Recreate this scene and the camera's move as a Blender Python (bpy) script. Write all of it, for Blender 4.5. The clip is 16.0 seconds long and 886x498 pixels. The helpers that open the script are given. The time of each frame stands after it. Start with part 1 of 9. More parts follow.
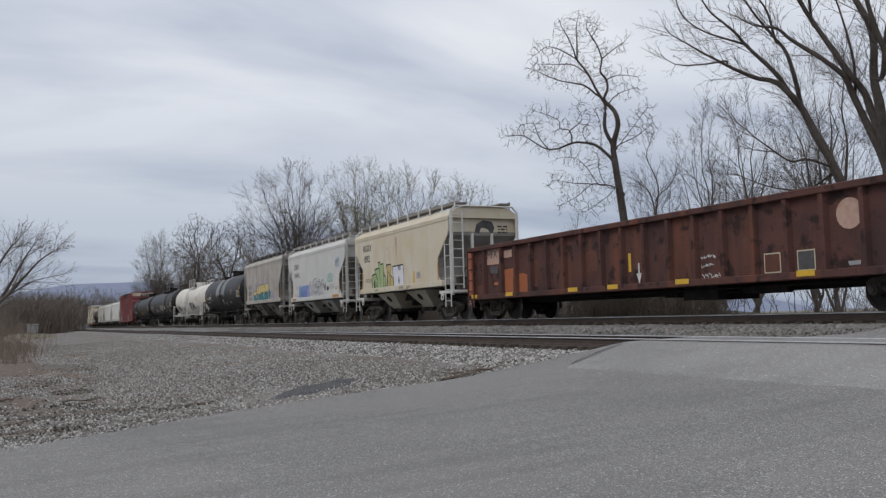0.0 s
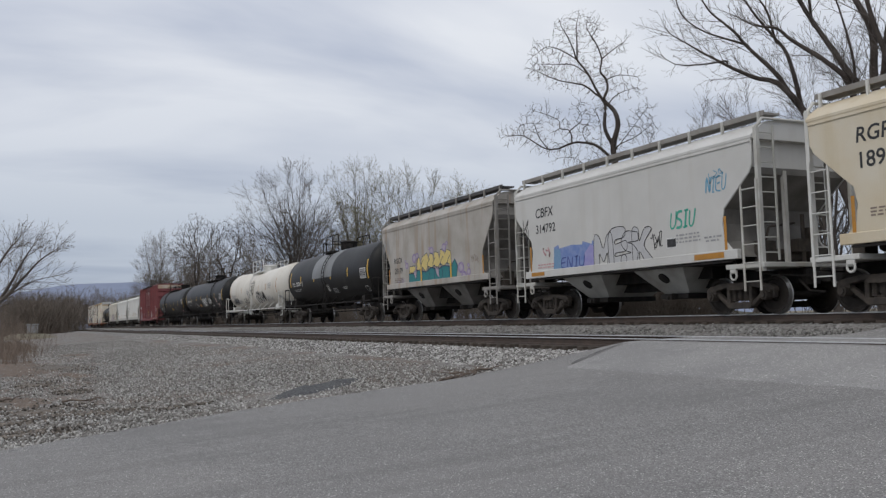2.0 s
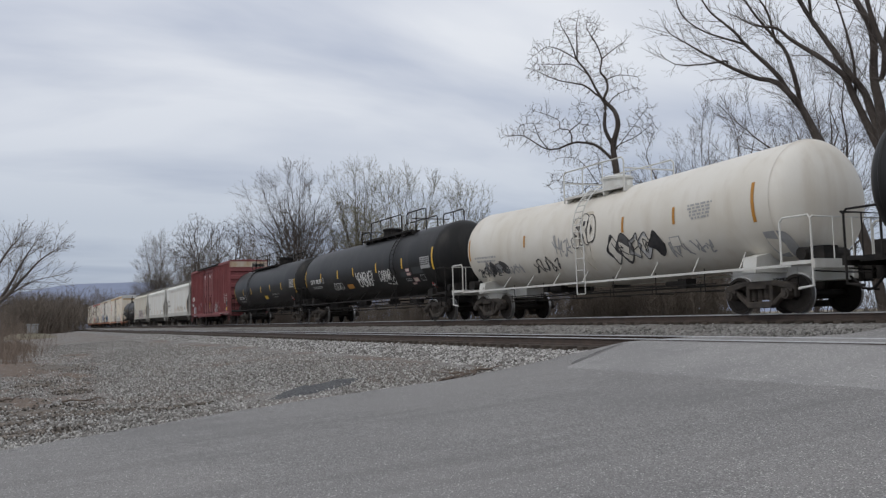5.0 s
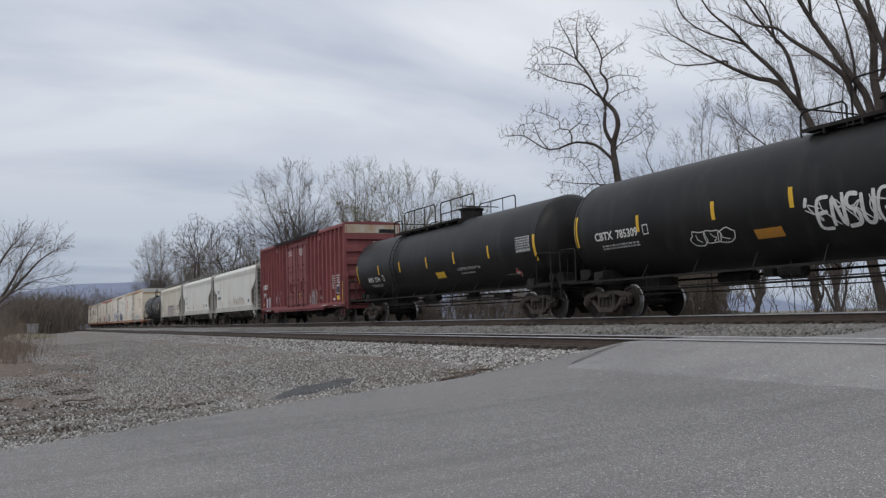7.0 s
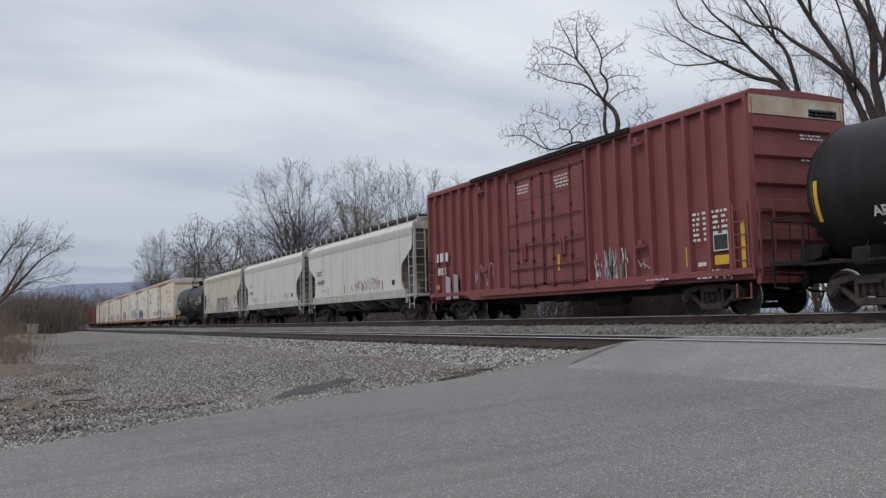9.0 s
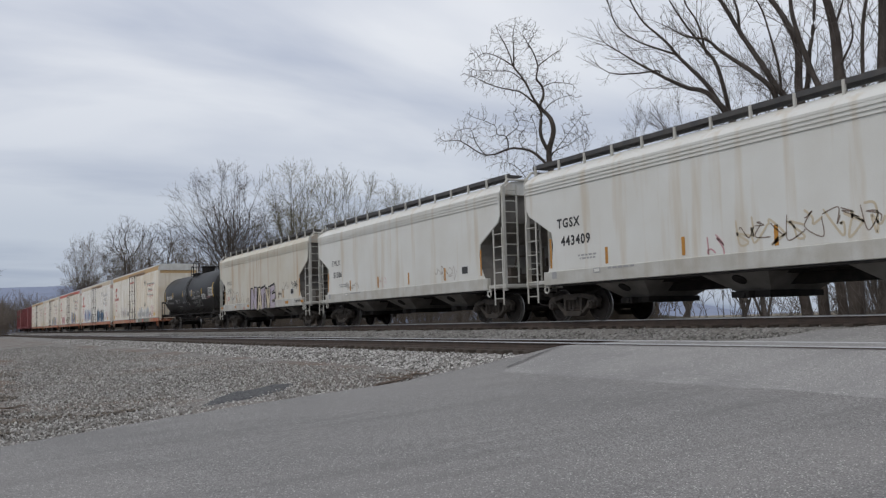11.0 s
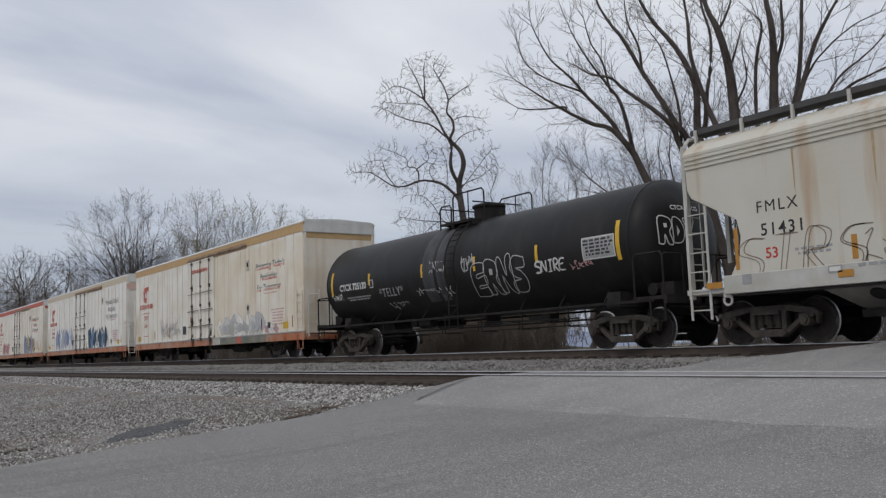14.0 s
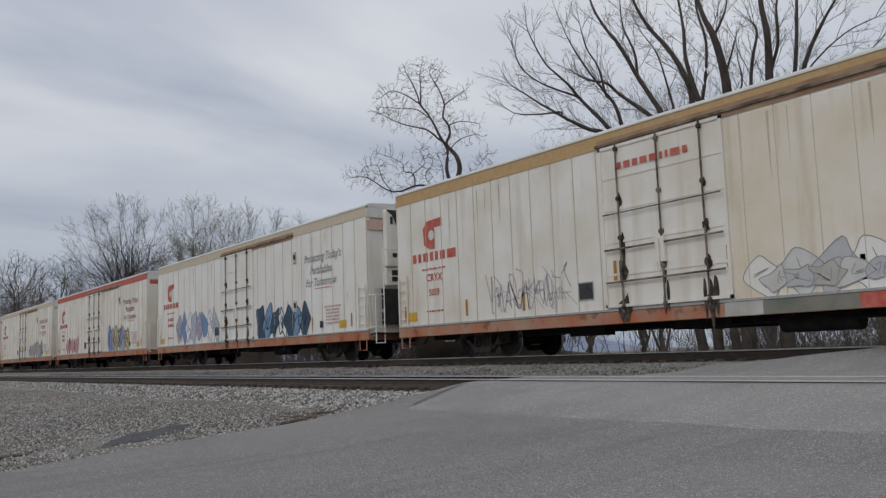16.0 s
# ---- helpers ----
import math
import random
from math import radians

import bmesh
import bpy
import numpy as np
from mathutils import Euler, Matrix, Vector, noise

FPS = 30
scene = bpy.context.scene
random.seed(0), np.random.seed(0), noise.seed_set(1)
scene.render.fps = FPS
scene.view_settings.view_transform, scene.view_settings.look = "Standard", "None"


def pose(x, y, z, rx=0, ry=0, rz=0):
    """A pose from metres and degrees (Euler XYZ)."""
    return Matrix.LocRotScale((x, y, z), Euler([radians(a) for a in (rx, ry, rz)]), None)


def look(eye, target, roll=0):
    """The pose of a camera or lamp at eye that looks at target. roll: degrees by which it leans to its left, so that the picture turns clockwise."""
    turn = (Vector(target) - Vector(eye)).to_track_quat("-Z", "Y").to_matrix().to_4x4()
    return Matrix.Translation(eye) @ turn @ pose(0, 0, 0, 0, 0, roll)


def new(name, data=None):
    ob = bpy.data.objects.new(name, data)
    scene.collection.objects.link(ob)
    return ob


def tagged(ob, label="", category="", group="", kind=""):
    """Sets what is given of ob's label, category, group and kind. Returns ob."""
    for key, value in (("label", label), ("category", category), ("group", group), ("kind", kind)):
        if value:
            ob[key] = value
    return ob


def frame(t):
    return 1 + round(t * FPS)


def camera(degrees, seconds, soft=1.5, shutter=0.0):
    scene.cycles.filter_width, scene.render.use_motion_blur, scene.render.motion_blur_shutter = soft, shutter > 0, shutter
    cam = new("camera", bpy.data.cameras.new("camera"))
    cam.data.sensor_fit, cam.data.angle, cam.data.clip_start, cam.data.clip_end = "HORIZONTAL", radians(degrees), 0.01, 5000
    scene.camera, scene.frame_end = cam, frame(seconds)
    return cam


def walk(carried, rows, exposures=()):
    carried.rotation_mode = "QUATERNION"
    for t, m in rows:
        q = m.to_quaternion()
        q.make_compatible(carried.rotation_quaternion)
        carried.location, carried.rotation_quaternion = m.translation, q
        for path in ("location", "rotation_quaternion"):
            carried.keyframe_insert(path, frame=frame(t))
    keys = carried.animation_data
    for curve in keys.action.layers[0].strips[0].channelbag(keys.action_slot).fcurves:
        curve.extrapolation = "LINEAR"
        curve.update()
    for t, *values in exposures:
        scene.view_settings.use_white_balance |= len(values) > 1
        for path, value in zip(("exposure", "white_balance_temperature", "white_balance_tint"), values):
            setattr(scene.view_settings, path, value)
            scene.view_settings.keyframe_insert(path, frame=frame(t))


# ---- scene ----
import collections

# The tracks run along +y, the camera looks across them; x is the distance from the camera to the rails.
EYE = 1.40          # lens height over the road at the camera
RAIL_FAR = 1.25     # rail top of the track that carries the train
RAIL_NEAR = 0.83    # rail top of the empty track
TRACK_X = 16.86     # middle of the train's track
NEAR_X = 12.45      # middle of the empty track
SPEED = 14.5        # metres a second
CLIP = 16.0

cam = camera(52.99, CLIP, soft=1.3)
PATH = [
    (0.0, pose(0, 0, EYE, 94.362, 1.60, -25.20)),
    (4.5, pose(0, 0, EYE, 94.362, 1.60, -25.20)),
    (9.0, pose(0, 0, EYE, 94.362, 1.60, -25.20)),
    (9.3, pose(0, 0, EYE, 94.365, 1.60, -25.21)),
    (9.8, pose(0, 0, EYE, 94.39, 1.60, -25.62)),
    (10.3, pose(0, 0, EYE, 94.44, 1.62, -26.95)),
    (10.8, pose(0, 0, EYE, 94.51, 1.64, -28.62)),
    (11.3, pose(0, 0, EYE, 94.612, 1.67, -30.28)),
    (11.5, pose(0, 0, EYE, 94.693, 1.70, -30.945)),
    (12.0, pose(0, 0, EYE, 95.014, 1.83, -32.548)),
    (12.5, pose(0, 0, EYE, 95.732, 1.97, -33.737)),
    (13.0, pose(0, 0, EYE, 96.054, 1.97, -34.636)),
    (13.5, pose(0, 0, EYE, 96.26, 1.99, -35.10)),
    (14.0, pose(0, 0, EYE, 96.394, 2.02, -35.05)),
    (14.5, pose(0, 0, EYE, 96.536, 2.02, -35.12)),
    (15.0, pose(0, 0, EYE, 96.607, 2.04, -35.178)),
    (15.5, pose(0, 0, EYE, 96.666, 2.04, -35.23)),
    (16.0, pose(0, 0, EYE, 96.697, 2.02, -35.303)),
]
walk(cam, PATH, exposures=[(0.0, 0.0), (11.5, 0.0), (12.5, -0.12), (14.5, -0.08), (15.2, -0.17), (16.0, -0.27)])

# ---- light ----
SUN_UP, SUN_ROUND = 48.0, 250.0   # degrees: elevation, and bearing clockwise from +y
world = bpy.data.worlds.new("overcast_sky")
scene.world = world
world.use_nodes = True
wn, wl = world.node_tree.nodes, world.node_tree.links
wn.clear()


def wnode(kind, **values):
    n = wn.new(kind)
    for key, value in values.items():
        if key in n.inputs:
            n.inputs[key].default_value = value
    return n


w_out = wn.new("ShaderNodeOutputWorld")
w_bg = wn.new("ShaderNodeBackground")
w_sky = wn.new("ShaderNodeTexSky")
w_sky.sky_type, w_sky.sun_disc = "NISHITA", False
w_sky.sun_elevation, w_sky.sun_rotation = radians(SUN_UP), radians(SUN_ROUND)
w_co = wn.new("ShaderNodeTexCoord")
w_sep = wn.new("ShaderNodeSeparateXYZ")
wl.new(w_co.outputs["Generated"], w_sep.inputs[0])
# clouds lie in flat layers: the direction is laid out on a level sheet overhead
w_lift = wn.new("ShaderNodeMath")
w_lift.operation = "ADD"
w_lift.inputs[1].default_value = 0.16
w_abs = wn.new("ShaderNodeMath")
w_abs.operation = "ABSOLUTE"
wl.new(w_sep.outputs[2], w_abs.inputs[0])
wl.new(w_abs.outputs[0], w_lift.inputs[0])
w_u, w_v = wn.new("ShaderNodeMath"), wn.new("ShaderNodeMath")
w_u.operation = w_v.operation = "DIVIDE"
wl.new(w_sep.outputs[0], w_u.inputs[0])
wl.new(w_sep.outputs[1], w_v.inputs[0])
wl.new(w_lift.outputs[0], w_u.inputs[1])
wl.new(w_lift.outputs[0], w_v.inputs[1])
w_flat = wn.new("ShaderNodeCombineXYZ")
wl.new(w_u.outputs[0], w_flat.inputs[0])
wl.new(w_v.outputs[0], w_flat.inputs[1])
w_map = wn.new("ShaderNodeMapping")
w_map.inputs["Rotation"].default_value = (0, 0, radians(28))
w_map.inputs["Scale"].default_value = (0.55, 1.15, 1.0)
wl.new(w_flat.outputs[0], w_map.inputs[0])
w_cloud = wnode("ShaderNodeTexNoise", Scale=0.95, Detail=6.0, Roughness=0.48, Distortion=0.5)
wl.new(w_map.outputs[0], w_cloud.inputs["Vector"])
w_ramp = wn.new("ShaderNodeValToRGB")
w_ramp.color_ramp.elements[0].position, w_ramp.color_ramp.elements[0].color = 0.36, (0.43, 0.47, 0.57, 1)
w_ramp.color_ramp.elements[1].position, w_ramp.color_ramp.elements[1].color = 0.60, (0.69, 0.71, 0.76, 1)
wl.new(w_cloud.outputs["Fac"], w_ramp.inputs[0])
w_tone = wn.new("ShaderNodeValToRGB")     # the cover thins from the blue-grey rim to the zenith
w_tone.color_ramp.elements[0].position, w_tone.color_ramp.elements[0].color = 0.0, (0.62, 0.675, 0.74, 1)
w_tone.color_ramp.elements[1].position, w_tone.color_ramp.elements[1].color = 0.45, (1.12, 1.115, 1.10, 1)
for at, tone in ((0.11, (0.70, 0.745, 0.80)), (0.20, (0.91, 0.93, 0.95)), (0.30, (1.04, 1.045, 1.04))):
    w_tone.color_ramp.elements.new(at).color = (*tone, 1)
wl.new(w_abs.outputs[0], w_tone.inputs[0])
w_mul = wn.new("ShaderNodeVectorMath")
w_mul.operation = "MULTIPLY"
wl.new(w_ramp.outputs[0], w_mul.inputs[0])
wl.new(w_tone.outputs[0], w_mul.inputs[1])
w_dim = wn.new("ShaderNodeVectorMath")
w_dim.operation = "SCALE"
w_dim.inputs["Scale"].default_value = 0.08
wl.new(w_sky.outputs[0], w_dim.inputs[0])
w_mix = wn.new("ShaderNodeMix")
w_mix.data_type = "RGBA"
w_mix.inputs["Factor"].default_value = 0.93
wl.new(w_dim.outputs[0], w_mix.inputs["A"])
wl.new(w_mul.outputs[0], w_mix.inputs["B"])
wl.new(w_mix.outputs["Result"], w_bg.inputs["Color"])
w_bg.inputs["Strength"].default_value = 1.12
wl.new(w_bg.outputs[0], w_out.inputs[0])

sun = new("sun", bpy.data.lights.new("sun", "SUN"))
sun.data.energy, sun.data.angle, sun.data.color = 0.75, radians(25), (1.0, 0.96, 0.90)
sun.matrix_basis = look((0, 0, 60), (-math.sin(radians(SUN_ROUND)) * 60, -math.cos(radians(SUN_ROUND)) * 60, 60 - 60 * math.tan(radians(SUN_UP))))

# ---- materials ----
def material(name, base, rough=0.7, metal=0.0, second=None, scale=3.0, amount=0.5, grain=60.0, grain_amount=0.15, bump=0.1,
             streak=None, streak_amount=0.0, streak_scale=2.5, rust=None, rust_amount=0.0, piece=0.0, gloss=0.35):
    """Weathered surface: base and second colour in patches, fine grain, run-down streaks along z, rust spots, tone by piece."""
    m = bpy.data.materials.new(name)
    m.use_nodes = True
    nodes, links = m.node_tree.nodes, m.node_tree.links
    bsdf = nodes["Principled BSDF"]
    bsdf.inputs["Roughness"].default_value, bsdf.inputs["Metallic"].default_value = rough, metal
    bsdf.inputs["Specular IOR Level"].default_value = gloss
    co = nodes.new("ShaderNodeTexCoord").outputs["Object"]

    def noise_of(size, detail=5.0, stretch=None):
        n = nodes.new("ShaderNodeTexNoise")
        n.inputs["Scale"].default_value, n.inputs["Detail"].default_value = size, detail
        if stretch:
            mp = nodes.new("ShaderNodeMapping")
            mp.inputs["Scale"].default_value = stretch
            links.new(co, mp.inputs[0])
            links.new(mp.outputs[0], n.inputs["Vector"])
        else:
            links.new(co, n.inputs["Vector"])
        return n.outputs["Fac"]

    def spread(value, low, high, top):
        r = nodes.new("ShaderNodeMapRange")
        r.inputs["From Min"].default_value, r.inputs["From Max"].default_value = low, high
        r.inputs["To Max"].default_value = top
        links.new(value, r.inputs["Value"])
        return r.outputs[0]

    def mixed(a, b, fac, kind="MIX"):
        x = nodes.new("ShaderNodeMix")
        x.data_type, x.blend_type = "RGBA", kind
        for sock, v in (("A", a), ("B", b)):
            if isinstance(v, tuple):
                x.inputs[sock].default_value = (*v[:3], 1)
            else:
                links.new(v, x.inputs[sock])
        if isinstance(fac, float):
            x.inputs["Factor"].default_value = fac
        else:
            links.new(fac, x.inputs["Factor"])
        return x.outputs["Result"]

    second = second or tuple(c * 0.72 for c in base)
    col = mixed(base, second, spread(noise_of(scale), 0.35, 0.68, amount))
    if streak:
        col = mixed(col, streak, spread(noise_of(streak_scale, 6.0, (1, 1, 0.09)), 0.52, 0.72, streak_amount))
    if rust:
        col = mixed(col, rust, spread(noise_of(scale * 2.3, 8.0), 0.56, 0.66, rust_amount))
    fine = noise_of(grain, 3.0)
    col = mixed(col, tuple(c * 0.35 for c in base), spread(fine, 0.45, 0.75, grain_amount))
    if piece:
        info = nodes.new("ShaderNodeObjectInfo")
        col = mixed(col, tuple(c * 0.4 for c in base), spread(info.outputs["Random"], 0.0, 1.0, piece))
    links.new(col, bsdf.inputs["Base Color"])
    if bump:
        b = nodes.new("ShaderNodeBump")
        b.inputs["Strength"].default_value, b.inputs["Distance"].default_value = bump, 0.02
        links.new(fine, b.inputs["Height"])
        links.new(b.outputs[0], bsdf.inputs["Normal"])
    return m


# ---- mesh building ----
class Build:
    """Collects vertices and faces of one mesh."""

    def __init__(self):
        self.v, self.f = [], []

    def add(self, verts, faces):
        n = len(self.v)
        self.v += [tuple(p) for p in verts]
        self.f += [tuple(n + i for i in face) for face in faces]
        return self

    def box(self, x0, x1, y0, y1, z0, z1):
        x0, x1 = min(x0, x1), max(x0, x1)
        y0, y1 = min(y0, y1), max(y0, y1)
        z0, z1 = min(z0, z1), max(z0, z1)
        return self.add([(x, y, z) for z in (z0, z1) for y in (y0, y1) for x in (x0, x1)],
                        [(0, 2, 3, 1), (4, 5, 7, 6), (0, 1, 5, 4), (2, 6, 7, 3), (0, 4, 6, 2), (1, 3, 7, 5)])

    def bar(self, a, b, r, n=6, r2=None):
        """A round bar from a to b."""
        a, b = Vector(a), Vector(b)
        if (b - a).length < 1e-5:
            return self
        q = (b - a).to_track_quat("Z", "Y")
        ring = [q @ Vector((math.cos(2 * math.pi * i / n), math.sin(2 * math.pi * i / n), 0)) for i in range(n)]
        r2 = r if r2 is None else r2
        return self.add([a + d * r for d in ring] + [b + d * r2 for d in ring],
                        [(i, (i + 1) % n, n + (i + 1) % n, n + i) for i in range(n)] + [tuple(reversed(range(n))), tuple(range(n, 2 * n))])

    def rail(self, pts, r, n=6):
        """One bent round bar through all the points."""
        pts = [Vector(p) for p in pts]
        rings = []
        for i, p in enumerate(pts):
            a, c = (p - pts[i - 1]).normalized() if i else None, (pts[i + 1] - p).normalized() if i + 1 < len(pts) else None
            d = (a or c) if a is None or c is None else (a + c).normalized()
            stretch = 1.0 if a is None or c is None else 1 / max(0.5, d.dot(c))
            side = d.cross(Vector((0.0, 0.0, 1.0)) if abs(d.z) < 0.9 else Vector((1.0, 0.0, 0.0))).normalized()
            if rings:
                side = (last - d * last.dot(d)).normalized()
            other = d.cross(side)
            last = side
            rings.append([p + (side * math.cos(2 * math.pi * q / n) + other * math.sin(2 * math.pi * q / n)) * r * min(stretch, 1.3) for q in range(n)])
        return self.rings(rings)

    def prism(self, outline, axis, a, b):
        """An outline in the two other axes (in their order) drawn out along axis from a to b."""
        k = "xyz".index(axis)

        def place(p, h):
            q = list(p)
            q.insert(k, h)
            return q
        n = len(outline)
        return self.add([place(p, a) for p in outline] + [place(p, b) for p in outline],
                        [(i, (i + 1) % n, n + (i + 1) % n, n + i) for i in range(n)] + [tuple(reversed(range(n))), tuple(range(n, 2 * n))])

    def rings(self, rings, closed=True, caps=True):
        """Skins rings of equal count."""
        n = len(rings[0])
        m = n if closed else n - 1
        faces = [(k * n + i, k * n + (i + 1) % n, (k + 1) * n + (i + 1) % n, (k + 1) * n + i) for k in range(len(rings) - 1) for i in range(m)]
        if caps and closed:
            faces += [tuple(reversed(range(n))), tuple(range((len(rings) - 1) * n, len(rings) * n))]
        return self.add([p for r in rings for p in r], faces)

    def mesh(self, name, smooth=False, bevel=0.0):
        me = bpy.data.meshes.new(name)
        me.from_pydata(self.v, [], self.f)
        bm = bmesh.new()
        bm.from_mesh(me)
        bmesh.ops.recalc_face_normals(bm, faces=bm.faces)
        if bevel:
            bmesh.ops.bevel(bm, geom=[e for e in bm.edges if len(e.link_faces) == 2 and e.calc_face_angle(0) > 0.7], offset=bevel, segments=1, affect="EDGES")
        bm.to_mesh(me)
        bm.free()
        if smooth:
            me.shade_smooth()
            me.set_sharp_from_angle(angle=radians(38))
        return me


MESHES = {}


def shared(key, make, smooth=False, bevel=0.0):
    """The mesh of that key, built once."""
    if key not in MESHES:
        MESHES[key] = make().mesh(key, smooth, bevel)
    return MESHES[key]


def part(name, build, mat, parent=None, label="", at=None, smooth=False, bevel=0.0):
    """One mesh object under a thing or a part."""
    me = build if isinstance(build, bpy.types.Mesh) else build.mesh(name, smooth, bevel)
    ob = new(name, me)
    if not me.materials:
        me.materials.append(mat)
    if parent:
        ob.parent = parent
    if at:
        ob.matrix_basis = pose(*at)
    return tagged(ob, label)


def thing(name, label, category, group="", at=None):
    ob = new(name)
    ob.empty_display_size = 0.2
    if at:
        ob.matrix_basis = pose(*at)
    return tagged(ob, label, category, group)


def glyphs(text, size, bold=0.0, shear=0.0, spacing=1.0):
    """Vertices and faces of a line of the built-in font, centred on its middle."""
    cu = bpy.data.curves.new("letters", "FONT")
    cu.body, cu.size, cu.shear, cu.offset, cu.space_character = text, size, shear, bold, spacing
    cu.align_x, cu.align_y, cu.resolution_u = "CENTER", "CENTER", 3
    ob = bpy.data.objects.new("letters", cu)
    me = ob.to_mesh()
    v, f = [tuple(p.co) for p in me.vertices], [tuple(p.vertices) for p in me.polygons]
    ob.to_mesh_clear()
    bpy.data.objects.remove(ob)
    bpy.data.curves.remove(cu)
    return v, f

# ---- surfaces ----
def ground_material(name, base, second, stone, scale, dirt=None, dirt_amount=0.0, rough=0.95, cell=16.0, relief=0.6, specks=None):
    """Loose stone or worn asphalt: chips in a cell pattern of several sizes, patches of dirt, relief."""
    m = bpy.data.materials.new(name)
    m.use_nodes = True
    nodes, links = m.node_tree.nodes, m.node_tree.links
    bsdf = nodes["Principled BSDF"]
    bsdf.inputs["Roughness"].default_value = rough
    co = nodes.new("ShaderNodeTexCoord").outputs["Object"]

    def tex(kind, size, **kw):
        n = nodes.new(kind)
        n.inputs["Scale"].default_value = size
        for k, v in kw.items():
            n.inputs[k].default_value = v
        links.new(co, n.inputs["Vector"])
        return n

    def mixed(a, b, fac, kind="MIX"):
        x = nodes.new("ShaderNodeMix")
        x.data_type, x.blend_type = "RGBA", kind
        for sock, v in (("A", a), ("B", b)):
            if isinstance(v, tuple):
                x.inputs[sock].default_value = (*v, 1)
            else:
                links.new(v, x.inputs[sock])
        if isinstance(fac, float):
            x.inputs["Factor"].default_value = fac
        else:
            links.new(fac, x.inputs["Factor"])
        return x.outputs["Result"]

    def spread(value, low, high, top):
        r = nodes.new("ShaderNodeMapRange")
        r.inputs["From Min"].default_value, r.inputs["From Max"].default_value, r.inputs["To Max"].default_value = low, high, top
        links.new(value, r.inputs["Value"])
        return r.outputs[0]

    chips = tex("ShaderNodeTexVoronoi", cell)
    shade = nodes.new("ShaderNodeSeparateColor")
    links.new(chips.outputs["Color"], shade.inputs[0])
    col = mixed(base, stone, spread(shade.outputs[0], 0.25, 1.0, 0.9))
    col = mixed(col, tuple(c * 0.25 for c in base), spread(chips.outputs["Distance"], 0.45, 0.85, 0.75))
    col = mixed(col, second, spread(tex("ShaderNodeTexNoise", scale, Detail=7.0).outputs["Fac"], 0.42, 0.66, 0.6))
    if dirt:
        col = mixed(col, dirt, spread(tex("ShaderNodeTexNoise", scale * 0.37, Detail=9.0, Roughness=0.62).outputs["Fac"], 0.47, 0.62, dirt_amount))
    if specks:
        dots = tex("ShaderNodeTexVoronoi", specks[0])
        pick = nodes.new("ShaderNodeSeparateColor")
        links.new(dots.outputs["Color"], pick.inputs[0])
        near = nodes.new("ShaderNodeMath")
        near.operation = "MULTIPLY"
        links.new(spread(pick.outputs[1], specks[1], specks[1] + 0.08, 1.0), near.inputs[0])
        links.new(spread(dots.outputs["Distance"], 0.45, 0.2, 1.0), near.inputs[1])
        col = mixed(col, specks[2], near.outputs[0])
        streaks = nodes.new("ShaderNodeTexNoise")
        streaks.inputs["Scale"].default_value, streaks.inputs["Detail"].default_value = 1.0, 4.0
        lay = nodes.new("ShaderNodeMapping")
        lay.inputs["Rotation"].default_value, lay.inputs["Scale"].default_value = (0, 0, radians(-18)), (0.25, 2.2, 1.0)
        links.new(co, lay.inputs[0])
        links.new(lay.outputs[0], streaks.inputs["Vector"])
        col = mixed(col, tuple(c * 0.72 for c in base), spread(streaks.outputs["Fac"], 0.50, 0.72, 0.45))
    links.new(col, bsdf.inputs["Base Color"])
    b = nodes.new("ShaderNodeBump")
    b.inputs["Strength"].default_value, b.inputs["Distance"].default_value, b.invert = relief, 0.03, True
    links.new(chips.outputs["Distance"], b.inputs["Height"])
    links.new(b.outputs[0], bsdf.inputs["Normal"])
    return m


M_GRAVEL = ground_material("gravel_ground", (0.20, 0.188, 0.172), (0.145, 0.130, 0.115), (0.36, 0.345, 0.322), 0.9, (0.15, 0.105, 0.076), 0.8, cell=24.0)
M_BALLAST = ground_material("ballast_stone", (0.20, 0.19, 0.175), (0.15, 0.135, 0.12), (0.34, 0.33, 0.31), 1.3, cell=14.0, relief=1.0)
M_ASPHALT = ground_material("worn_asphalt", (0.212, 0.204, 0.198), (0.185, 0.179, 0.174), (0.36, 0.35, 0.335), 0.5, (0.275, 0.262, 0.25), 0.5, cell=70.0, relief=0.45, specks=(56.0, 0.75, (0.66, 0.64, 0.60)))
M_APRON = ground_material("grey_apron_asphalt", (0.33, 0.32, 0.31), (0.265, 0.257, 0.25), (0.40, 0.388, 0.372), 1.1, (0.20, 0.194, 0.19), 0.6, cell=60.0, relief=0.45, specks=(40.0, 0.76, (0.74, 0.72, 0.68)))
M_PATCH = ground_material("dark_millings", (0.06, 0.06, 0.063), (0.10, 0.10, 0.10), (0.15, 0.15, 0.15), 2.0, cell=26.0)
M_FIELD = ground_material("dry_field", (0.22, 0.185, 0.13), (0.15, 0.125, 0.085), (0.30, 0.26, 0.19), 0.35, (0.12, 0.115, 0.07), 0.6, cell=9.0)
M_BANK = ground_material("brush_covered_bank", (0.125, 0.11, 0.092), (0.08, 0.071, 0.06), (0.17, 0.152, 0.128), 0.8, (0.12, 0.115, 0.075), 0.6, cell=7.0, relief=1.0)
M_TIE = material("creosoted_tie", (0.080, 0.063, 0.050), rough=0.9, second=(0.11, 0.092, 0.077), scale=6, amount=0.9, grain=50, bump=0.4, piece=0.5)
M_RAIL = material("rusted_rail", (0.085, 0.062, 0.050), rough=0.8, second=(0.055, 0.043, 0.037), scale=4, amount=0.8, grain=80, bump=0.15)
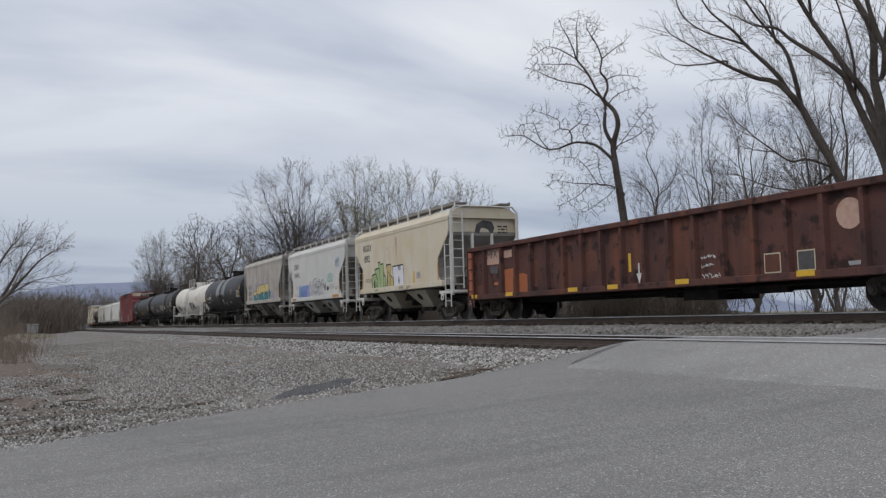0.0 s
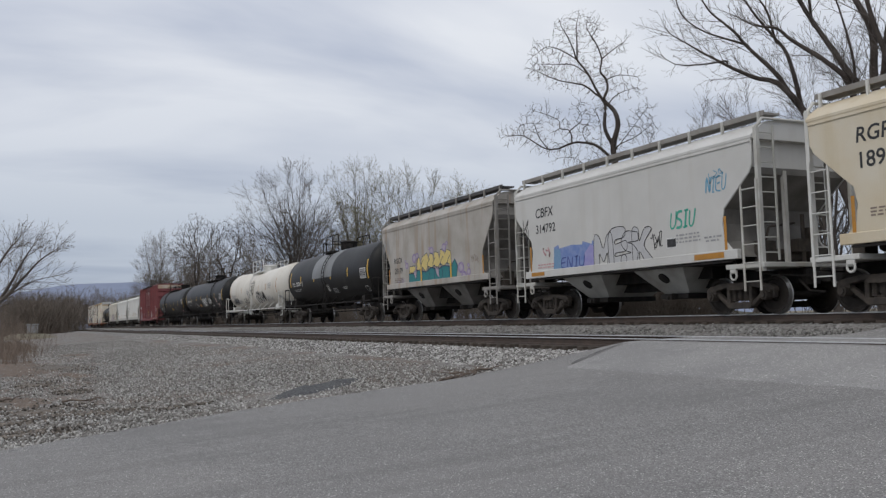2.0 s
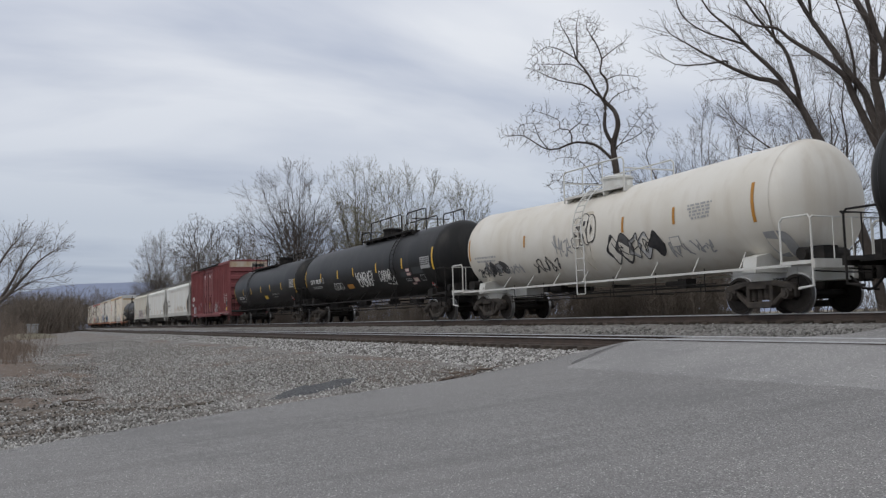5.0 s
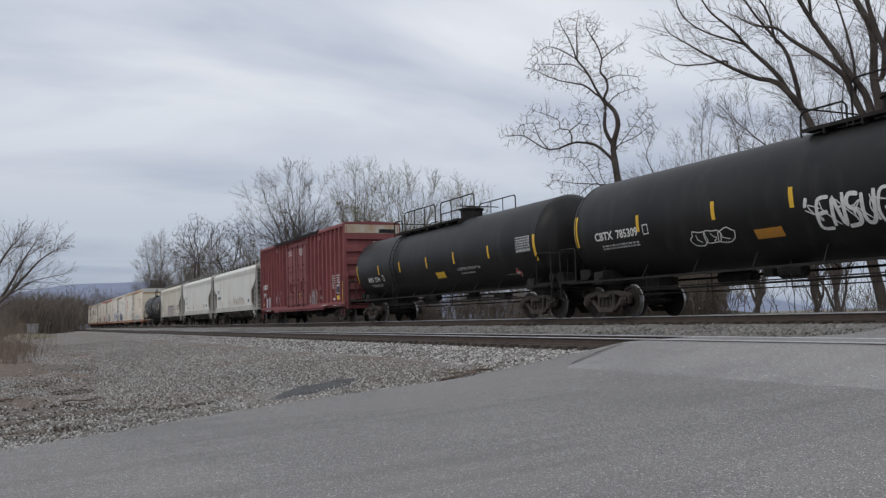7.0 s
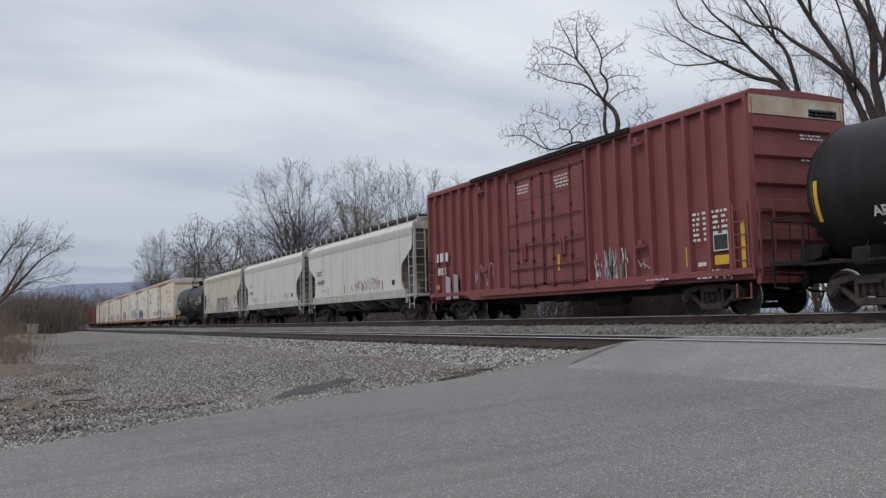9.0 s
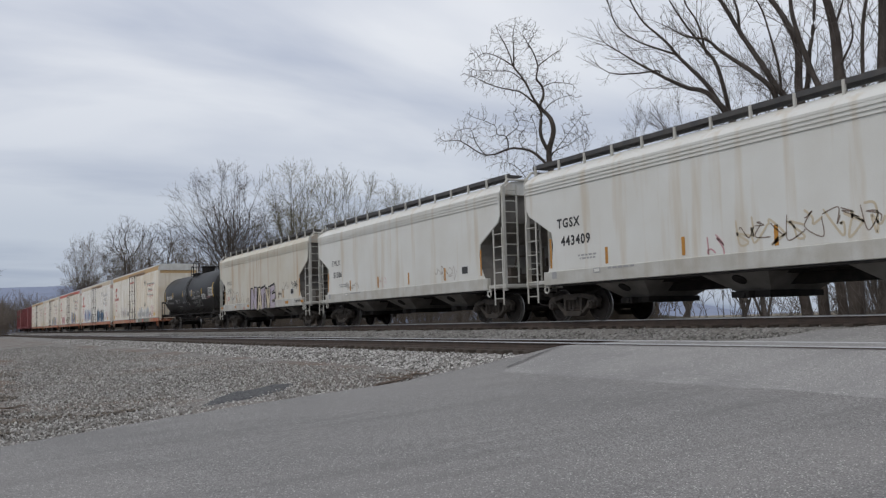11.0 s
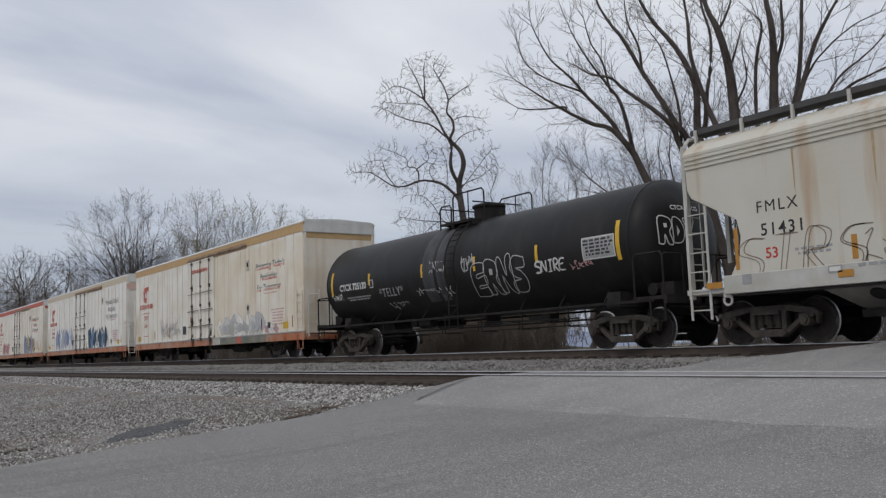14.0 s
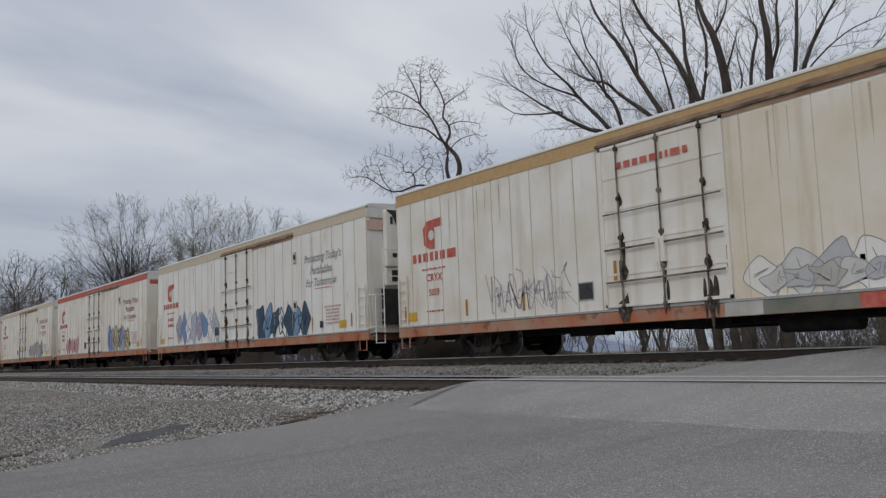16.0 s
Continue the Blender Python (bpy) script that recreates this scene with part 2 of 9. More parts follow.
M_RAILTOP = material("polished_railhead", (0.62, 0.62, 0.62), rough=0.42, metal=0.85, second=(0.50, 0.48, 0.46), scale=3, amount=0.7, grain=40, bump=0.05)

# ---- ground ----
GROUND = [(-900, -6), (-200, -1.5), (-60, -0.35), (-10, -0.08), (0, -0.02), (4, 0.13), (8.2, 0.36), (9.2, 0.40), (20, 0.45), (22.5, 0.35), (27, -0.2), (45, -3.0), (120, -9.0), (900, -12)]
ROAD = [(-60, -0.3), (-10, -0.02), (0, 0.05), (4, 0.2), (8.2, 0.46), (11.3, 0.786), (11.65, 0.795), (11.85, 0.805), (13.3, 0.812), (14.2, 0.86), (15.85, 1.235), (17.85, 1.235), (19.5, 1.15), (24, 0.8), (45, -1.0)]


def level(profile, x):
    return float(np.interp(x, [p[0] for p in profile], [p[1] for p in profile]))


def curve_x(y):
    """How far the line of the tracks bends away beyond the straight."""
    return max(0.0, y - 236.0) ** 2 / 760.0


def land():
    b = Build()
    xs = [-4000, -1500, -600, -200, -80, -40, -20, -10, -5, -2, 0, 2, 4, 6, 8.2, 9.2, 12, 16, 20, 22.5, 27, 35, 45, 70, 120, 300, 900, 2000, 4000]
    ys = [-4000, -1200, -400, -120, -40, -15, -5, 0, 4, 8, 11, 13, 15, 18, 22, 27, 33, 40, 50, 65, 80, 100, 130, 170, 220, 270, 330, 420, 700, 1500, 4000]
    n = len(xs)
    for y in ys:
        for x in xs:
            b.v.append((x, y, level(GROUND, x) + 0.05 * noise.noise((x * 0.35, y * 0.35, 1.3)) * (1 if abs(x) < 60 else 0)))
    for j in range(len(ys) - 1):
        for i in range(n - 1):
            k = j * n + i
            b.f.append((k, k + 1, k + n + 1, k + n))
    return b


ground = tagged(part("ground", land(), M_GRAVEL, smooth=True), "grey gravel and bare dirt ground beside the railway", "ground", kind="structure")
ground.data.materials.append(M_FIELD)
for poly in ground.data.polygons:
    c = poly.center
    poly.material_index = int(c.x > 20 or c.x < -4 - max(0, 40 - c.y) * 0.1 or c.y > 300 or c.y < -30)

# asphalt: its left rim runs from the camera's side up to the rails
RIM = [(-30, 3.5), (-8, 8.6), (-0.23, 11.39), (1.78, 12.45), (4.05, 13.44), (6.75, 13.7), (8.03, 14.32), (9.56, 14.77), (11.3, 15.3), (13.0, 14.95), (13.35, 12.7), (14.2, 12.15), (14.7, 11.7), (15.0, 10.6), (15.4, 9.8), (15.8, 8.7), (19.5, 8.5), (28, 9.5), (45, 12)]


def rim_y(x):
    return float(np.interp(x, [p[0] for p in RIM], [p[1] for p in RIM]))


def paving(x0, x1, y_far, y_near, lift, step=0.15, steps=40, ragged=0.10):
    b = Build()
    nx = max(2, int((x1 - x0) / step))
    for i in range(nx + 1):
        x = x0 + (x1 - x0) * i / nx
        far = y_far(x) + ragged * (noise.noise((x * 1.7, 3.1, 0)) + 0.6 * noise.noise((x * 6.0, 9.1, 0)))
        for j in range(steps + 1):
            y = far + (y_near(x) - far) * (j / steps) ** 1.6
            edge = -0.07 if j == 0 else 0
            if i == 0 and x0 > 0:
                x = x0 + 0.16 * noise.noise((y * 0.9, 5, 1)) + 0.07 * noise.noise((y * 3.7, 5, 2))
            b.v.append((x, y, level(ROAD, x) + (-0.004 if i == 0 and x0 > 0 else lift) + edge + 0.012 * noise.noise((x * 0.5, y * 0.5, 7))))
    m = steps + 1
    for i in range(nx):
        for j in range(steps):
            k = i * m + j
            b.f.append((k, k + 1, k + m + 1, k + m))
    return b


tagged(part("road", paving(-30, 45, rim_y, lambda x: -40.0, 0.0, step=0.15), M_ASPHALT, smooth=True), "worn grey asphalt road leading over the level crossing", "road", kind="structure")


def apron_far(x):
    return float(np.interp(x, [8.2, 8.5, 11.25], [12.6, 13.1, 15.0]))


tagged(part("crossing_apron", paving(8.35, 11.34, apron_far, lambda x: -14.0, 0.008, step=0.15, ragged=0.06), M_APRON, smooth=True), "lighter grey asphalt apron rising to the rails", "road", kind="structure")
tagged(part("crossing_infill", paving(11.86, 12.99, lambda x: 15.0, lambda x: -14.0, 0.008, step=0.15, ragged=0.04), M_APRON, smooth=True), "grey asphalt between the rails of the crossing", "road", kind="structure")
tagged(part("crossing_middle", paving(13.27, 16.0, lambda x: rim_y(x) - 0.05, lambda x: -14.0, 0.008, step=0.15, ragged=0.05), M_APRON, smooth=True), "grey asphalt ramp between the two tracks", "road", kind="structure")

# thin dark strip round the tip of the apron
b = Build()
seam = [(11.1, 14.93), (10.3, 14.42), (9.8, 14.08), (9.4, 13.78), (9.0, 13.5), (8.7, 13.25)]
for k, (x, y) in enumerate(seam):
    z = level(ROAD, x) + 0.016
    w = 0.012 + 0.012 * noise.noise((x * 3, y * 3, 2))
    b.v += [(x - w, y + w, z), (x + w * 0.6, y - w, z + 0.002)]
for k in range(len(seam) - 1):
    b.f.append((2 * k, 2 * k + 1, 2 * k + 3, 2 * k + 2))
tagged(part("tar_seam", b, M_PATCH), "thin dark strip along the edge of the apron", "road", kind="structure")

# dark heap of asphalt millings spread on the gravel
b = Build()
ring = []
for k in range(56):
    a = 2 * math.pi * k / 56
    r = 1 + 0.45 * noise.noise((math.cos(a) * 1.7, math.sin(a) * 1.7, 4)) + 0.35 * noise.noise((math.cos(a) * 4.5, math.sin(a) * 4.5, 7))
    ring.append((math.cos(a) * 1.7 * r, math.sin(a) * 0.5 * r))
rows = []
for s, h in ((1.0, -0.04), (0.78, 0.022), (0.45, 0.046), (0.12, 0.055)):
    rows.append([(x * s, y * s, h) for x, y in ring])
b.rings(rows)
patch = tagged(part("millings_patch", b, M_PATCH, smooth=True, at=(4.5, 15.1, 0.17, 2, -3, 48)), "thin dark patch of asphalt millings on the gravel", "ground", kind="structure")

# bare brown soil showing through the gravel
M_SOIL = ground_material("bare_brown_soil", (0.135, 0.096, 0.070), (0.08, 0.06, 0.047), (0.25, 0.19, 0.145), 1.6, (0.17, 0.135, 0.105), 0.5, cell=17.0)
SOIL = ((0.3, 33.5, 2.6, 5.5, 8), (-0.4, 40.0, 1.6, 4.0, 0), (0.15, 18.9, 0.8, 2.2, 20), (2.6, 45.0, 0.7, 3.0, 12), (1.5, 27.0, 0.5, 2.0, 10))
for k, (x, y, a, c, turn) in enumerate(SOIL):
    b = Build()
    rim = []
    for q in range(36):
        t = 2 * math.pi * q / 36
        r = 1 + 0.7 * noise.noise((math.cos(t) * 1.6 + k * 7, math.sin(t) * 1.6, 4)) + 0.4 * noise.noise((math.cos(t) * 5 + k, math.sin(t) * 5, 9))
        rim.append((math.cos(t) * a * r, math.sin(t) * c * r))
    b.rings([[(p * s_, q * s_, hgt) for p, q in rim] for s_, hgt in ((1.0, -0.05), (0.7, 0.004), (0.35, 0.012), (0.05, 0.014))])
    tagged(part("soil_patch", b, M_SOIL, smooth=True, at=(x, y, level(GROUND, x) + 0.01, 0, 0, turn)), "bare brown soil showing through the gravel", "ground", kind="structure")

# dark trampled dirt and leaf litter at the edge of the gravel
M_LITTER = ground_material("dark_dirt_and_litter", (0.13, 0.112, 0.094), (0.075, 0.064, 0.055), (0.26, 0.235, 0.205), 2.2, (0.18, 0.145, 0.112), 0.6, cell=15.0, relief=1.0)
DIRT = ((-0.55, 18.4, 0.9, 1.7, 10), (0.45, 16.6, 0.55, 0.8, -30), (-0.3, 14.9, 0.8, 0.5, 15), (1.15, 15.2, 0.7, 0.35, -25), (2.35, 14.75, 0.45, 0.09, 22), (0.2, 13.2, 0.7, 0.25, 20), (0.95, 20.5, 0.35, 0.6, 0), (1.2, 33.0, 0.7, 3.2, 10), (0.3, 24.5, 0.5, 1.2, 0))
for k, (x, y, a, c, turn) in enumerate(DIRT):
    b = Build()
    rim = []
    for q in range(40):
        t = 2 * math.pi * q / 40
        r = 1 + 0.8 * noise.noise((math.cos(t) * 1.8 + k * 5, math.sin(t) * 1.8, 11)) + 0.5 * noise.noise((math.cos(t) * 6 + k, math.sin(t) * 6, 15))
        rim.append((math.cos(t) * a * r, math.sin(t) * c * r))
    b.rings([[(p * s_, q * s_, hgt) for p, q in rim] for s_, hgt in ((1.0, -0.06), (0.7, 0.006), (0.35, 0.018), (0.05, 0.02))])
    tagged(part("dirt_patch", b, M_LITTER, smooth=True, at=(x, y, level(GROUND, x) + 0.012, 0, 0, turn)), "dark dirt and leaf litter at the edge of the gravel", "ground", kind="structure")

# ---- ballast, ties, rails ----
def bed(cx, rail_top, left, right, fill=0.0):
    """Ballast under one track: level shoulders, sloping sides, uneven."""
    top = rail_top - 0.20
    b = Build()
    prof = left + [(-1.95, top - 0.12 + fill), (-1.3, top - 0.10 + fill), (-0.72, top - 0.03), (0, top - 0.035), (0.72, top - 0.03), (1.3, top - 0.015), (1.95, top - 0.01)] + right
    ys = [-60, -30, -14] + [10 + 0.7 * i for i in range(0, 60)] + [54 + 4 * i for i in range(60)] + [300, 330, 360, 400]
    n = len(prof)
    for y in ys:
        dx = curve_x(y)
        for x, z in prof:
            w = 0.045 * noise.noise((x * 2.2 + cx, y * 1.4, 2)) + 0.03 * noise.noise((x * 5 + cx, y * 4, 5))
            b.v.append((cx + x + dx + (0.1 * noise.noise((y * 0.6, x, 3)) if abs(x) > 2.2 else 0), y, z + w))
    for j in range(len(ys) - 1):
        for i in range(n - 1):
            k = j * n + i
            b.f.append((k, k + 1, k + n + 1, k + n))
    return b


tagged(part("ballast_near", bed(NEAR_X, RAIL_NEAR, [(-4.6, 0.26), (-3.9, 0.34), (-3.1, 0.45), (-2.5, 0.53)], [(2.4, 0.60), (2.9, 0.52)]), M_BALLAST, smooth=True), "crushed grey stone ballast under the empty track", "ballast", kind="structure")
tagged(part("ballast_far", bed(TRACK_X, RAIL_FAR, [(-3.0, 0.58), (-2.45, 0.78), (-2.2, 0.87)], [(2.3, 1.0), (3.2, 0.6), (4.4, 0.3)], 0.07), M_BALLAST, smooth=True), "crushed grey stone ballast under the train's track", "ballast", kind="structure")


def rail_line(cx, top, y0=-60.0, y1=400.0):
    b = Build()
    ys = [y0, 240] + [240 + 8 * i for i in range(1, 20)] + [y1]
    prof = [(-0.07, -0.17), (0.07, -0.17), (0.07, -0.155), (0.012, -0.135), (0.012, -0.045), (0.036, -0.035), (0.036, -0.006), (-0.036, -0.006), (-0.036, -0.035), (-0.012, -0.045), (-0.012, -0.135), (-0.07, -0.155)]
    b.rings([[(cx + x + curve_x(y), y, top + z) for x, z in prof] for y in ys])
    return b, Build().rings([[(cx + x + curve_x(y), y, top + z) for x, z in ((-0.0375, -0.016), (-0.036, -0.006), (-0.028, 0.0), (0.028, 0.0), (0.036, -0.006), (0.0375, -0.016))] for y in ys])


for cx, top, word in ((NEAR_X, RAIL_NEAR, "empty track"), (TRACK_X, RAIL_FAR, "track under the train")):
    track = tagged(thing("railway_track", "rusty steel rails with worn bright heads, " + word, "railway track"), kind="structure")
    for side in (-0.7525, 0.7525):
        body, head = rail_line(cx + side, top)
        rail_ob = part("rail", body, M_RAIL, track)
        part("rail_head", head, M_RAILTOP, rail_ob, "polished running surface")


# ---- overgrown bank behind the track ----
b = Build()
ys = [24.0 + 1.05 * k for k in range(30)] + [55.5 + 2.4 * k for k in range(75)]
prof = [(20.8, 0.35), (22.0, 0.75), (23.2, 1.15), (24.6, 1.45), (28.0, 1.35), (33.0, 0.2), (40.0, -2.5)]
for y in ys:
    rise = min(1.0, max(0.0, (y - 24.6) / 2.4)) ** 0.7
    for x, z in prof:
        g = level(GROUND, x) - 0.1
        b.v.append((x + 0.3 * noise.noise((y * 0.2, x, 8)), y, g + (z - g) * rise * (0.95 + 0.25 * noise.noise((y * 0.11, x * 0.2, 6)))))
n = len(prof)
for j in range(len(ys) - 1):
    for i in range(n - 1):
        k = j * n + i
        b.f.append((k, k + 1, k + n + 1, k + n))
tagged(part("bank", b, M_BANK, smooth=True), "low overgrown earth bank behind the railway", "bank", kind="structure")

# ---- ties: those along the visible stretch one by one, the rest joined ----
TIE = Build().box(-1.3, 1.3, -0.115, 0.115, -0.17, 0.0).mesh("tie", bevel=0.012)
TIE.materials.append(M_TIE)
for cx, top, y0 in ((NEAR_X, RAIL_NEAR, 14.6), (TRACK_X, RAIL_FAR, 10.4)):
    bed_thing = tagged(thing("tie_row", "weathered dark wooden ties in the ballast", "railway ties"), kind="structure")
    far_ties = Build()
    for k in range(700):
        y = y0 + 0.52 * k
        if y > 236:
            break
        x = cx + random.uniform(-0.05, 0.05)
        if k < 170:
            tie = new("tie", TIE)
            tie.parent = bed_thing
            tie.matrix_basis = pose(x, y + random.uniform(-0.03, 0.03), top - 0.172, 0, random.uniform(-0.4, 0.4), random.uniform(-0.8, 0.8))
        else:
            far_ties.box(x - 1.3, x + 1.3, y - 0.115, y + 0.115, top - 0.34, top - 0.172)
    tagged(part("far_ties", far_ties, M_TIE, bed_thing), kind="stuff")


# ---- loose stone ----
def stones(name, label, count, place, size, seed, mat):
    """Angular stones, uncountable, in one mesh."""
    rng = np.random.default_rng(seed)
    base = np.array([(-1, -1, -0.7), (1, -1, -0.7), (1, 1, -0.7), (-1, 1, -0.7), (-0.8, -0.7, 0.7), (0.8, -0.75, 0.75), (0.7, 0.8, 0.65), (-0.75, 0.7, 0.75)], float) * 0.5
    quads = np.array([(3, 2, 1, 0), (4, 5, 6, 7), (0, 1, 5, 4), (1, 2, 6, 5), (2, 3, 7, 6), (3, 0, 4, 7)])
    spots = place(rng, count)
    n = len(spots)
    s = rng.uniform(size[0], size[1], (n, 1, 1)) * rng.uniform(0.65, 1.25, (n, 1, 3))
    shape = (base[None] + rng.uniform(-0.16, 0.16, (n, 8, 3))) * s
    q = rng.normal(size=(n, 4))
    q /= np.linalg.norm(q, axis=1, keepdims=True)
    w, x, y, z = q.T
    rot = np.stack([np.stack([1 - 2 * (y * y + z * z), 2 * (x * y - z * w), 2 * (x * z + y * w)], -1), np.stack([2 * (x * y + z * w), 1 - 2 * (x * x + z * z), 2 * (y * z - x * w)], -1), np.stack([2 * (x * z - y * w), 2 * (y * z + x * w), 1 - 2 * (x * x + y * y)], -1)], 1)
    v = np.einsum("nij,nkj->nki", rot, shape) + spots[:, None, :]
    f = quads[None] + 8 * np.arange(n)[:, None, None]
    me = bpy.data.meshes.new(name)
    me.vertices.add(8 * n)
    me.vertices.foreach_set("co", v.astype(np.float32).ravel())
    me.loops.add(24 * n)
    me.loops.foreach_set("vertex_index", f.astype(np.int32).ravel())
    me.polygons.add(6 * n)
    me.polygons.foreach_set("loop_start", np.arange(0, 24 * n, 4, dtype=np.int32))
    me.update(calc_edges=True)
    return tagged(part(name, me, mat), label, "stones", kind="stuff")


def stone_material(name, dark, mid, light):
    m = bpy.data.materials.new(name)
    m.use_nodes = True
    nodes, links = m.node_tree.nodes, m.node_tree.links
    geo = nodes.new("ShaderNodeNewGeometry")
    ramp = nodes.new("ShaderNodeValToRGB")
    e = ramp.color_ramp.elements
    e[0].position, e[0].color = 0.0, (*dark, 1)
    e[1].position, e[1].color = 1.0, (*light, 1)
    e.new(0.5).color = (*mid, 1)
    links.new(geo.outputs["Random Per Island"], ramp.inputs[0])
    links.new(ramp.outputs[0], nodes["Principled BSDF"].inputs["Base Color"])
    nodes["Principled BSDF"].inputs["Roughness"].default_value = 0.95
    return m


M_CRUSHED = stone_material("crushed_ballast_stones", (0.085, 0.078, 0.07), (0.27, 0.257, 0.238), (0.60, 0.585, 0.56))
M_DUSTY = stone_material("dusty_ballast_stones", (0.085, 0.08, 0.072), (0.185, 0.178, 0.165), (0.33, 0.32, 0.30))
M_GRIT = stone_material("loose_gravel_stones", (0.13, 0.118, 0.104), (0.305, 0.29, 0.267), (0.56, 0.545, 0.515))

NEAR_BED = [(7.6, 0.25), (8.5, 0.34), (9.3, 0.45), (9.9, 0.53), (10.5, 0.53), (11.1, 0.52), (11.6, 0.57), (13.3, 0.61), (14.4, 0.63), (14.8, 0.60)]
FAR_BED = [(13.8, 0.58), (14.4, 0.77), (14.66, 0.86), (14.9, 0.95), (15.6, 0.98), (16.0, 1.0), (18.6, 1.04)]


def on_near_bed(rng, n):
    y = 14.0 + 75 * rng.random(n) ** 1.8
    x = rng.uniform(7.7, 11.6, n)
    keep = y > np.interp(x, [p[0] for p in RIM], [p[1] for p in RIM]) + 0.05
    x, y = x[keep], y[keep]
    return np.stack([x, y, np.interp(x, *zip(*NEAR_BED)) + rng.uniform(-0.01, 0.03, len(x))], 1)


def on_far_bed(rng, n):
    y = 10.8 + 60 * rng.random(n) ** 1.6
    x = rng.uniform(13.4, 16.0, n)
    keep = y > np.interp(x, [p[0] for p in RIM], [p[1] for p in RIM]) + 0.05
    x, y = x[keep], y[keep]
    z = np.maximum(np.interp(x, *zip(*FAR_BED)), np.interp(x, *zip(*NEAR_BED)))
    return np.stack([x, y, z + rng.uniform(-0.01, 0.03, len(x))], 1)


def on_gravel(rng, n):
    y = 11.2 + 62 * rng.random(n) ** 2.0
    x = rng.uniform(-4.0, 8.4, n) - 0.02 * y
    keep = y > np.interp(x, [p[0] for p in RIM], [p[1] for p in RIM]) - 0.05 + 0.35 * rng.random(n) ** 3 - 0.25 * (rng.random(n) < 0.06)
    for px, py, a, c, turn in SOIL + DIRT:      # few stones lie on the bare spots
        dx, dy, w = x - px, y - py, radians(turn)
        u, v = dx * math.cos(w) + dy * math.sin(w), dy * math.cos(w) - dx * math.sin(w)
        keep &= ~(((u / a) ** 2 + (v / c) ** 2 < 0.9) & (rng.random(n) < (0.62 if py > 30 else 0.35)))
    keep &= ~((x < 2.2 - 0.03 * y) & (y > 16.5) & (rng.random(n) < 0.45))
    x, y = x[keep], y[keep]
    return np.stack([x, y, np.interp(x, *zip(*GROUND)) + rng.uniform(-0.01, 0.03, len(x))], 1)


stones("ballast_stones", "loose angular ballast stones beside the empty track", 50000, on_near_bed, (0.028, 0.068), 5, M_CRUSHED)
stones("ballast_stones", "loose angular ballast stones between the tracks", 30000, on_far_bed, (0.025, 0.06), 6, M_DUSTY)
def on_dirt(rng, n):
    spots = np.array(DIRT)[rng.integers(0, len(DIRT), n)]
    a, r, w = rng.uniform(0, 2 * math.pi, n), np.sqrt(rng.random(n)) * 1.15, np.radians(spots[:, 4])
    u, v = np.cos(a) * r * spots[:, 2], np.sin(a) * r * spots[:, 3]
    x, y = spots[:, 0] + u * np.cos(w) - v * np.sin(w), spots[:, 1] + u * np.sin(w) + v * np.cos(w)
    return np.stack([x, y, np.interp(x, *zip(*GROUND)) + rng.uniform(0.0, 0.04, n)], 1)


M_CLOD = stone_material("dark_clods_and_bark", (0.055, 0.047, 0.04), (0.14, 0.12, 0.10), (0.29, 0.25, 0.21))
stones("dirt_clods", "dark clods, bark and leaf litter on the bare spots", 1900, on_dirt, (0.015, 0.05), 8, M_CLOD)
stones("gravel_stones", "loose gravel on the bare ground", 125000, on_gravel, (0.012, 0.038), 7, M_GRIT)

# ---- the train ----
TRAIN, WHEELSETS = [], []
WHEEL_R = 0.457
HALF = 1.6          # half a car's width

M_TRUCK = material("grimy_cast_steel", (0.045, 0.039, 0.034), rough=0.85, second=(0.085, 0.07, 0.057), scale=5, amount=0.9, grain=40, bump=0.25)
M_WHEEL = material("rusty_wheel_steel", (0.026, 0.022, 0.019), rough=0.8, gloss=0.2, second=(0.042, 0.036, 0.032), scale=6, amount=0.8, grain=50, bump=0.15)
M_TREAD = material("bright_wheel_tread", (0.40, 0.39, 0.38), rough=0.35, metal=0.9, scale=8, amount=0.5, grain=40, bump=0.05)
M_UNDER = material("black_underframe", (0.017, 0.016, 0.0155), rough=0.85, gloss=0.2, second=(0.038, 0.033, 0.029), scale=4, amount=0.8, grain=40, bump=0.2)
M_GRATE = material("dark_walkway_grating", (0.075, 0.075, 0.078), rough=0.7, metal=0.3, second=(0.12, 0.11, 0.10), scale=3, amount=0.7, grain=30, bump=0.2)
M_YELLOW = material("yellow_reflective_tape", (0.75, 0.45, 0.035), rough=0.45, second=(0.5, 0.32, 0.05), scale=9, amount=0.5, grain=60, bump=0.05)
M_AMBER = material("faded_amber_tape", (0.50, 0.23, 0.035), rough=0.5, second=(0.36, 0.18, 0.05), scale=9, amount=0.6, grain=60, bump=0.05)
M_WHITE = material("white_stencil_paint", (0.72, 0.72, 0.70), rough=0.6, second=(0.5, 0.49, 0.47), scale=12, amount=0.6, grain=60, bump=0.0)
M_BLACKPAINT = material("black_stencil_paint", (0.03, 0.03, 0.032), rough=0.6, second=(0.09, 0.09, 0.09), scale=12, amount=0.5, grain=60, bump=0.0)
M_GREYPAINT = material("faded_grey_stencil", (0.34, 0.34, 0.34), rough=0.7, second=(0.46, 0.46, 0.45), scale=14, amount=0.8, grain=60, bump=0.0)
M_REDPAINT = material("faded_red_paint", (0.50, 0.085, 0.055), rough=0.6, second=(0.60, 0.24, 0.19), scale=5, amount=0.6, grain=60, bump=0.0)


def paint_of(name, colour, second=None):
    return material(name, colour, rough=0.6, second=second, scale=7, amount=0.6, grain=60, grain_amount=0.1, bump=0.0)


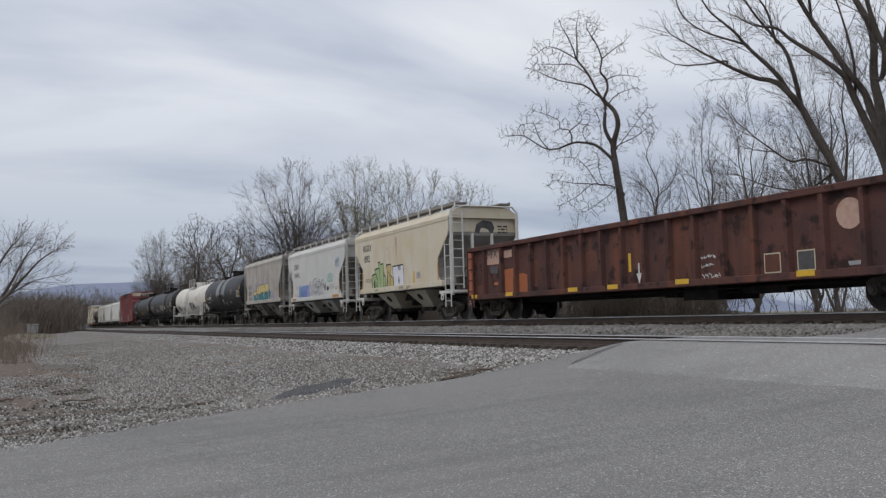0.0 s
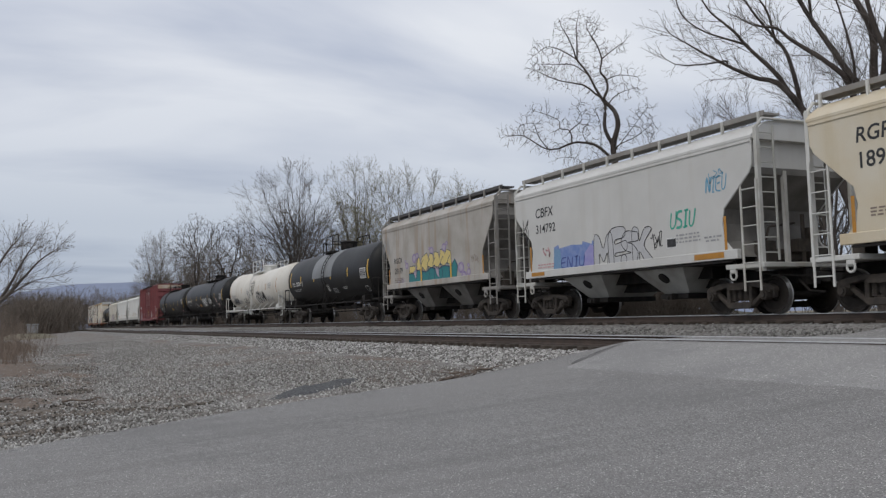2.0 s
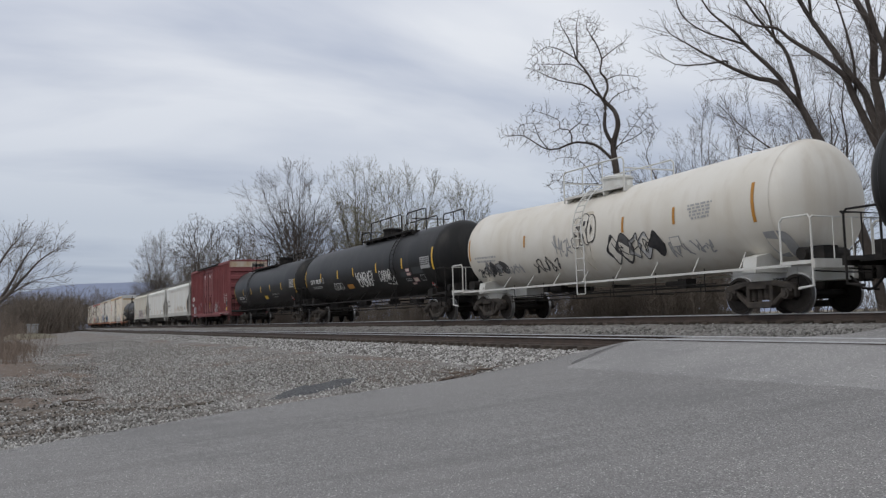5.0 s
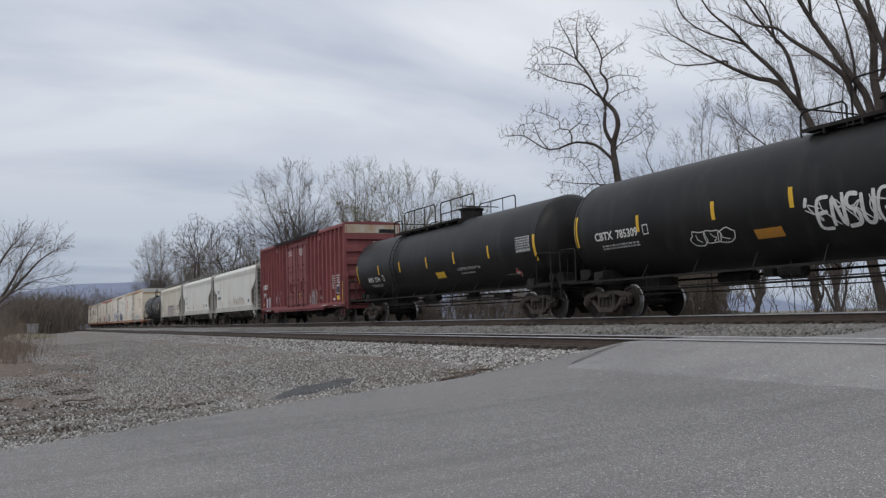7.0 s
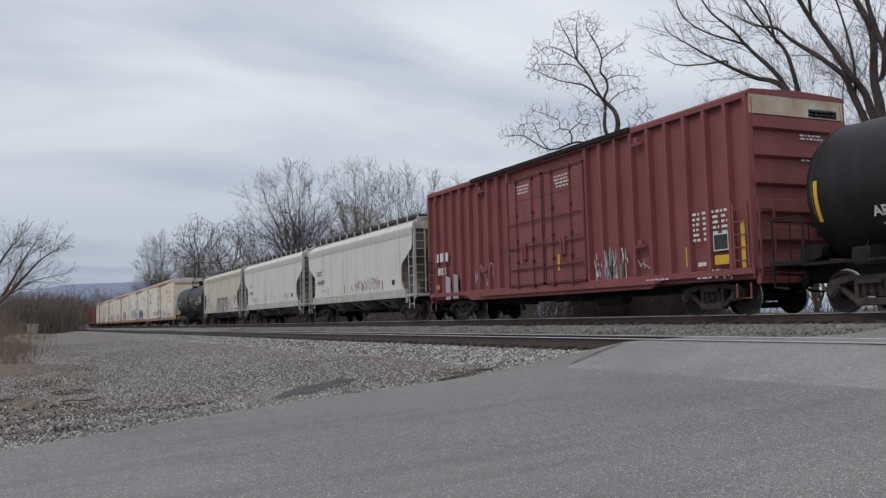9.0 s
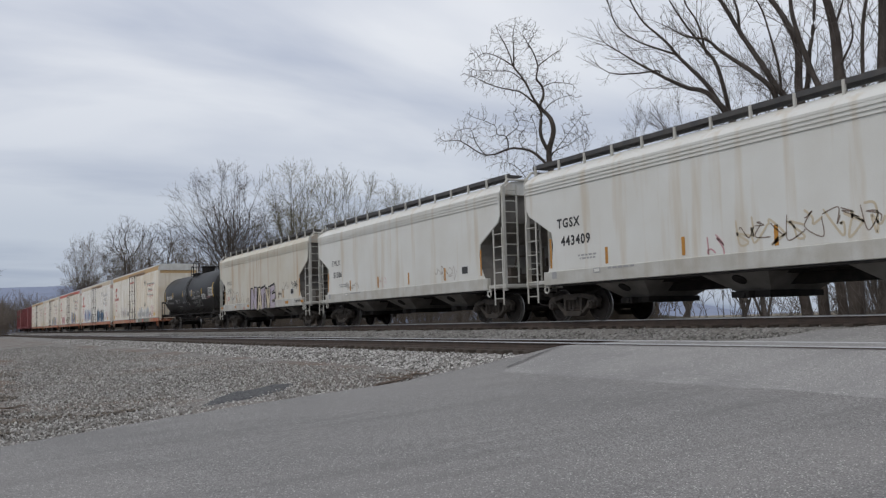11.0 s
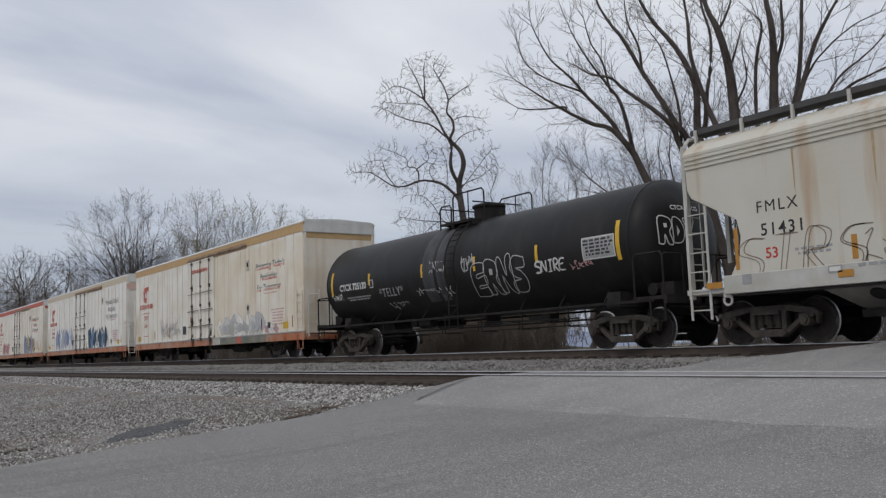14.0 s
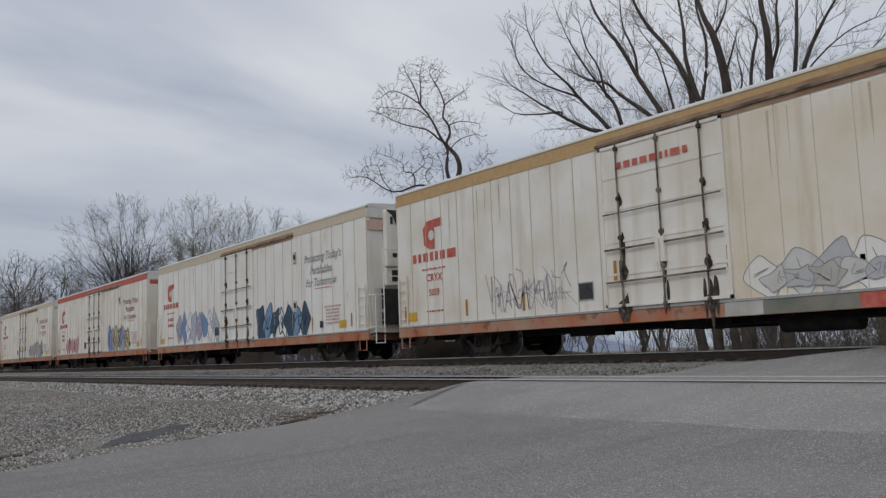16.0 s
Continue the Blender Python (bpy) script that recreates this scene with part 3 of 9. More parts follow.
def wheel():
    b = Build()
    for side in (-1, 1):
        prof = [(0.0, 0.09), (0.0, 0.12), (0.05, 0.16), (0.045, 0.36), (0.075, 0.38), (0.075, 0.448), (-0.03, 0.457), (-0.04, 0.485), (-0.06, 0.48), (-0.06, 0.38), (-0.02, 0.36), (-0.025, 0.16), (-0.08, 0.12), (-0.08, 0.09)]
        rings = [[(side * (0.765 + p[0]), p[1] * math.cos(2 * math.pi * i / 28), p[1] * math.sin(2 * math.pi * i / 28)) for i in range(28)] for p in prof]
        b.rings(rings)
    return b.bar((-0.98, 0, 0), (0.98, 0, 0), 0.085, 10)


def sideframe():
    """Cast frame: a shallow arch over the bearings, tension members running down to a narrow spring seat, columns and outer jaws."""
    b = Build()
    b.prism([(-1.13, 0.62), (-1.02, 0.70), (-0.50, 0.78), (0.50, 0.78), (1.02, 0.70), (1.13, 0.62), (1.13, 0.53), (0.86, 0.575), (0.46, 0.66), (-0.46, 0.66), (-0.86, 0.575), (-1.13, 0.53)], "x", -0.09, 0.09)
    b.prism([(-0.34, 0.14), (0.34, 0.14), (0.44, 0.22), (0.36, 0.30), (-0.36, 0.30), (-0.44, 0.22)], "x", -0.11, 0.11)
    for k in (-1, 1):
        b.prism([(k * 0.97, 0.60), (k * 0.82, 0.61), (k * 0.37, 0.29), (k * 0.43, 0.19)], "x", -0.07, 0.07)
        b.prism([(k * 0.42, 0.28), (k * 0.31, 0.28), (k * 0.31, 0.68), (k * 0.42, 0.68)], "x", -0.085, 0.085)
        b.prism([(k * 1.13, 0.62), (k * 1.06, 0.62), (k * 1.04, 0.38), (k * 1.10, 0.38)], "x", -0.07, 0.07)
    return b


def springs():
    b = Build()
    for y in (-0.2, 0.0, 0.2):
        for k in range(5):
            z = 0.33 + 0.055 * k
            b.bar((0, y, z), (0, y, z + 0.032), 0.085, 9)
        b.bar((0, y, 0.33), (0, y, 0.60), 0.05, 6)
    return b.box(-0.16, 0.12, -0.31, 0.31, 0.60, 0.68)


def bearing():
    return Build().bar((-0.16, 0, 0), (0.06, 0, 0), 0.115, 12).bar((-0.2, 0, 0), (-0.16, 0, 0), 0.07, 8).box(-0.1, 0.08, -0.16, 0.16, 0.06, 0.13)


def truck(car, y):
    """A two-axle truck under a car: bolster, two sideframes with springs and bearings, two wheelsets."""
    bolster = part("truck", shared("truck_bolster", lambda: Build().box(-1.0, 1.0, -0.2, 0.2, 0.42, 0.74).box(-0.35, 0.35, -0.25, 0.25, 0.74, 0.86).box(-0.8, 0.8, -0.62, -0.5, 0.34, 0.5).box(-0.8, 0.8, 0.5, 0.62, 0.34, 0.5)), M_TRUCK, car, at=(0, y, 0))
    for side in (-1, 1):
        part("sideframe", shared("truck_sideframe", sideframe, bevel=0.018), M_TRUCK, bolster, at=(side * 1.0, 0, 0))
        part("spring_nest", shared("truck_springs", springs), M_TRUCK, bolster, at=(side * 1.0, 0, 0, 0, 0, 0 if side < 0 else 180))
        for k in (-0.89, 0.89):
            part("bearing", shared("truck_bearing", bearing), M_TRUCK, bolster, at=(side * 1.03, k, WHEEL_R, 0, 0, 0 if side < 0 else 180))
    for k in (-0.89, 0.89):
        axle = part("wheelset", shared("wheelset", wheel, smooth=True), M_WHEEL, bolster, at=(0, k, WHEEL_R))
        if len(axle.data.materials) == 1:
            axle.data.materials.append(M_TREAD)
            for p in axle.data.polygons:
                rad = math.hypot(p.center.y, p.center.z)
                p.material_index = int(rad > 0.44 and 0.73 < abs(p.center.x) < 0.85)
        WHEELSETS.append((axle, k))
    return bolster


def coupler(car, y, way):
    b = Build().box(-0.09, 0.09, y, y + way * 0.62, 0.78, 0.96).box(-0.15, 0.16, y + way * 0.50, y + way * 0.74, 0.72, 1.02).box(-0.22, 0.22, y - way * 0.1, y + way * 0.12, 0.68, 1.08)
    b.rail([(-0.35, y, 0.8), (-0.35, y + way * 0.3, 0.52), (-0.2, y + way * 0.6, 0.48)], 0.03)
    b.rail([(-1.45, y, 0.92), (-0.5, y + way * 0.12, 0.88), (-0.2, y + way * 0.5, 0.86)], 0.018)
    part("coupler", b, M_UNDER, car)


def decal(name, car, verts, faces, mat, wrap, label=""):
    """Paint or tape laid on a car: flat shapes (u right, v up) laid on its surface by wrap(u, v)."""
    b = Build().add([wrap(v[0], v[1]) for v in verts], faces)
    me = bpy.data.meshes.new(name)
    me.from_pydata(b.v, [], b.f)
    return part(name, me, mat, car, label)


def flat(y, z, x=-HALF - 0.006):
    return lambda u, v: (x, y - u, z + v)


def on_end(y, x, z):
    """On the end wall that looks ahead."""
    return lambda u, v: (x + u, y, z + v)


def round_side(y, z, zc, r):
    """On a tank's flank: v is laid along the round, from the height z."""
    a0 = math.asin(max(-1, min(1, (z - zc) / r)))
    return lambda u, v: (-(r + 0.008) * math.cos(a0 + v / r), y - u, zc + (r + 0.008) * math.sin(a0 + v / r))


def lettering(car, text, size, wrap, mat, bold=0.0, shear=0.0, spacing=1.0, name="lettering"):
    v, f = glyphs(text, size, bold, shear, spacing)
    return decal(name, car, v, f, mat, wrap)


def block(w, h, nu=1, nv=1):
    v = [(-w / 2 + w * i / nu, -h / 2 + h * j / nv) for j in range(nv + 1) for i in range(nu + 1)]
    f = [(j * (nu + 1) + i, j * (nu + 1) + i + 1, (j + 1) * (nu + 1) + i + 1, (j + 1) * (nu + 1) + i) for j in range(nv) for i in range(nu)]
    return v, f


def tape(car, wrap, w, h, mat=None, name="reflector"):
    v, f = block(w, h, 1, 6 if h > 0.3 else 1)
    return decal(name, car, v, f, mat or M_YELLOW, wrap)


def small_print(car, wrap, w, lines, mat, pitch=0.09, seed=1, thick=0.5):
    """Lines of lettering too small to read, as short bars."""
    rng = random.Random(seed)
    v, f = [], []
    for k in range(lines):
        u = -w / 2
        while u < w / 2 - 0.04:
            n = rng.uniform(0.05, 0.2) * (0.6 + pitch * 4)
            e = min(u + n, w / 2)
            z = -k * pitch
            i = len(v)
            v += [(u, z), (e, z), (e, z + pitch * thick), (u, z + pitch * thick)]
            f.append((i, i + 1, i + 2, i + 3))
            u = e + 0.03 + pitch * 0.2
        if rng.random() < 0.3:
            w *= 0.85
    return tagged(decal("small_print", car, v, f, mat, wrap), kind="stuff")


def stroke(points, width):
    """A painted line through points, as a ribbon with mitred joints."""
    v, f = [], []
    n = len(points)
    for i, p in enumerate(points):
        a, c = points[max(0, i - 1)], points[min(n - 1, i + 1)]
        dx, dy = c[0] - a[0], c[1] - a[1]
        d = math.hypot(dx, dy) or 1
        w = width / 2 * (0.75 if i in (0, n - 1) else 1)
        v += [(p[0] - dy / d * w, p[1] + dx / d * w), (p[0] + dy / d * w, p[1] - dx / d * w)]
    for i in range(n - 1):
        f.append((2 * i, 2 * i + 1, 2 * i + 3, 2 * i + 2))
    return v, f


def smooth_line(points, steps=5):
    """Rounds a polyline off."""
    out = []
    for i in range(len(points) - 1):
        p0, p1, p2, p3 = points[max(0, i - 1)], points[i], points[i + 1], points[min(len(points) - 1, i + 2)]
        for k in range(steps):
            t = k / steps
            out.append(tuple(0.5 * (2 * p1[j] + (p2[j] - p0[j]) * t + (2 * p0[j] - 5 * p1[j] + 4 * p2[j] - p3[j]) * t * t + (3 * p1[j] - p0[j] - 3 * p2[j] + p3[j]) * t ** 3) for j in (0, 1)))
    return out + [points[-1]]


def scrawl(car, wrap, w, h, mat, count=6, seed=1, width=0.035, name="graffiti_line"):
    """A tag in looping strokes."""
    rng = random.Random(seed)
    v, f = [], []
    step = w / count
    for k in range(count):
        u = -w / 2 + step * (k + 0.5)
        n = rng.choice((4, 5, 6))
        pts = [(u + rng.uniform(-0.55, 0.55) * step, rng.uniform(-0.5, 0.5) * h) for _ in range(n)]
        pts[0] = (u - 0.45 * step, rng.uniform(0.1, 0.5) * h)
        pts[-1] = (u + 0.5 * step, rng.uniform(-0.5, 0.2) * h)
        sv, sf = stroke(smooth_line(pts, 6), width)
        m = len(v)
        v += sv
        f += [tuple(m + i for i in q) for q in sf]
    return tagged(decal(name, car, v, f, mat, wrap, "sprayed tag"), kind="stuff")


STROKES = {"E": [[(0.9, 1), (0.1, 0.9), (0.05, 0.1), (0.95, 0.0)], [(0.1, 0.5), (0.75, 0.55)]], "N": [[(0.05, 0), (0.1, 1), (0.8, 0.05), (0.9, 1.05)]],
           "S": [[(0.95, 0.95), (0.3, 0.95), (0.1, 0.65), (0.85, 0.4), (0.75, 0.05), (0.0, 0.0)]], "U": [[(0.1, 1), (0.1, 0.2), (0.5, 0.0), (0.85, 0.25), (0.95, 1.05)]],
           "G": [[(1.0, 1.0), (0.3, 0.95), (0.05, 0.4), (0.4, -0.05), (0.9, 0.1), (0.9, 0.45), (0.5, 0.42)]], "D": [[(0.1, 0), (0.15, 1), (0.8, 0.85), (0.95, 0.3), (0.0, -0.05)]],
           "I": [[(0.3, 1), (0.9, 1.0)], [(0.6, 1), (0.5, 0)], [(0.2, 0), (0.8, 0.0)]], "R": [[(0.1, 0), (0.15, 1), (0.8, 0.9), (0.7, 0.55), (0.2, 0.5), (0.95, -0.1)]],
           "L": [[(0.15, 1.05), (0.1, 0.1), (1.0, 0.0)]], "'": [[(0.3, 1.1), (0.2, 0.75)]], "_": [[(-2.5, -0.25), (0.5, -0.4), (1.4, -0.1), (1.0, 0.3), (0.4, -0.1), (1.2, -0.6)]]}


def tag_word(car, wrap, text, w, h, mat, width=0.06, seed=1, name="graffiti_letter"):
    """A sprayed word in quick strokes."""
    rng = random.Random(seed)
    step = w / len(text)
    for k, ch in enumerate(text):
        v, f = [], []
        for pts in STROKES[ch]:
            line = [(-w / 2 + step * (k + x * 0.95 + rng.uniform(-0.06, 0.06)) + 0.12 * h * (y - 0.5), (y - 0.5) * h * rng.uniform(0.92, 1.08)) for x, y in pts]
            sv, sf = stroke(smooth_line(line, 5), width * rng.uniform(0.8, 1.2))
            m = len(v)
            v += sv
            f += [tuple(m + i for i in q) for q in sf]
        decal(name, car, v, f, mat, wrap, "sprayed letter")


def blob_letters(car, wrap, w, h, fills, line, count=5, seed=1, lean=0.1, outline=0.035, ragged=0.2):
    """A sprayed piece: swelling letter shapes in fills, each with its outline."""
    rng = random.Random(seed)
    step = w / count
    for k in range(count):
        cu = -w / 2 + step * (k + 0.5)
        top = h * rng.uniform(0.75, 1.0)
        rim = []
        for q in range(11):
            a = 2 * math.pi * q / 11 + 0.3
            e = 1 + rng.uniform(-0.16, 0.20)
            c, d = math.cos(a), math.sin(a)
            rim.append((0.62 * e * math.copysign(abs(c) ** 0.75, c), 0.5 + 0.5 * e * math.copysign(abs(d) ** 0.75, d)))
        pts = [(cu + x * step + lean * y * top, -h / 2 + y * top) for x, y in rim]
        loop = smooth_line(pts + [pts[0]], 4)[:-1]
        off = 0.0015 * (k % 2)
        lay = lambda u, v, o=off: (lambda p: (p[0] - o, p[1], p[2]))(wrap(u, v))
        decal("graffiti_letter", car, loop, [tuple(range(len(loop)))], fills[k % len(fills)], lay, "sprayed letter shape")
        up = lambda u, v, o=off: (lambda p: (p[0] - o - 0.003, p[1], p[2]))(wrap(u, v))
        if line:
            sv, sf = stroke(loop + loop[:2], outline)
            inner = [(cu + rng.uniform(-0.35, 0.35) * step + lean * y * top, -h / 2 + y * top) for y in (0.18, 0.4, 0.55, 0.8)]
            iv, jf = stroke(smooth_line(inner, 4), outline)
            m = len(sv)
            decal("graffiti_outline", car, sv + iv, sf + [tuple(m + i for i in q) for q in jf], line, up)


def raised(wrap, lift):
    return lambda u, v: (lambda p: (p[0] - lift, p[1], p[2]))(wrap(u, v))


def wild_piece(car, wrap, w, h, fills, line, count, seed, outline=0.03):
    """A sprayed piece of interlocked, leaning, pointed shapes, past reading."""
    rng = random.Random(seed)
    step = w / count
    for k in range(count):
        cu, lean, big = -w / 2 + step * (k + 0.5), rng.uniform(-0.35, 0.35), rng.uniform(0.85, 1.15)
        arms = rng.choice((3, 4, 4, 5))
        rim = []
        for q in range(arms * 2):
            a = math.pi * q / arms + rng.uniform(-0.15, 0.15)
            r = (1.0 if q % 2 == 0 else rng.uniform(0.58, 0.85)) * rng.uniform(0.85, 1.12)
            x, y = r * math.cos(a) * 0.78 * step * big, r * math.sin(a) * 0.52 * h * big
            rim.append((cu + x + lean * y, y))
        rim = smooth_line(rim + [rim[0]], 3)[:-1]
        off = 0.0012 * (k % 3)
        decal("graffiti_letter", car, rim, [tuple(range(len(rim)))], fills[k % len(fills)], raised(wrap, off), "sprayed letter shape")
        v, f = stroke(rim + rim[:2], outline)
        for _ in range(2):
            a, c = rng.choice(rim), rng.choice(rim)
            m = (cu + rng.uniform(-0.3, 0.3) * step, rng.uniform(-0.25, 0.25) * h)
            sv, sf = stroke(smooth_line([((a[0] + cu) / 2, a[1] * 0.6), m, ((c[0] + cu) / 2, c[1] * 0.6)], 4), outline)
            n = len(v)
            v, f = v + sv, f + [tuple(n + i for i in t) for t in sf]
        decal("graffiti_outline", car, v, f, line, raised(wrap, 0.0045 + off))


def ladder(car, x, y0, y1, z0, z1, rungs, mat, r=0.022, name="ladder"):
    """A ladder whose rungs run along the car."""
    b = Build()
    for y in (y0, y1):
        b.box(x - 0.012, x + 0.012, y - 0.028, y + 0.028, z0, z1)
    rails = part(name, b, mat, car)
    for k in range(rungs):
        z = z0 + (z1 - z0) * (k + 0.5) / rungs
        part("rung", Build().bar((x, y0, z), (x, y1, z), r, 5), mat, rails)
    return rails


def end_ladder(car, y, x0, x1, z0, z1, rungs, mat, r=0.022):
    b = Build()
    for x in (x0, x1):
        b.box(x - 0.028, x + 0.028, y - 0.012, y + 0.012, z0, z1)
    rails = part("end_ladder", b, mat, car)
    for k in range(rungs):
        z = z0 + (z1 - z0) * (k + 0.5) / rungs
        part("rung", Build().bar((x0, y, z), (x1, y, z), r, 5), mat, rails)
    return rails


def enter(car, front, back):
    """Takes a car into the train by the places of its ends at the start."""
    TRAIN.append((car, (front + back) / 2))
    return car


# -- covered hopper cars --
def covered_hopper(label, front, back, eave, sill, bays, paint, trim, walk_mat, ribs=False, band=0.0, deep=0.55, slope_z=3.25, cut=1.35, end_paint=None, bay_mat=None, slope_mat=None):
    h = (back - front) / 2
    car = enter(thing("covered_hopper_car", label, "freight car", "cars of the freight train"), front, back)
    end_paint = end_paint or paint
    flank = [(-h + 0.18, eave), (h - 0.18, eave), (h - 0.20, slope_z + 0.1), (h - 0.30, slope_z - 0.1), (h - cut - 0.05, 2.55), (h - cut - 0.12, 2.2), (h - cut - 0.06, 1.8), (h - cut + 0.35, sill + 0.02), (-h + cut - 0.35, sill + 0.02), (-h + cut + 0.06, 1.8), (-h + cut + 0.12, 2.2), (-h + cut + 0.05, 2.55), (-h + 0.30, slope_z - 0.1), (-h + 0.20, slope_z + 0.1)]
    for side in (-1, 1):
        part("side_sheet", Build().prism(flank, "x", side * HALF, side * (HALF - 0.05)), paint, car, bevel=0.012)
    # roof with rounded hips
    prof = [(-HALF - 0.012, eave - 0.04), (-HALF - 0.012, eave + 0.02), (-1.50, eave + 0.14), (-1.15, eave + 0.36), (-0.5, eave + 0.44), (0.5, eave + 0.44), (1.15, eave + 0.36), (1.50, eave + 0.14), (HALF + 0.012, eave + 0.02), (HALF + 0.012, eave - 0.04), (1.5, eave - 0.06), (-1.5, eave - 0.06)]
    part("roof", Build().prism([(x, z) for x, z in prof], "y", -h + 0.15, h - 0.15), paint, car, smooth=True)
    if ribs:
        for k in range(3):
            part("eave_rib", Build().box(-HALF - 0.03, -HALF, -h + 0.2, h - 0.2, eave - 0.13 - 0.095 * k, eave - 0.09 - 0.095 * k).box(HALF, HALF + 0.03, -h + 0.2, h - 0.2, eave - 0.13 - 0.095 * k, eave - 0.09 - 0.095 * k), paint, car)
    else:
        part("eave_angle", Build().box(-HALF - 0.025, -HALF, -h + 0.2, h - 0.2, eave - 0.13, eave - 0.09).box(HALF, HALF + 0.025, -h + 0.2, h - 0.2, eave - 0.13, eave - 0.09), paint, car)
    for way in (-1, 1):
        y = way * (h - 0.32)
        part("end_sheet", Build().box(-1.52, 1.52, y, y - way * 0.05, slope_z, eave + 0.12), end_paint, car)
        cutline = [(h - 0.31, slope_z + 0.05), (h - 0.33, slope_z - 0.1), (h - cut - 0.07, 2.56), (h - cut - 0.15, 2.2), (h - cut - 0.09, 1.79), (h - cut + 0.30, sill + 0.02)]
        # slopes face down: their darker paint holds shade as well as grime
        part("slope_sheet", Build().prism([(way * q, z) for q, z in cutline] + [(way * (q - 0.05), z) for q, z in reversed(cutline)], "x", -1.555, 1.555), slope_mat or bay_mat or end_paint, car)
        # end frame: corner posts, top rail, ladders, platform
        b = Build()
        for x in (-1.5, 1.5):
            b.box(x - 0.05, x + 0.05, way * (h - 0.05), way * (h - 0.15), 1.0, eave + 0.2)
        b.rail([(-1.5, way * (h - 0.1), eave + 0.2), (-1.3, way * (h - 0.1), eave + 0.42), (1.3, way * (h - 0.1), eave + 0.42), (1.5, way * (h - 0.1), eave + 0.2)], 0.035)
        b.box(-0.5, -0.4, way * (h - 0.3), way * (h - 0.4), 1.2, slope_z)
        b.box(0.4, 0.5, way * (h - 0.3), way * (h - 0.4), 1.2, slope_z)
        part("end_frame", b, trim, car)
        end_ladder(car, way * (h - 0.06), -1.5, -1.02, 1.25, eave + 0.25, 9, trim, 0.016)
        ladder(car, -HALF + 0.03, way * (h - 0.12), way * (h - 0.62), 0.55, slope_z - 0.25, 6, trim, 0.016)
        part("end_platform", Build().box(-1.56, 1.56, way * (h - 1.25), way * h, 1.08, 1.2).box(-1.56, -1.48, way * (h - 1.12), way * (h - 0.92), 0.98, 1.08), trim, car, bevel=0.015)
        part("jacking_eye", Build().rail([(-1.53, way * (h - 1.02) + 0.10 * math.cos(a), 0.93 + 0.10 * math.sin(a)) for a in [math.pi * q / 6 for q in range(13)]], 0.026, 6), trim, car)
        part("brake_gear", Build().bar((0.3, way * (h - 0.55), 1.2), (0.3, way * (h - 0.55), 2.4), 0.05).box(0.1, 0.5, way * (h - 0.8), way * (h - 0.5), 1.5, 1.8).bar((-0.4, way * (h - 0.95), 1.42), (0.6, way * (h - 0.95), 1.42), 0.16, 10).box(-0.95, -0.55, way * (h - 0.9), way * (h - 0.6), 1.2, 1.75).bar((0.75, way * (h - 0.8), 1.2), (0.75, way * (h - 0.8), 2.1), 0.14, 10).box(0.9, 1.3, way * (h - 0.95), way * (h - 0.65), 1.2, 1.6).rail([(-0.75, way * (h - 0.75), 1.7), (-0.6, way * (h - 0.75), 2.1), (0.2, way * (h - 0.7), 2.2)], 0.03), M_TRUCK, car)
        coupler(car, way * (h - 0.15), way)
        truck(car, way * (h - 1.6 if h > 6.5 else h - 1.35))
        tape(car, flat(way * (h - cut - 0.02) , 1.95), 0.09, 0.85, M_AMBER)
    b = Build()
    for side in (-1, 1):
        b.box(side * (HALF + 0.02), side * (HALF - 0.12), -h + cut - 0.35, h - cut + 0.35, sill - 0.05 if band else sill - 0.03, sill + 0.05 + band if band else sill + 0.20)
    part("side_sill", b, trim if band else paint, car, bevel=0.012)
    part("sill_flange", Build().box(-HALF + 0.02, -HALF + 0.16, -h + cut - 0.1, h - cut + 0.1, sill - 0.10, sill - 0.055).box(HALF - 0.16, HALF - 0.02, -h + cut - 0.1, h - cut + 0.1, sill - 0.10, sill - 0.055), M_UNDER, car)
    part("centre_sill", Build().box(-0.33, 0.33, -h + 0.2, h - 0.2, 0.72, 1.06), M_UNDER, car)
    # added dark plate that blocks light and gives the gloom between the bays
    part("hopper_floor", Build().box(-1.5, 1.5, -h + 2.0, h - 2.0, sill - 0.10, sill - 0.04).box(-0.75, 0.75, -h + 2.6, h - 2.6, 0.95, sill - 0.1), M_UNDER, car)
    span = (2 * h - 4.2) / bays if bays > 2 else 3.6
    for k in range(bays):
        y = span * (k - (bays - 1) / 2) + (0.07 if bays == 2 else 0)
        w = 1.08 if bays == 2 else 1.05
        top = [(-1.52, y - w, sill - 0.03), (1.52, y - w, sill - 0.03), (1.52, y + w, sill - 0.03), (-1.52, y + w, sill - 0.03)]
        low = [(-0.80, y - 0.5, 0.60), (0.80, y - 0.5, 0.60), (0.80, y + 0.5, 0.60), (-0.80, y + 0.5, 0.60)]
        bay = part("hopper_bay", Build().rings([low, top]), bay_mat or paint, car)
        dip = Vector((-(sill - 0.63), 0, -0.72)).normalized()
        spot = Vector((-1.22, y, 0.60 + (sill - 0.63) * 0.58))
        part("bay_port", Build().bar(spot - dip * 0.03, spot + dip * 0.03, 0.17, 14), M_UNDER, bay)
        part("outlet_gate", Build().box(-0.9, 0.9, y - 0.55, y + 0.55, 0.46, 0.60).box(-1.1, -0.9, y - 0.12, y + 0.12, 0.44, 0.60).bar((-1.15, y, 0.5), (1.15, y, 0.5), 0.05), M_UNDER, bay)
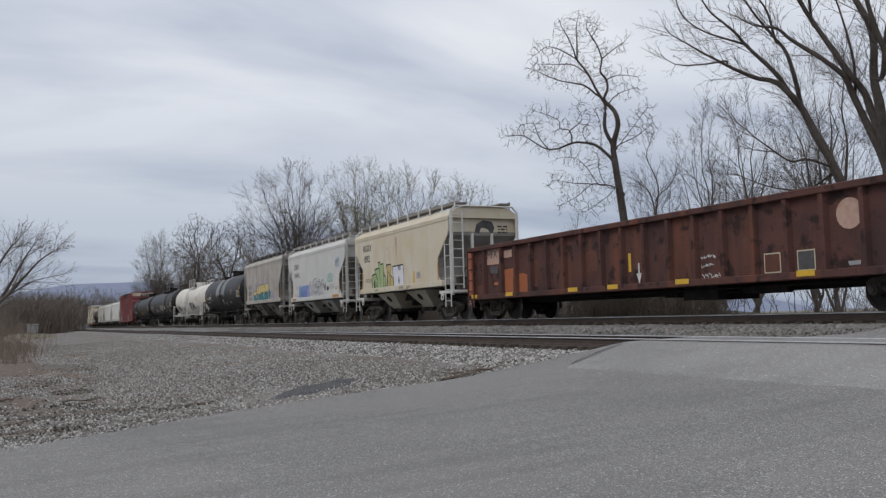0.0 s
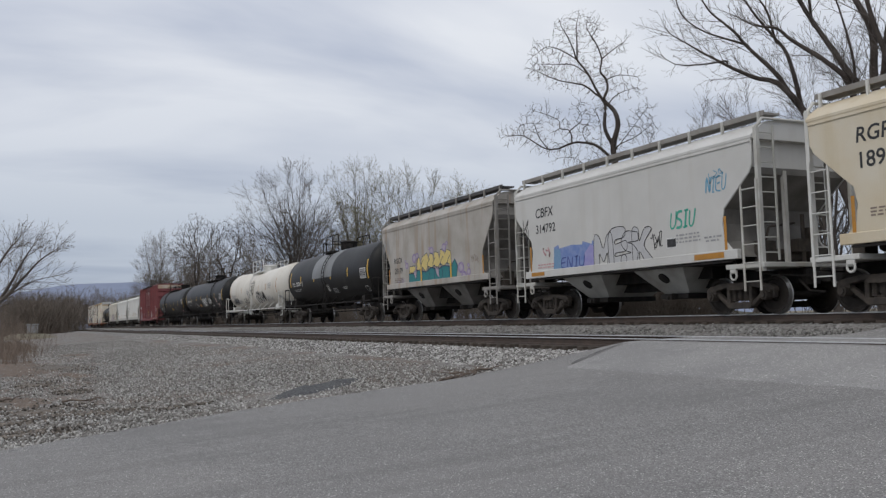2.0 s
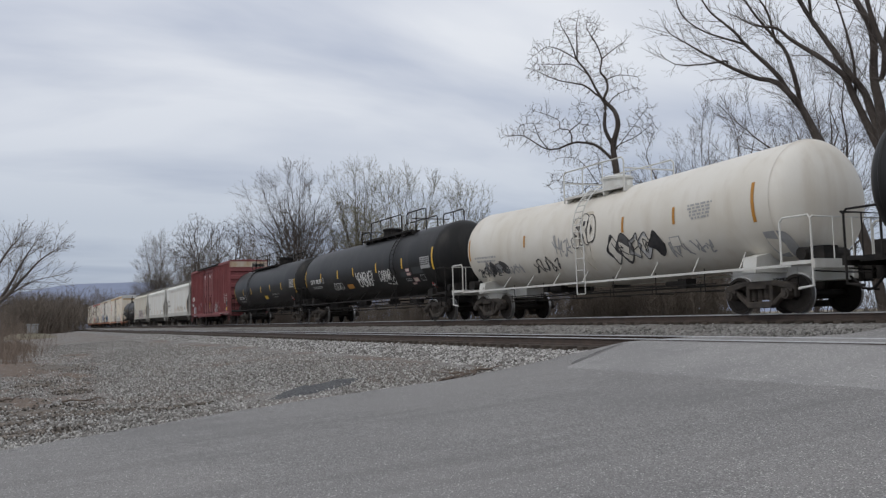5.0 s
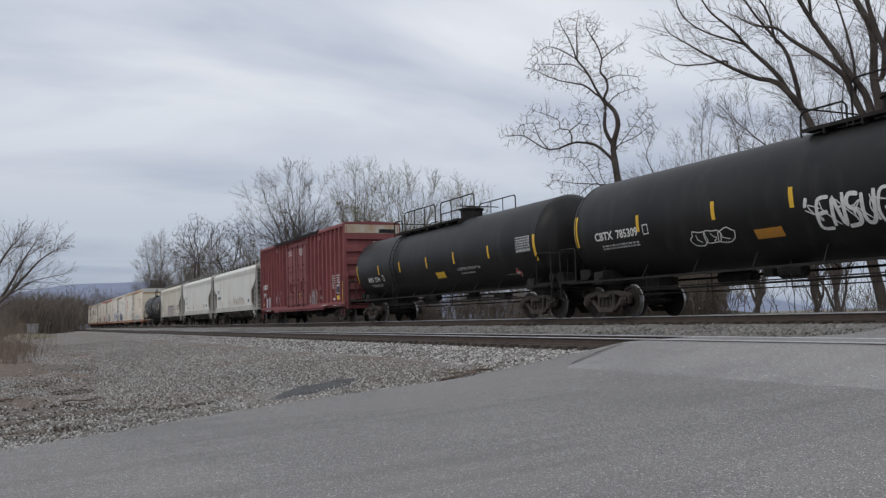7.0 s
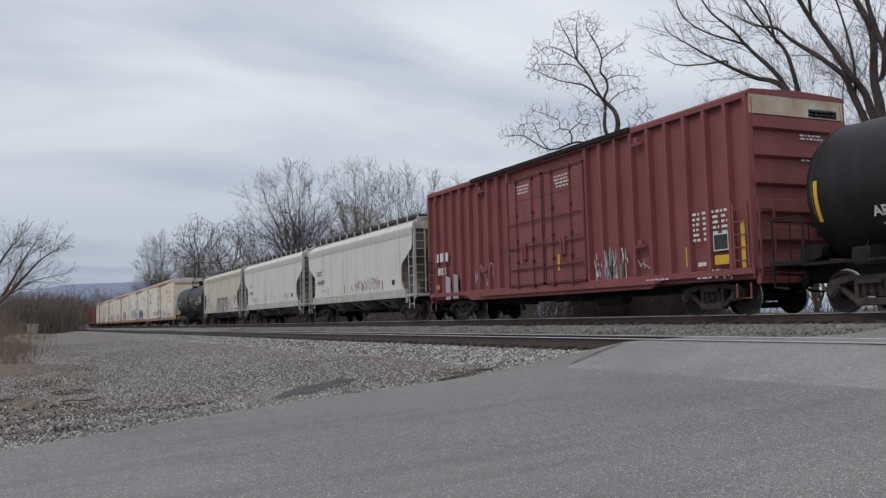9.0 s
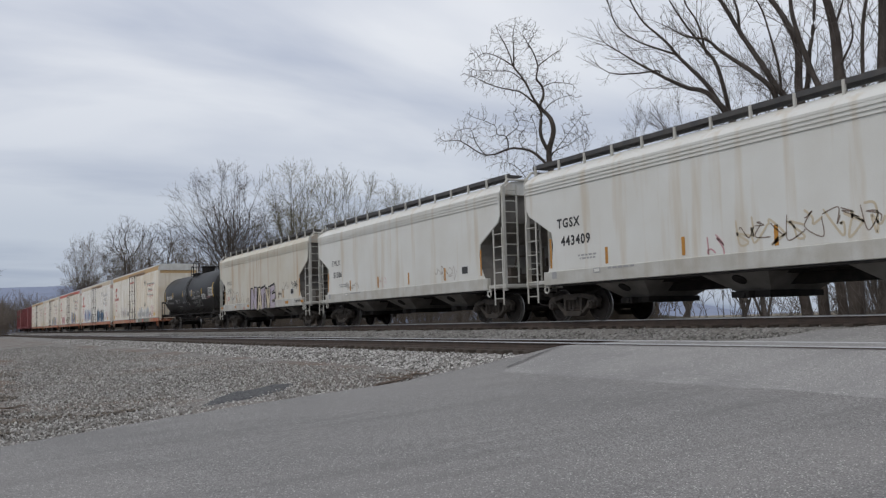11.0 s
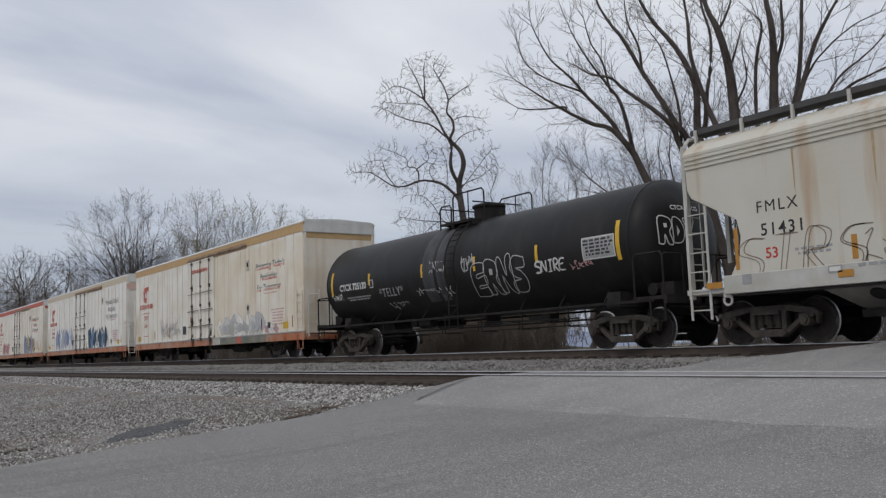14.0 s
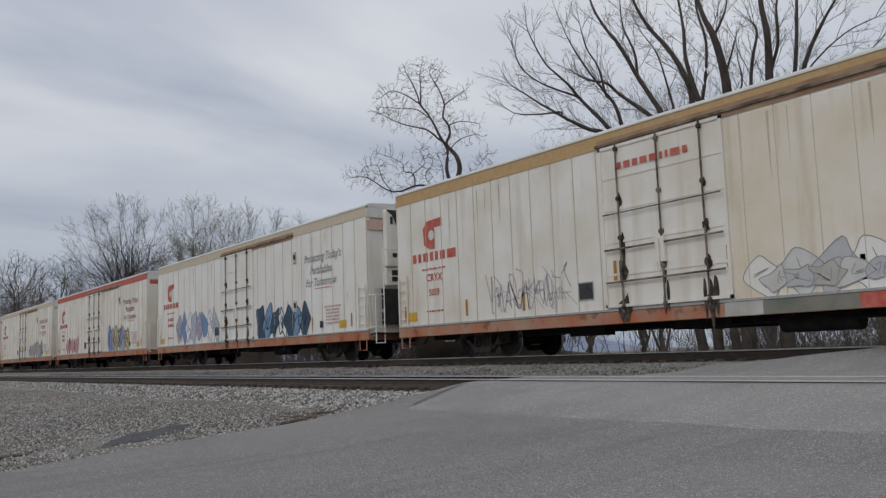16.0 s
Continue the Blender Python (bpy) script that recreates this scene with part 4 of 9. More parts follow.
    # running boards over the roof
    for side in (-1, 1):
        b = Build()
        b.box(side * 0.72, side * 1.22, -h + 0.1, h - 0.1, eave + 0.52, eave + 0.57)
        b.box(side * 1.20, side * 1.23, -h + 0.1, h - 0.1, eave + 0.50, eave + 0.62)
        board = part("running_board", b, walk_mat, car, "dark steel grating")
        n = int(2 * h / 1.2)
        for k in range(n + 1):
            part("board_support", shared("board_support_" + trim.name, lambda: Build().box(-0.03, 0.03, -0.03, 0.03, 0.0, 0.40)), trim, board, at=(side * 1.24, -h + 0.25 + (2 * h - 0.5) * k / n, eave + 0.2))
    part("roof_hatch", Build().box(-0.4, 0.4, -h + 0.6, h - 0.6, eave + 0.42, eave + 0.52), paint, car, bevel=0.03)
    return car, h


# -- tank cars --
def tank_car(label, front, back, head_f, head_b, radius, centre, paint, trucks, dome_y, top_walk, bands=(), band_mat=None, rails="black", jacket=None, frame_mat=None, ladder_y=None, hoops=None, sag=0.0):
    """sag: how much lower the tank lies at its middle than at its ends. front, back: ends of the frame at the start; head_f, head_b: tips of the tank's heads."""
    mid, h = (front + back) / 2, (back - front) / 2
    car = enter(thing("tank_car", label, "freight car", "cars of the freight train"), front, back)
    frame_mat = frame_mat or M_UNDER
    y0, y1 = head_f - mid, head_b - mid
    bulge, n = radius * 0.46, 48

    def ring(y, r):
        zc = centre - sag * (1 - abs(y) / h)
        return [(r * math.cos(2 * math.pi * i / n), y, zc + r * math.sin(2 * math.pi * i / n)) for i in range(n)]
    rings = [ring(y0 + bulge * (1 - math.sin(a)), max(0.02, radius * math.cos(a))) for a in [math.pi / 2 * (1 - k / 9) for k in range(9)]]
    cyl = sorted([*np.linspace(y0 + bulge, y1 - bulge, 7)] + ([-0.12, 0.12] if sag else []))
    rings += [ring(y, radius) for y in cyl]
    rings += [ring(y1 - bulge * (1 - math.sin(a)), max(0.02, radius * math.cos(a))) for a in [math.pi / 2 * (k / 9) for k in range(1, 10)]]
    shell = part("tank_shell", Build().rings(rings), paint, car, smooth=True)
    for k in (y0 + bulge, y1 - bulge):
        part("head_seam", Build().rings([ring(k - 0.03, radius + 0.004), ring(k - 0.02, radius + 0.012), ring(k + 0.02, radius + 0.012), ring(k + 0.03, radius + 0.004)], caps=False), paint, shell, smooth=True)
    for a, c, low, mat in bands:
        # saddle plate or painted band round the upper shell, from low (height) over the top
        a0 = math.asin((low - centre) / radius) if low > centre - radius else -math.pi / 2
        arc = [(math.pi - a0) + (2 * a0 - math.pi) * k / 24 for k in range(25)]
        rr = [[((radius + e) * math.cos(t), y, centre + (radius + e) * math.sin(t)) for t in arc] for y, e in ((a - mid, 0.0), (a - mid + 0.02, 0.014), (c - mid - 0.02, 0.014), (c - mid, 0.0))]
        part("band", Build().rings(rr, closed=False), mat, shell, smooth=True)
    # stub sills, side bolsters, platforms
    for way, tr in zip((-1, 1), trucks):
        y = tr - mid
        end = way * h
        part("stub_sill", Build().box(-0.35, 0.35, y - way * 1.6, end, 0.74, 1.12), frame_mat, car)
        part("tank_saddle", Build().prism([(-1.35, 0.98), (1.35, 0.98), (1.30, 1.35), (0.75, centre - radius * 0.80), (-0.75, centre - radius * 0.80), (-1.30, 1.35)], "y", y - 0.22, y + 0.22), frame_mat, car)
        b = Build().box(-1.5, 1.5, end - way * 1.0, end - way * 0.02, 1.08, 1.16).box(-1.52, 1.52, end - way * 0.1, end, 0.98, 1.18)
        part("end_platform", b, frame_mat, car)
        for x in (-1.5, 1.5):
            b = Build().rail([(x, end - way * 0.95, 1.1), (x, end - way * 0.95, 2.05), (x, end - way * 0.85, 2.14), (x, end - way * 0.15, 2.14), (x, end - way * 0.08, 2.05), (x, end - way * 0.08, 0.6), (x, end - way * 0.5, 0.55), (x, end - way * 0.5, 1.1)], 0.024)
            part("end_handrail", b, frame_mat, car)
        b = Build().rail([(-1.5, end - way * 0.08, 2.05), (-1.5, end - way * 0.02, 2.1), (1.5, end - way * 0.02, 2.1), (1.5, end - way * 0.08, 2.05)], 0.02)
        cross = part("end_handrail", b, frame_mat, car)
        for x in (-0.9, -0.3, 0.3, 0.9):
            part("baluster", Build().bar((x, end - way * 0.02, 1.1), (x, end - way * 0.02, 2.1), 0.016), frame_mat, cross)
        part("brake_gear", Build().box(-0.9, -0.45, end - way * 0.7, end - way * 0.3, 1.16, 1.5).bar((-1.0, end - way * 0.85, 1.35), (0.4, end - way * 0.85, 1.35), 0.15, 10), M_UNDER, car)
        coupler(car, end - way * 0.1, way)
        truck(car, y)
    # running rail and pipes along the lower flank
    for side in (-1, 1):
        b = Build()
        x = side * 1.46
        ya, yb = trucks[0] - mid + 0.2, trucks[1] - mid - 0.2
        b.box(x - 0.03, x + 0.03, ya - 1.6, yb + 1.6, 1.04, 1.10)
        for k in range(9):
            y = ya + (yb - ya) * k / 8
            b.bar((x, y, 1.07), (side * radius * 0.66, y + 0.25, centre - radius * 0.76), 0.018, 5)
        part("side_rail", b, frame_mat, car)
    ya, yb = trucks[0] - mid, trucks[1] - mid
    part("brake_rod", Build().bar((-1.02, ya + 1.5, 0.80), (-1.02, yb - 1.5, 0.80), 0.018), M_UNDER, car)
    part("brake_rod", Build().bar((-1.02, ya + 1.2, 0.62), (-1.02, yb - 1.2, 0.62), 0.016), M_UNDER, car)
    part("train_pipe", Build().bar((-0.5, ya + 0.8, 0.76), (-0.5, yb - 0.8, 0.76), 0.03), M_UNDER, car)
    for k in range(6):
        y = ya + 1.9 + (yb - ya - 3.8) * k / 5
        part("pipe_hanger", Build().bar((-1.02, y, 0.58), (-1.02, y, 1.2), 0.016).bar((-1.02, y + 0.16, 0.58), (-1.02, y + 0.16, 0.86), 0.014).bar((-1.02, y, 0.60), (-0.4, y, 0.60), 0.014).bar((-1.02, y, 1.06), (-1.46, y + 0.05, 1.06), 0.014), M_UNDER, car)
    # reservoir, valves and levers slung under the belly
    part("air_reservoir", Build().bar((0.35, yb - 4.6, 0.98), (0.35, yb - 3.4, 0.98), 0.17, 14).bar((0.35, yb - 4.7, 0.98), (0.35, yb - 3.3, 0.98), 0.09, 10), M_UNDER, car)
    part("brake_valve", Build().box(-0.6, -0.25, ya + 3.1, ya + 3.45, 0.74, 1.0).bar((-0.5, ya + 3.45, 0.88), (-0.5, ya + 4.0, 0.88), 0.08, 10).bar((-0.9, ya + 2.0, 0.76), (-0.5, ya + 3.0, 0.84), 0.02).bar((-0.6, ya + 4.0, 0.84), (-0.45, ya + 6.5, 0.9), 0.02), M_UNDER, car)
    part("bottom_outlet", Build().bar((0, dome_y - mid, centre - radius - 0.28), (0, dome_y - mid, centre - radius + 0.1), 0.22, 12).bar((-0.3, dome_y - mid, centre - radius - 0.2), (0.3, dome_y - mid, centre - radius - 0.2), 0.08), M_UNDER, car)
    part("brake_cylinder", Build().bar((-0.4, dome_y - mid + 2.6, 1.0), (-0.4, dome_y - mid + 3.3, 1.0), 0.16, 12).box(-0.5, -0.2, dome_y - mid + 3.5, dome_y - mid + 3.8, 0.9, 1.1), M_UNDER, car)
    # top: manway housing, walkway and guard rails
    d, top = dome_y - mid, centre + radius - sag
    dome = part("manway_housing", Build().rings([[(r * math.cos(2 * math.pi * i / 20), d + r * math.sin(2 * math.pi * i / 20), z) for i in range(20)] for r, z in ((0.46, top - 0.08), (0.46, top + 0.34), (0.52, top + 0.36), (0.52, top + 0.42), (0.40, top + 0.47))]), frame_mat, car, smooth=True)
    part("valve", Build().bar((-0.2, d - 0.9, top - 0.05), (-0.2, d - 0.9, top + 0.22), 0.09, 8), frame_mat, dome)
    wa, wb = top_walk[0] - mid, top_walk[1] - mid
    for side in (-1, 1):
        part("top_walkway", Build().box(side * 0.55, side * 0.93, wa, wb, top - 0.10, top - 0.06).box(side * 0.92, side * 0.95, wa, wb, top - 0.12, top - 0.04), frame_mat, car)
    for k in range(int((wb - wa) / 1.0) + 1):
        y = wa + min(1.0 * k, wb - wa - 0.05)
        part("walkway_bracket", Build().box(-0.94, 0.94, y, y + 0.05, top - 0.24, top - 0.105), frame_mat, car)
    for a, c, hgt in hoops or ((top_walk[0], top_walk[1], 0.78),):
        a, c = a - mid, c - mid
        for side in (-1, 1):
            x = side * 0.93
            b = Build().rail([(x, a, top - 0.22), (x, a, top + hgt - 0.1), (x, a + 0.1, top + hgt), (x, c - 0.1, top + hgt), (x, c, top + hgt - 0.1), (x, c, top - 0.22)], 0.024)
            n = int((c - a) / 1.5)
            for q in range(1, n + 1):
                b.bar((x, a + (c - a) * q / (n + 1), top - 0.2), (x, a + (c - a) * q / (n + 1), top + hgt), 0.02)
            part("guard_rail", b, frame_mat, car)
    part("end_rail", Build().bar((-0.93, wa, top + 0.45), (0.93, wa, top + 0.45), 0.022), frame_mat, car)
    part("end_rail", Build().bar((-0.93, wb, top + 0.45), (0.93, wb, top + 0.45), 0.022), frame_mat, car)
    ly = (ladder_y if ladder_y else dome_y) - mid
    b = Build()
    steps = [(-(radius + 0.10) * math.cos(a), centre + (radius + 0.10) * math.sin(a)) for a in np.linspace(-0.15, 1.05, 10)]
    low = [(-1.50, z) for z in np.linspace(0.72, steps[0][1] - 0.25, 5)]
    line = low + steps
    rails = part("side_ladder", Build().rail([(x, ly - 0.22, z) for x, z in line], 0.02, 5), frame_mat, car)
    part("ladder_rail", Build().rail([(x, ly + 0.22, z) for x, z in line], 0.02, 5), frame_mat, rails)
    for x, z in line:
        part("rung", Build().bar((x, ly - 0.22, z), (x, ly + 0.22, z), 0.016, 5), frame_mat, rails)
    return car, mid


# -- box cars and refrigerator cars --
def box_car(label, front, back, floor, top, paint, roof_mat, end_mat, sill_mat, posts, doors, flat_sides=False, name="box_car", over=0.9):
    mid, h = (front + back) / 2, (back - front) / 2
    car = enter(thing(name, label, "freight car", "cars of the freight train"), front, back)
    part("body", Build().box(-HALF + 0.14, HALF - 0.14, -h + 0.06, h - 0.06, floor + 0.1, top - 0.08), paint, car)
    for side in (-1, 1):
        b = Build()
        if flat_sides:
            for k in range(posts + 1):
                y = -h + 0.02 + (2 * h - 0.04) * k / posts
                part("panel_seam", Build().prism([(side * (HALF - 0.03), y - 0.022), (side * (HALF + 0.005), y - 0.008), (side * (HALF + 0.005), y + 0.008), (side * (HALF - 0.03), y + 0.022)], "z", floor + 0.34, top - 0.46), M_SEAM, car)
            part("side_panel", Build().box(side * (HALF - 0.05), side * HALF - side * 0.012, -h + 0.02, h - 0.02, floor + 0.1, top - 0.08), paint, car)
        else:
            lo, hi = doors[0] - mid, doors[1] - mid
            for a, c, n in ((-h, lo, posts[0]), (hi, h, posts[1])):
                for k in range(n + 1):
                    y = a + (c - a) * k / n
                    y = min(max(y, -h + 0.06), h - 0.06)
                    part("side_post", Build().prism([(side * (HALF - 0.15), y - 0.075), (side * (HALF + 0.02), y - 0.055), (side * (HALF + 0.02), y + 0.055), (side * (HALF - 0.15), y + 0.075)], "z", floor + 0.34, top - 0.2), paint, car)
        if flat_sides:
            part("side_sill", Build().box(side * (HALF - 0.06), side * (HALF + 0.012), -h, h, floor - 0.02, floor + 0.28), sill_mat, car, bevel=0.012)
            part("sill_edge", Build().box(side * (HALF - 0.06), side * (HALF + 0.03), -h, h, floor + 0.28, floor + 0.33), M_GREYPAINT, car)
            part("roof_stripe", Build().box(side * (HALF - 0.08), side * (HALF + 0.002), -h, h, top - 0.46, top - 0.12), roof_mat, car)
        else:
            part("side_sill", Build().prism([(-h, floor + 0.36), (-h, floor + 0.2), (-h + 3.3, floor + 0.2), (-h + 3.8, floor), (h - 3.8, floor), (h - 3.3, floor + 0.2), (h, floor + 0.2), (h, floor + 0.36)], "x", side * (HALF - 0.07), side * (HALF + 0.012)), sill_mat, car, bevel=0.012)
            part("top_chord", Build().box(side * (HALF - 0.08), side * (HALF + 0.012), -h, h, top - 0.22, top - 0.06), paint, car, bevel=0.015)
    part("roof", Build().prism([(-HALF - 0.02, top - 0.12), (-HALF - 0.01, top - 0.08), (-HALF + 0.12, top), (0, top + 0.06), (HALF - 0.12, top), (HALF + 0.01, top - 0.08), (HALF + 0.02, top - 0.12)], "y", -h - 0.02, h + 0.02), M_TRIMWHITE if flat_sides else roof_mat, car)
    for way in (-1, 1):
        y = way * (h - 0.06)
        if not flat_sides:
            wall = part("end_wall", Build().box(-HALF + 0.02, HALF - 0.02, y - way * 0.04, y + way * 0.02, floor + 0.1, top - 0.1), end_mat, car)
            for k in range(6):
                z = floor + 0.50 + (top - floor - 1.25) * k / 5
                part("end_corrugation", Build().prism([(y, z - 0.24), (y + way * 0.13, z - 0.16), (y + way * 0.13, z + 0.12), (y, z + 0.15)], "x", -HALF + 0.12, HALF - 0.12), end_mat, wall)
        else:
            part("end_wall", Build().box(-HALF + 0.02, HALF - 0.02, y - way * 0.04, y + way * 0.02, floor + 0.1, top - 0.1), end_mat, car)
            part("end_stripe", Build().box(-HALF + 0.02, HALF - 0.02, y + way * 0.02, y + way * 0.028, top - 0.72, top - 0.5), roof_mat, car)
            part("end_cap", Build().prism([(-HALF, top - 0.5), (HALF, top - 0.5), (HALF, top - 0.22), (HALF - 0.16, top - 0.02), (-HALF + 0.16, top - 0.02), (-HALF, top - 0.22)], "y", y, y + way * 0.075), M_TRIMWHITE, car, bevel=0.02)
        for x in (-1.52, 1.52):
            part("corner_post", Build().box(x - 0.06, x + 0.06, y, y + way * 0.06, floor + 0.2, top - 0.06), paint if not flat_sides else end_mat, car)
        part("end_sill", Build().box(-1.5, 1.5, y, y + way * 0.14, floor - 0.02, floor + 0.22), sill_mat, car)
        end_ladder(car, y + way * 0.14, -1.45, -1.0, floor + 0.1, floor + 1.9, 5, paint, 0.016)
        ladder(car, -HALF - 0.05, way * (h - 0.12), way * (h - 0.58), floor + 0.38, floor + 1.9, 5, paint, 0.016)
        part("sill_step", Build().rail([(-HALF, way * (h - 0.15), floor), (-HALF, way * (h - 0.15), floor - 0.35), (-HALF, way * (h - 0.6), floor - 0.35), (-HALF, way * (h - 0.6), floor)], 0.022), sill_mat, car)
        part("brake_gear", Build().box(0.35, 0.85, y, y + way * 0.22, 1.9, 2.3).bar((0.6, y + way * 0.2, 2.1), (0.6, y + way * 0.26, 2.1), 0.28, 14), M_UNDER, car)
        coupler(car, way * (h + 0.1), way)
        truck(car, way * (h - over - 1.15))
    part("underframe", Build().box(-0.33, 0.33, -h + 0.1, h - 0.1, floor - 0.12, floor + 0.1).box(-0.9, 0.9, -1.0, 0.6, floor - 0.20, floor + 0.05).bar((-1.0, -h + 3.6, floor - 0.16), (-1.0, h - 3.6, floor - 0.16), 0.018).bar((-0.7, -h + 3.6, floor - 0.08), (-0.7, h - 3.6, floor - 0.08), 0.02).box(-0.9, -0.5, h * 0.25, h * 0.36, floor - 0.24, floor).bar((-0.8, -h * 0.35, floor - 0.2), (-0.8, -h * 0.2, floor - 0.2), 0.18, 12), M_UNDER, car)
    return car, mid


def plug_door(car, y0, y1, z0, z1, mat, bars, bar_mat=None, x=-HALF):
    """A plug door with its upright lock bars, cranks and slots for the rollers."""
    y0, y1 = min(y0, y1), max(y0, y1)
    bar_mat = bar_mat or mat
    edge = bar_mat if bar_mat is not M_STAIN else mat
    door = part("door", Build().box(x - 0.03, x + 0.04, y0, y1, z0, z1), mat, car, bevel=0.02)
    w = y1 - y0
    part("door_frame", Build().box(x - 0.055, x - 0.02, y0, y0 + 0.07, z0, z1).box(x - 0.055, x - 0.02, y1 - 0.07, y1, z0, z1).box(x - 0.055, x - 0.02, y0, y1, z1 - 0.07, z1).box(x - 0.055, x - 0.02, y0, y1, z0, z0 + 0.07), edge, door)
    for k in range(1, 5):
        z = z0 + (z1 - z0) * k / 5
        part("door_rib", Build().box(x - 0.042, x - 0.02, y0 + 0.07, y1 - 0.07, z - 0.03, z + 0.03), mat, door)
    for k, u in enumerate(bars):
        y = y0 + w * u
        part("lock_bar", Build().bar((x - 0.085, y, z0 - 0.12), (x - 0.085, y, z1 + 0.03), 0.022), bar_mat, door)
        if bar_mat is mat:
            continue
        for f in (0.0, 0.22, 0.42, 0.66, 0.97):
            z = z0 + (z1 - z0) * f
            part("rod_guide", Build().box(x - 0.11, x - 0.02, y - 0.035, y + 0.035, z - 0.05, z + 0.05).bar((x - 0.12, y, z), (x - 0.02, y, z), 0.045, 8), M_GREASE if k != 1 and bar_mat is M_STAIN else bar_mat, door)
            if k != 1 and f < 0.7 and bar_mat is M_STAIN:
                v, f_ = [(0.0, 0.0)], []
                n = 12
                rng = random.Random(int(z * 97) + k)
                big = rng.uniform(0.5, 1.0) * (1.2 - f)
                v += [(0.2 * big * rng.uniform(0.5, 1.1) * math.cos(6.283 * q / n), 0.36 * big * rng.uniform(0.4, 1.1) * math.sin(6.283 * q / n) - 0.04) for q in range(n)]
                f_ = [(0, 1 + q, 1 + (q + 1) % n) for q in range(n)]
                decal("grease_stain", door, v, f_, M_GREASE, lambda u_, v_, yy=y, zz=z: (x - 0.0435, yy - u_, zz + v_))
    for f in (0.16, 0.36, 0.58) if bar_mat is not mat else (0.3, 0.45):
        z = z0 + (z1 - z0) * f
        part("cross_rod", Build().bar((x - 0.10, y0 + 0.1, z), (x - 0.10, y1 - 0.1, z - 0.03), 0.024 if bar_mat is not mat and f < 0.5 else 0.016), bar_mat, door)
    zc = z0 + (z1 - z0) * 0.3
    part("door_handle", Build().box(x - 0.13, x - 0.04, (y0 + y1) / 2 - 0.13, (y0 + y1) / 2 + 0.13, zc - 0.22, zc + 0.34).bar((x - 0.16, (y0 + y1) / 2, zc - 0.4), (x - 0.16, (y0 + y1) / 2, zc + 0.3), 0.022), mat, door)
    return door


# -- gondola --
def gondola(label, front, back, floor, top, paint, post_step):
    mid, h = (front + back) / 2, (back - front) / 2
    car = enter(thing("gondola_car", label, "freight car", "cars of the freight train"), front, back)
    for side in (-1, 1):
        part("side_sheet", Build().box(side * (HALF - 0.17), side * (HALF - 0.14), -h + 0.05, h - 0.05, floor, top - 0.05), paint, car)
        part("top_chord", Build().box(side * (HALF - 0.18), side * (HALF + 0.02), -h, h, top - 0.16, top), paint, car, bevel=0.02)
        part("side_sill", Build().box(side * (HALF - 0.12), side * HALF, -h, h, floor - 0.02, floor + 0.16), paint, car, bevel=0.02)
        for k in range(19):
            y = h - 0.08 if k == 0 else 9.0 if k == 1 else 7.72 - post_step * 1.006 * (k - 2)
            part("side_post", Build().prism([(side * (HALF - 0.15), y - 0.10), (side * (HALF - 0.01), y - 0.055), (side * (HALF - 0.01), y + 0.055), (side * (HALF - 0.15), y + 0.10)], "z", floor + 0.1, top - 0.12), paint, car)
    for way in (-1, 1):
        y = way * (h - 0.03)
        wall = part("end_wall", Build().box(-HALF + 0.08, HALF - 0.08, y, y - way * 0.06, floor, top), paint, car)
        for k in range(3):
            z = floor + 0.4 + 0.55 * k
            part("end_rib", Build().box(-HALF + 0.1, HALF - 0.1, y, y + way * 0.07, z - 0.07, z + 0.07), paint, wall)
        ladder(car, -HALF - 0.03, way * (h - 0.1), way * (h - 0.55), floor - 0.3, top - 0.2, 5, paint)
        coupler(car, way * (h - 0.1), way)
        truck(car, way * (h - 1.2) if way > 0 else -h + 2.2)
    part("floor", Build().box(-HALF + 0.1, HALF - 0.1, -h + 0.05, h - 0.05, floor, floor + 0.08), paint, car)
    part("underframe", Build().box(-0.33, 0.33, -h + 0.1, h - 0.1, floor - 0.2, floor).box(-0.9, 0.5, -2.4, -1.1, floor - 0.36, floor).box(-0.7, 0.3, -0.6, -0.1, floor - 0.26, floor).bar((-0.7, -4.6, floor - 0.14), (-0.7, -3.2, floor - 0.14), 0.13, 10).box(-0.8, -0.3, 2.4, 2.9, floor - 0.16, floor).bar((-0.6, -2.9, floor - 0.2), (-0.6, 1.8, floor - 0.12), 0.03).bar((-0.9, -h + 3.4, floor - 0.1), (-0.9, h - 3.4, floor - 0.1), 0.03), M_UNDER, car)
    return car, mid

# ---- the cars, from the head of the train back ----
M_GONDOLA = material("rusty_brown_gondola_paint", (0.128, 0.060, 0.049), rough=0.85, second=(0.072, 0.042, 0.040), scale=1.1, amount=1.0, grain=30, grain_amount=0.35, bump=0.3, streak=(0.22, 0.082, 0.045), streak_amount=0.7, streak_scale=1.7, rust=(0.03, 0.022, 0.021), rust_amount=0.85, gloss=0.2)
M_CREAM = material("cream_hopper_paint", (0.66, 0.61, 0.505), rough=0.6, second=(0.60, 0.49, 0.32), scale=0.55, amount=0.9, grain=40, grain_amount=0.08, bump=0.05, streak=(0.52, 0.42, 0.25), streak_amount=0.4)
M_LIGHTGREY = material("light_grey_hopper_paint", (0.62, 0.61, 0.58), rough=0.6, second=(0.54, 0.53, 0.50), scale=0.9, amount=0.7, grain=40, grain_amount=0.08, bump=0.05, streak=(0.48, 0.45, 0.40), streak_amount=0.35)
M_DIRTYGREY = material("grimy_grey_hopper_paint", (0.46, 0.435, 0.40), rough=0.7, second=(0.34, 0.31, 0.265), scale=1.1, amount=0.9, grain=40, grain_amount=0.1, bump=0.05, streak=(0.32, 0.21, 0.12), streak_amount=0.7)
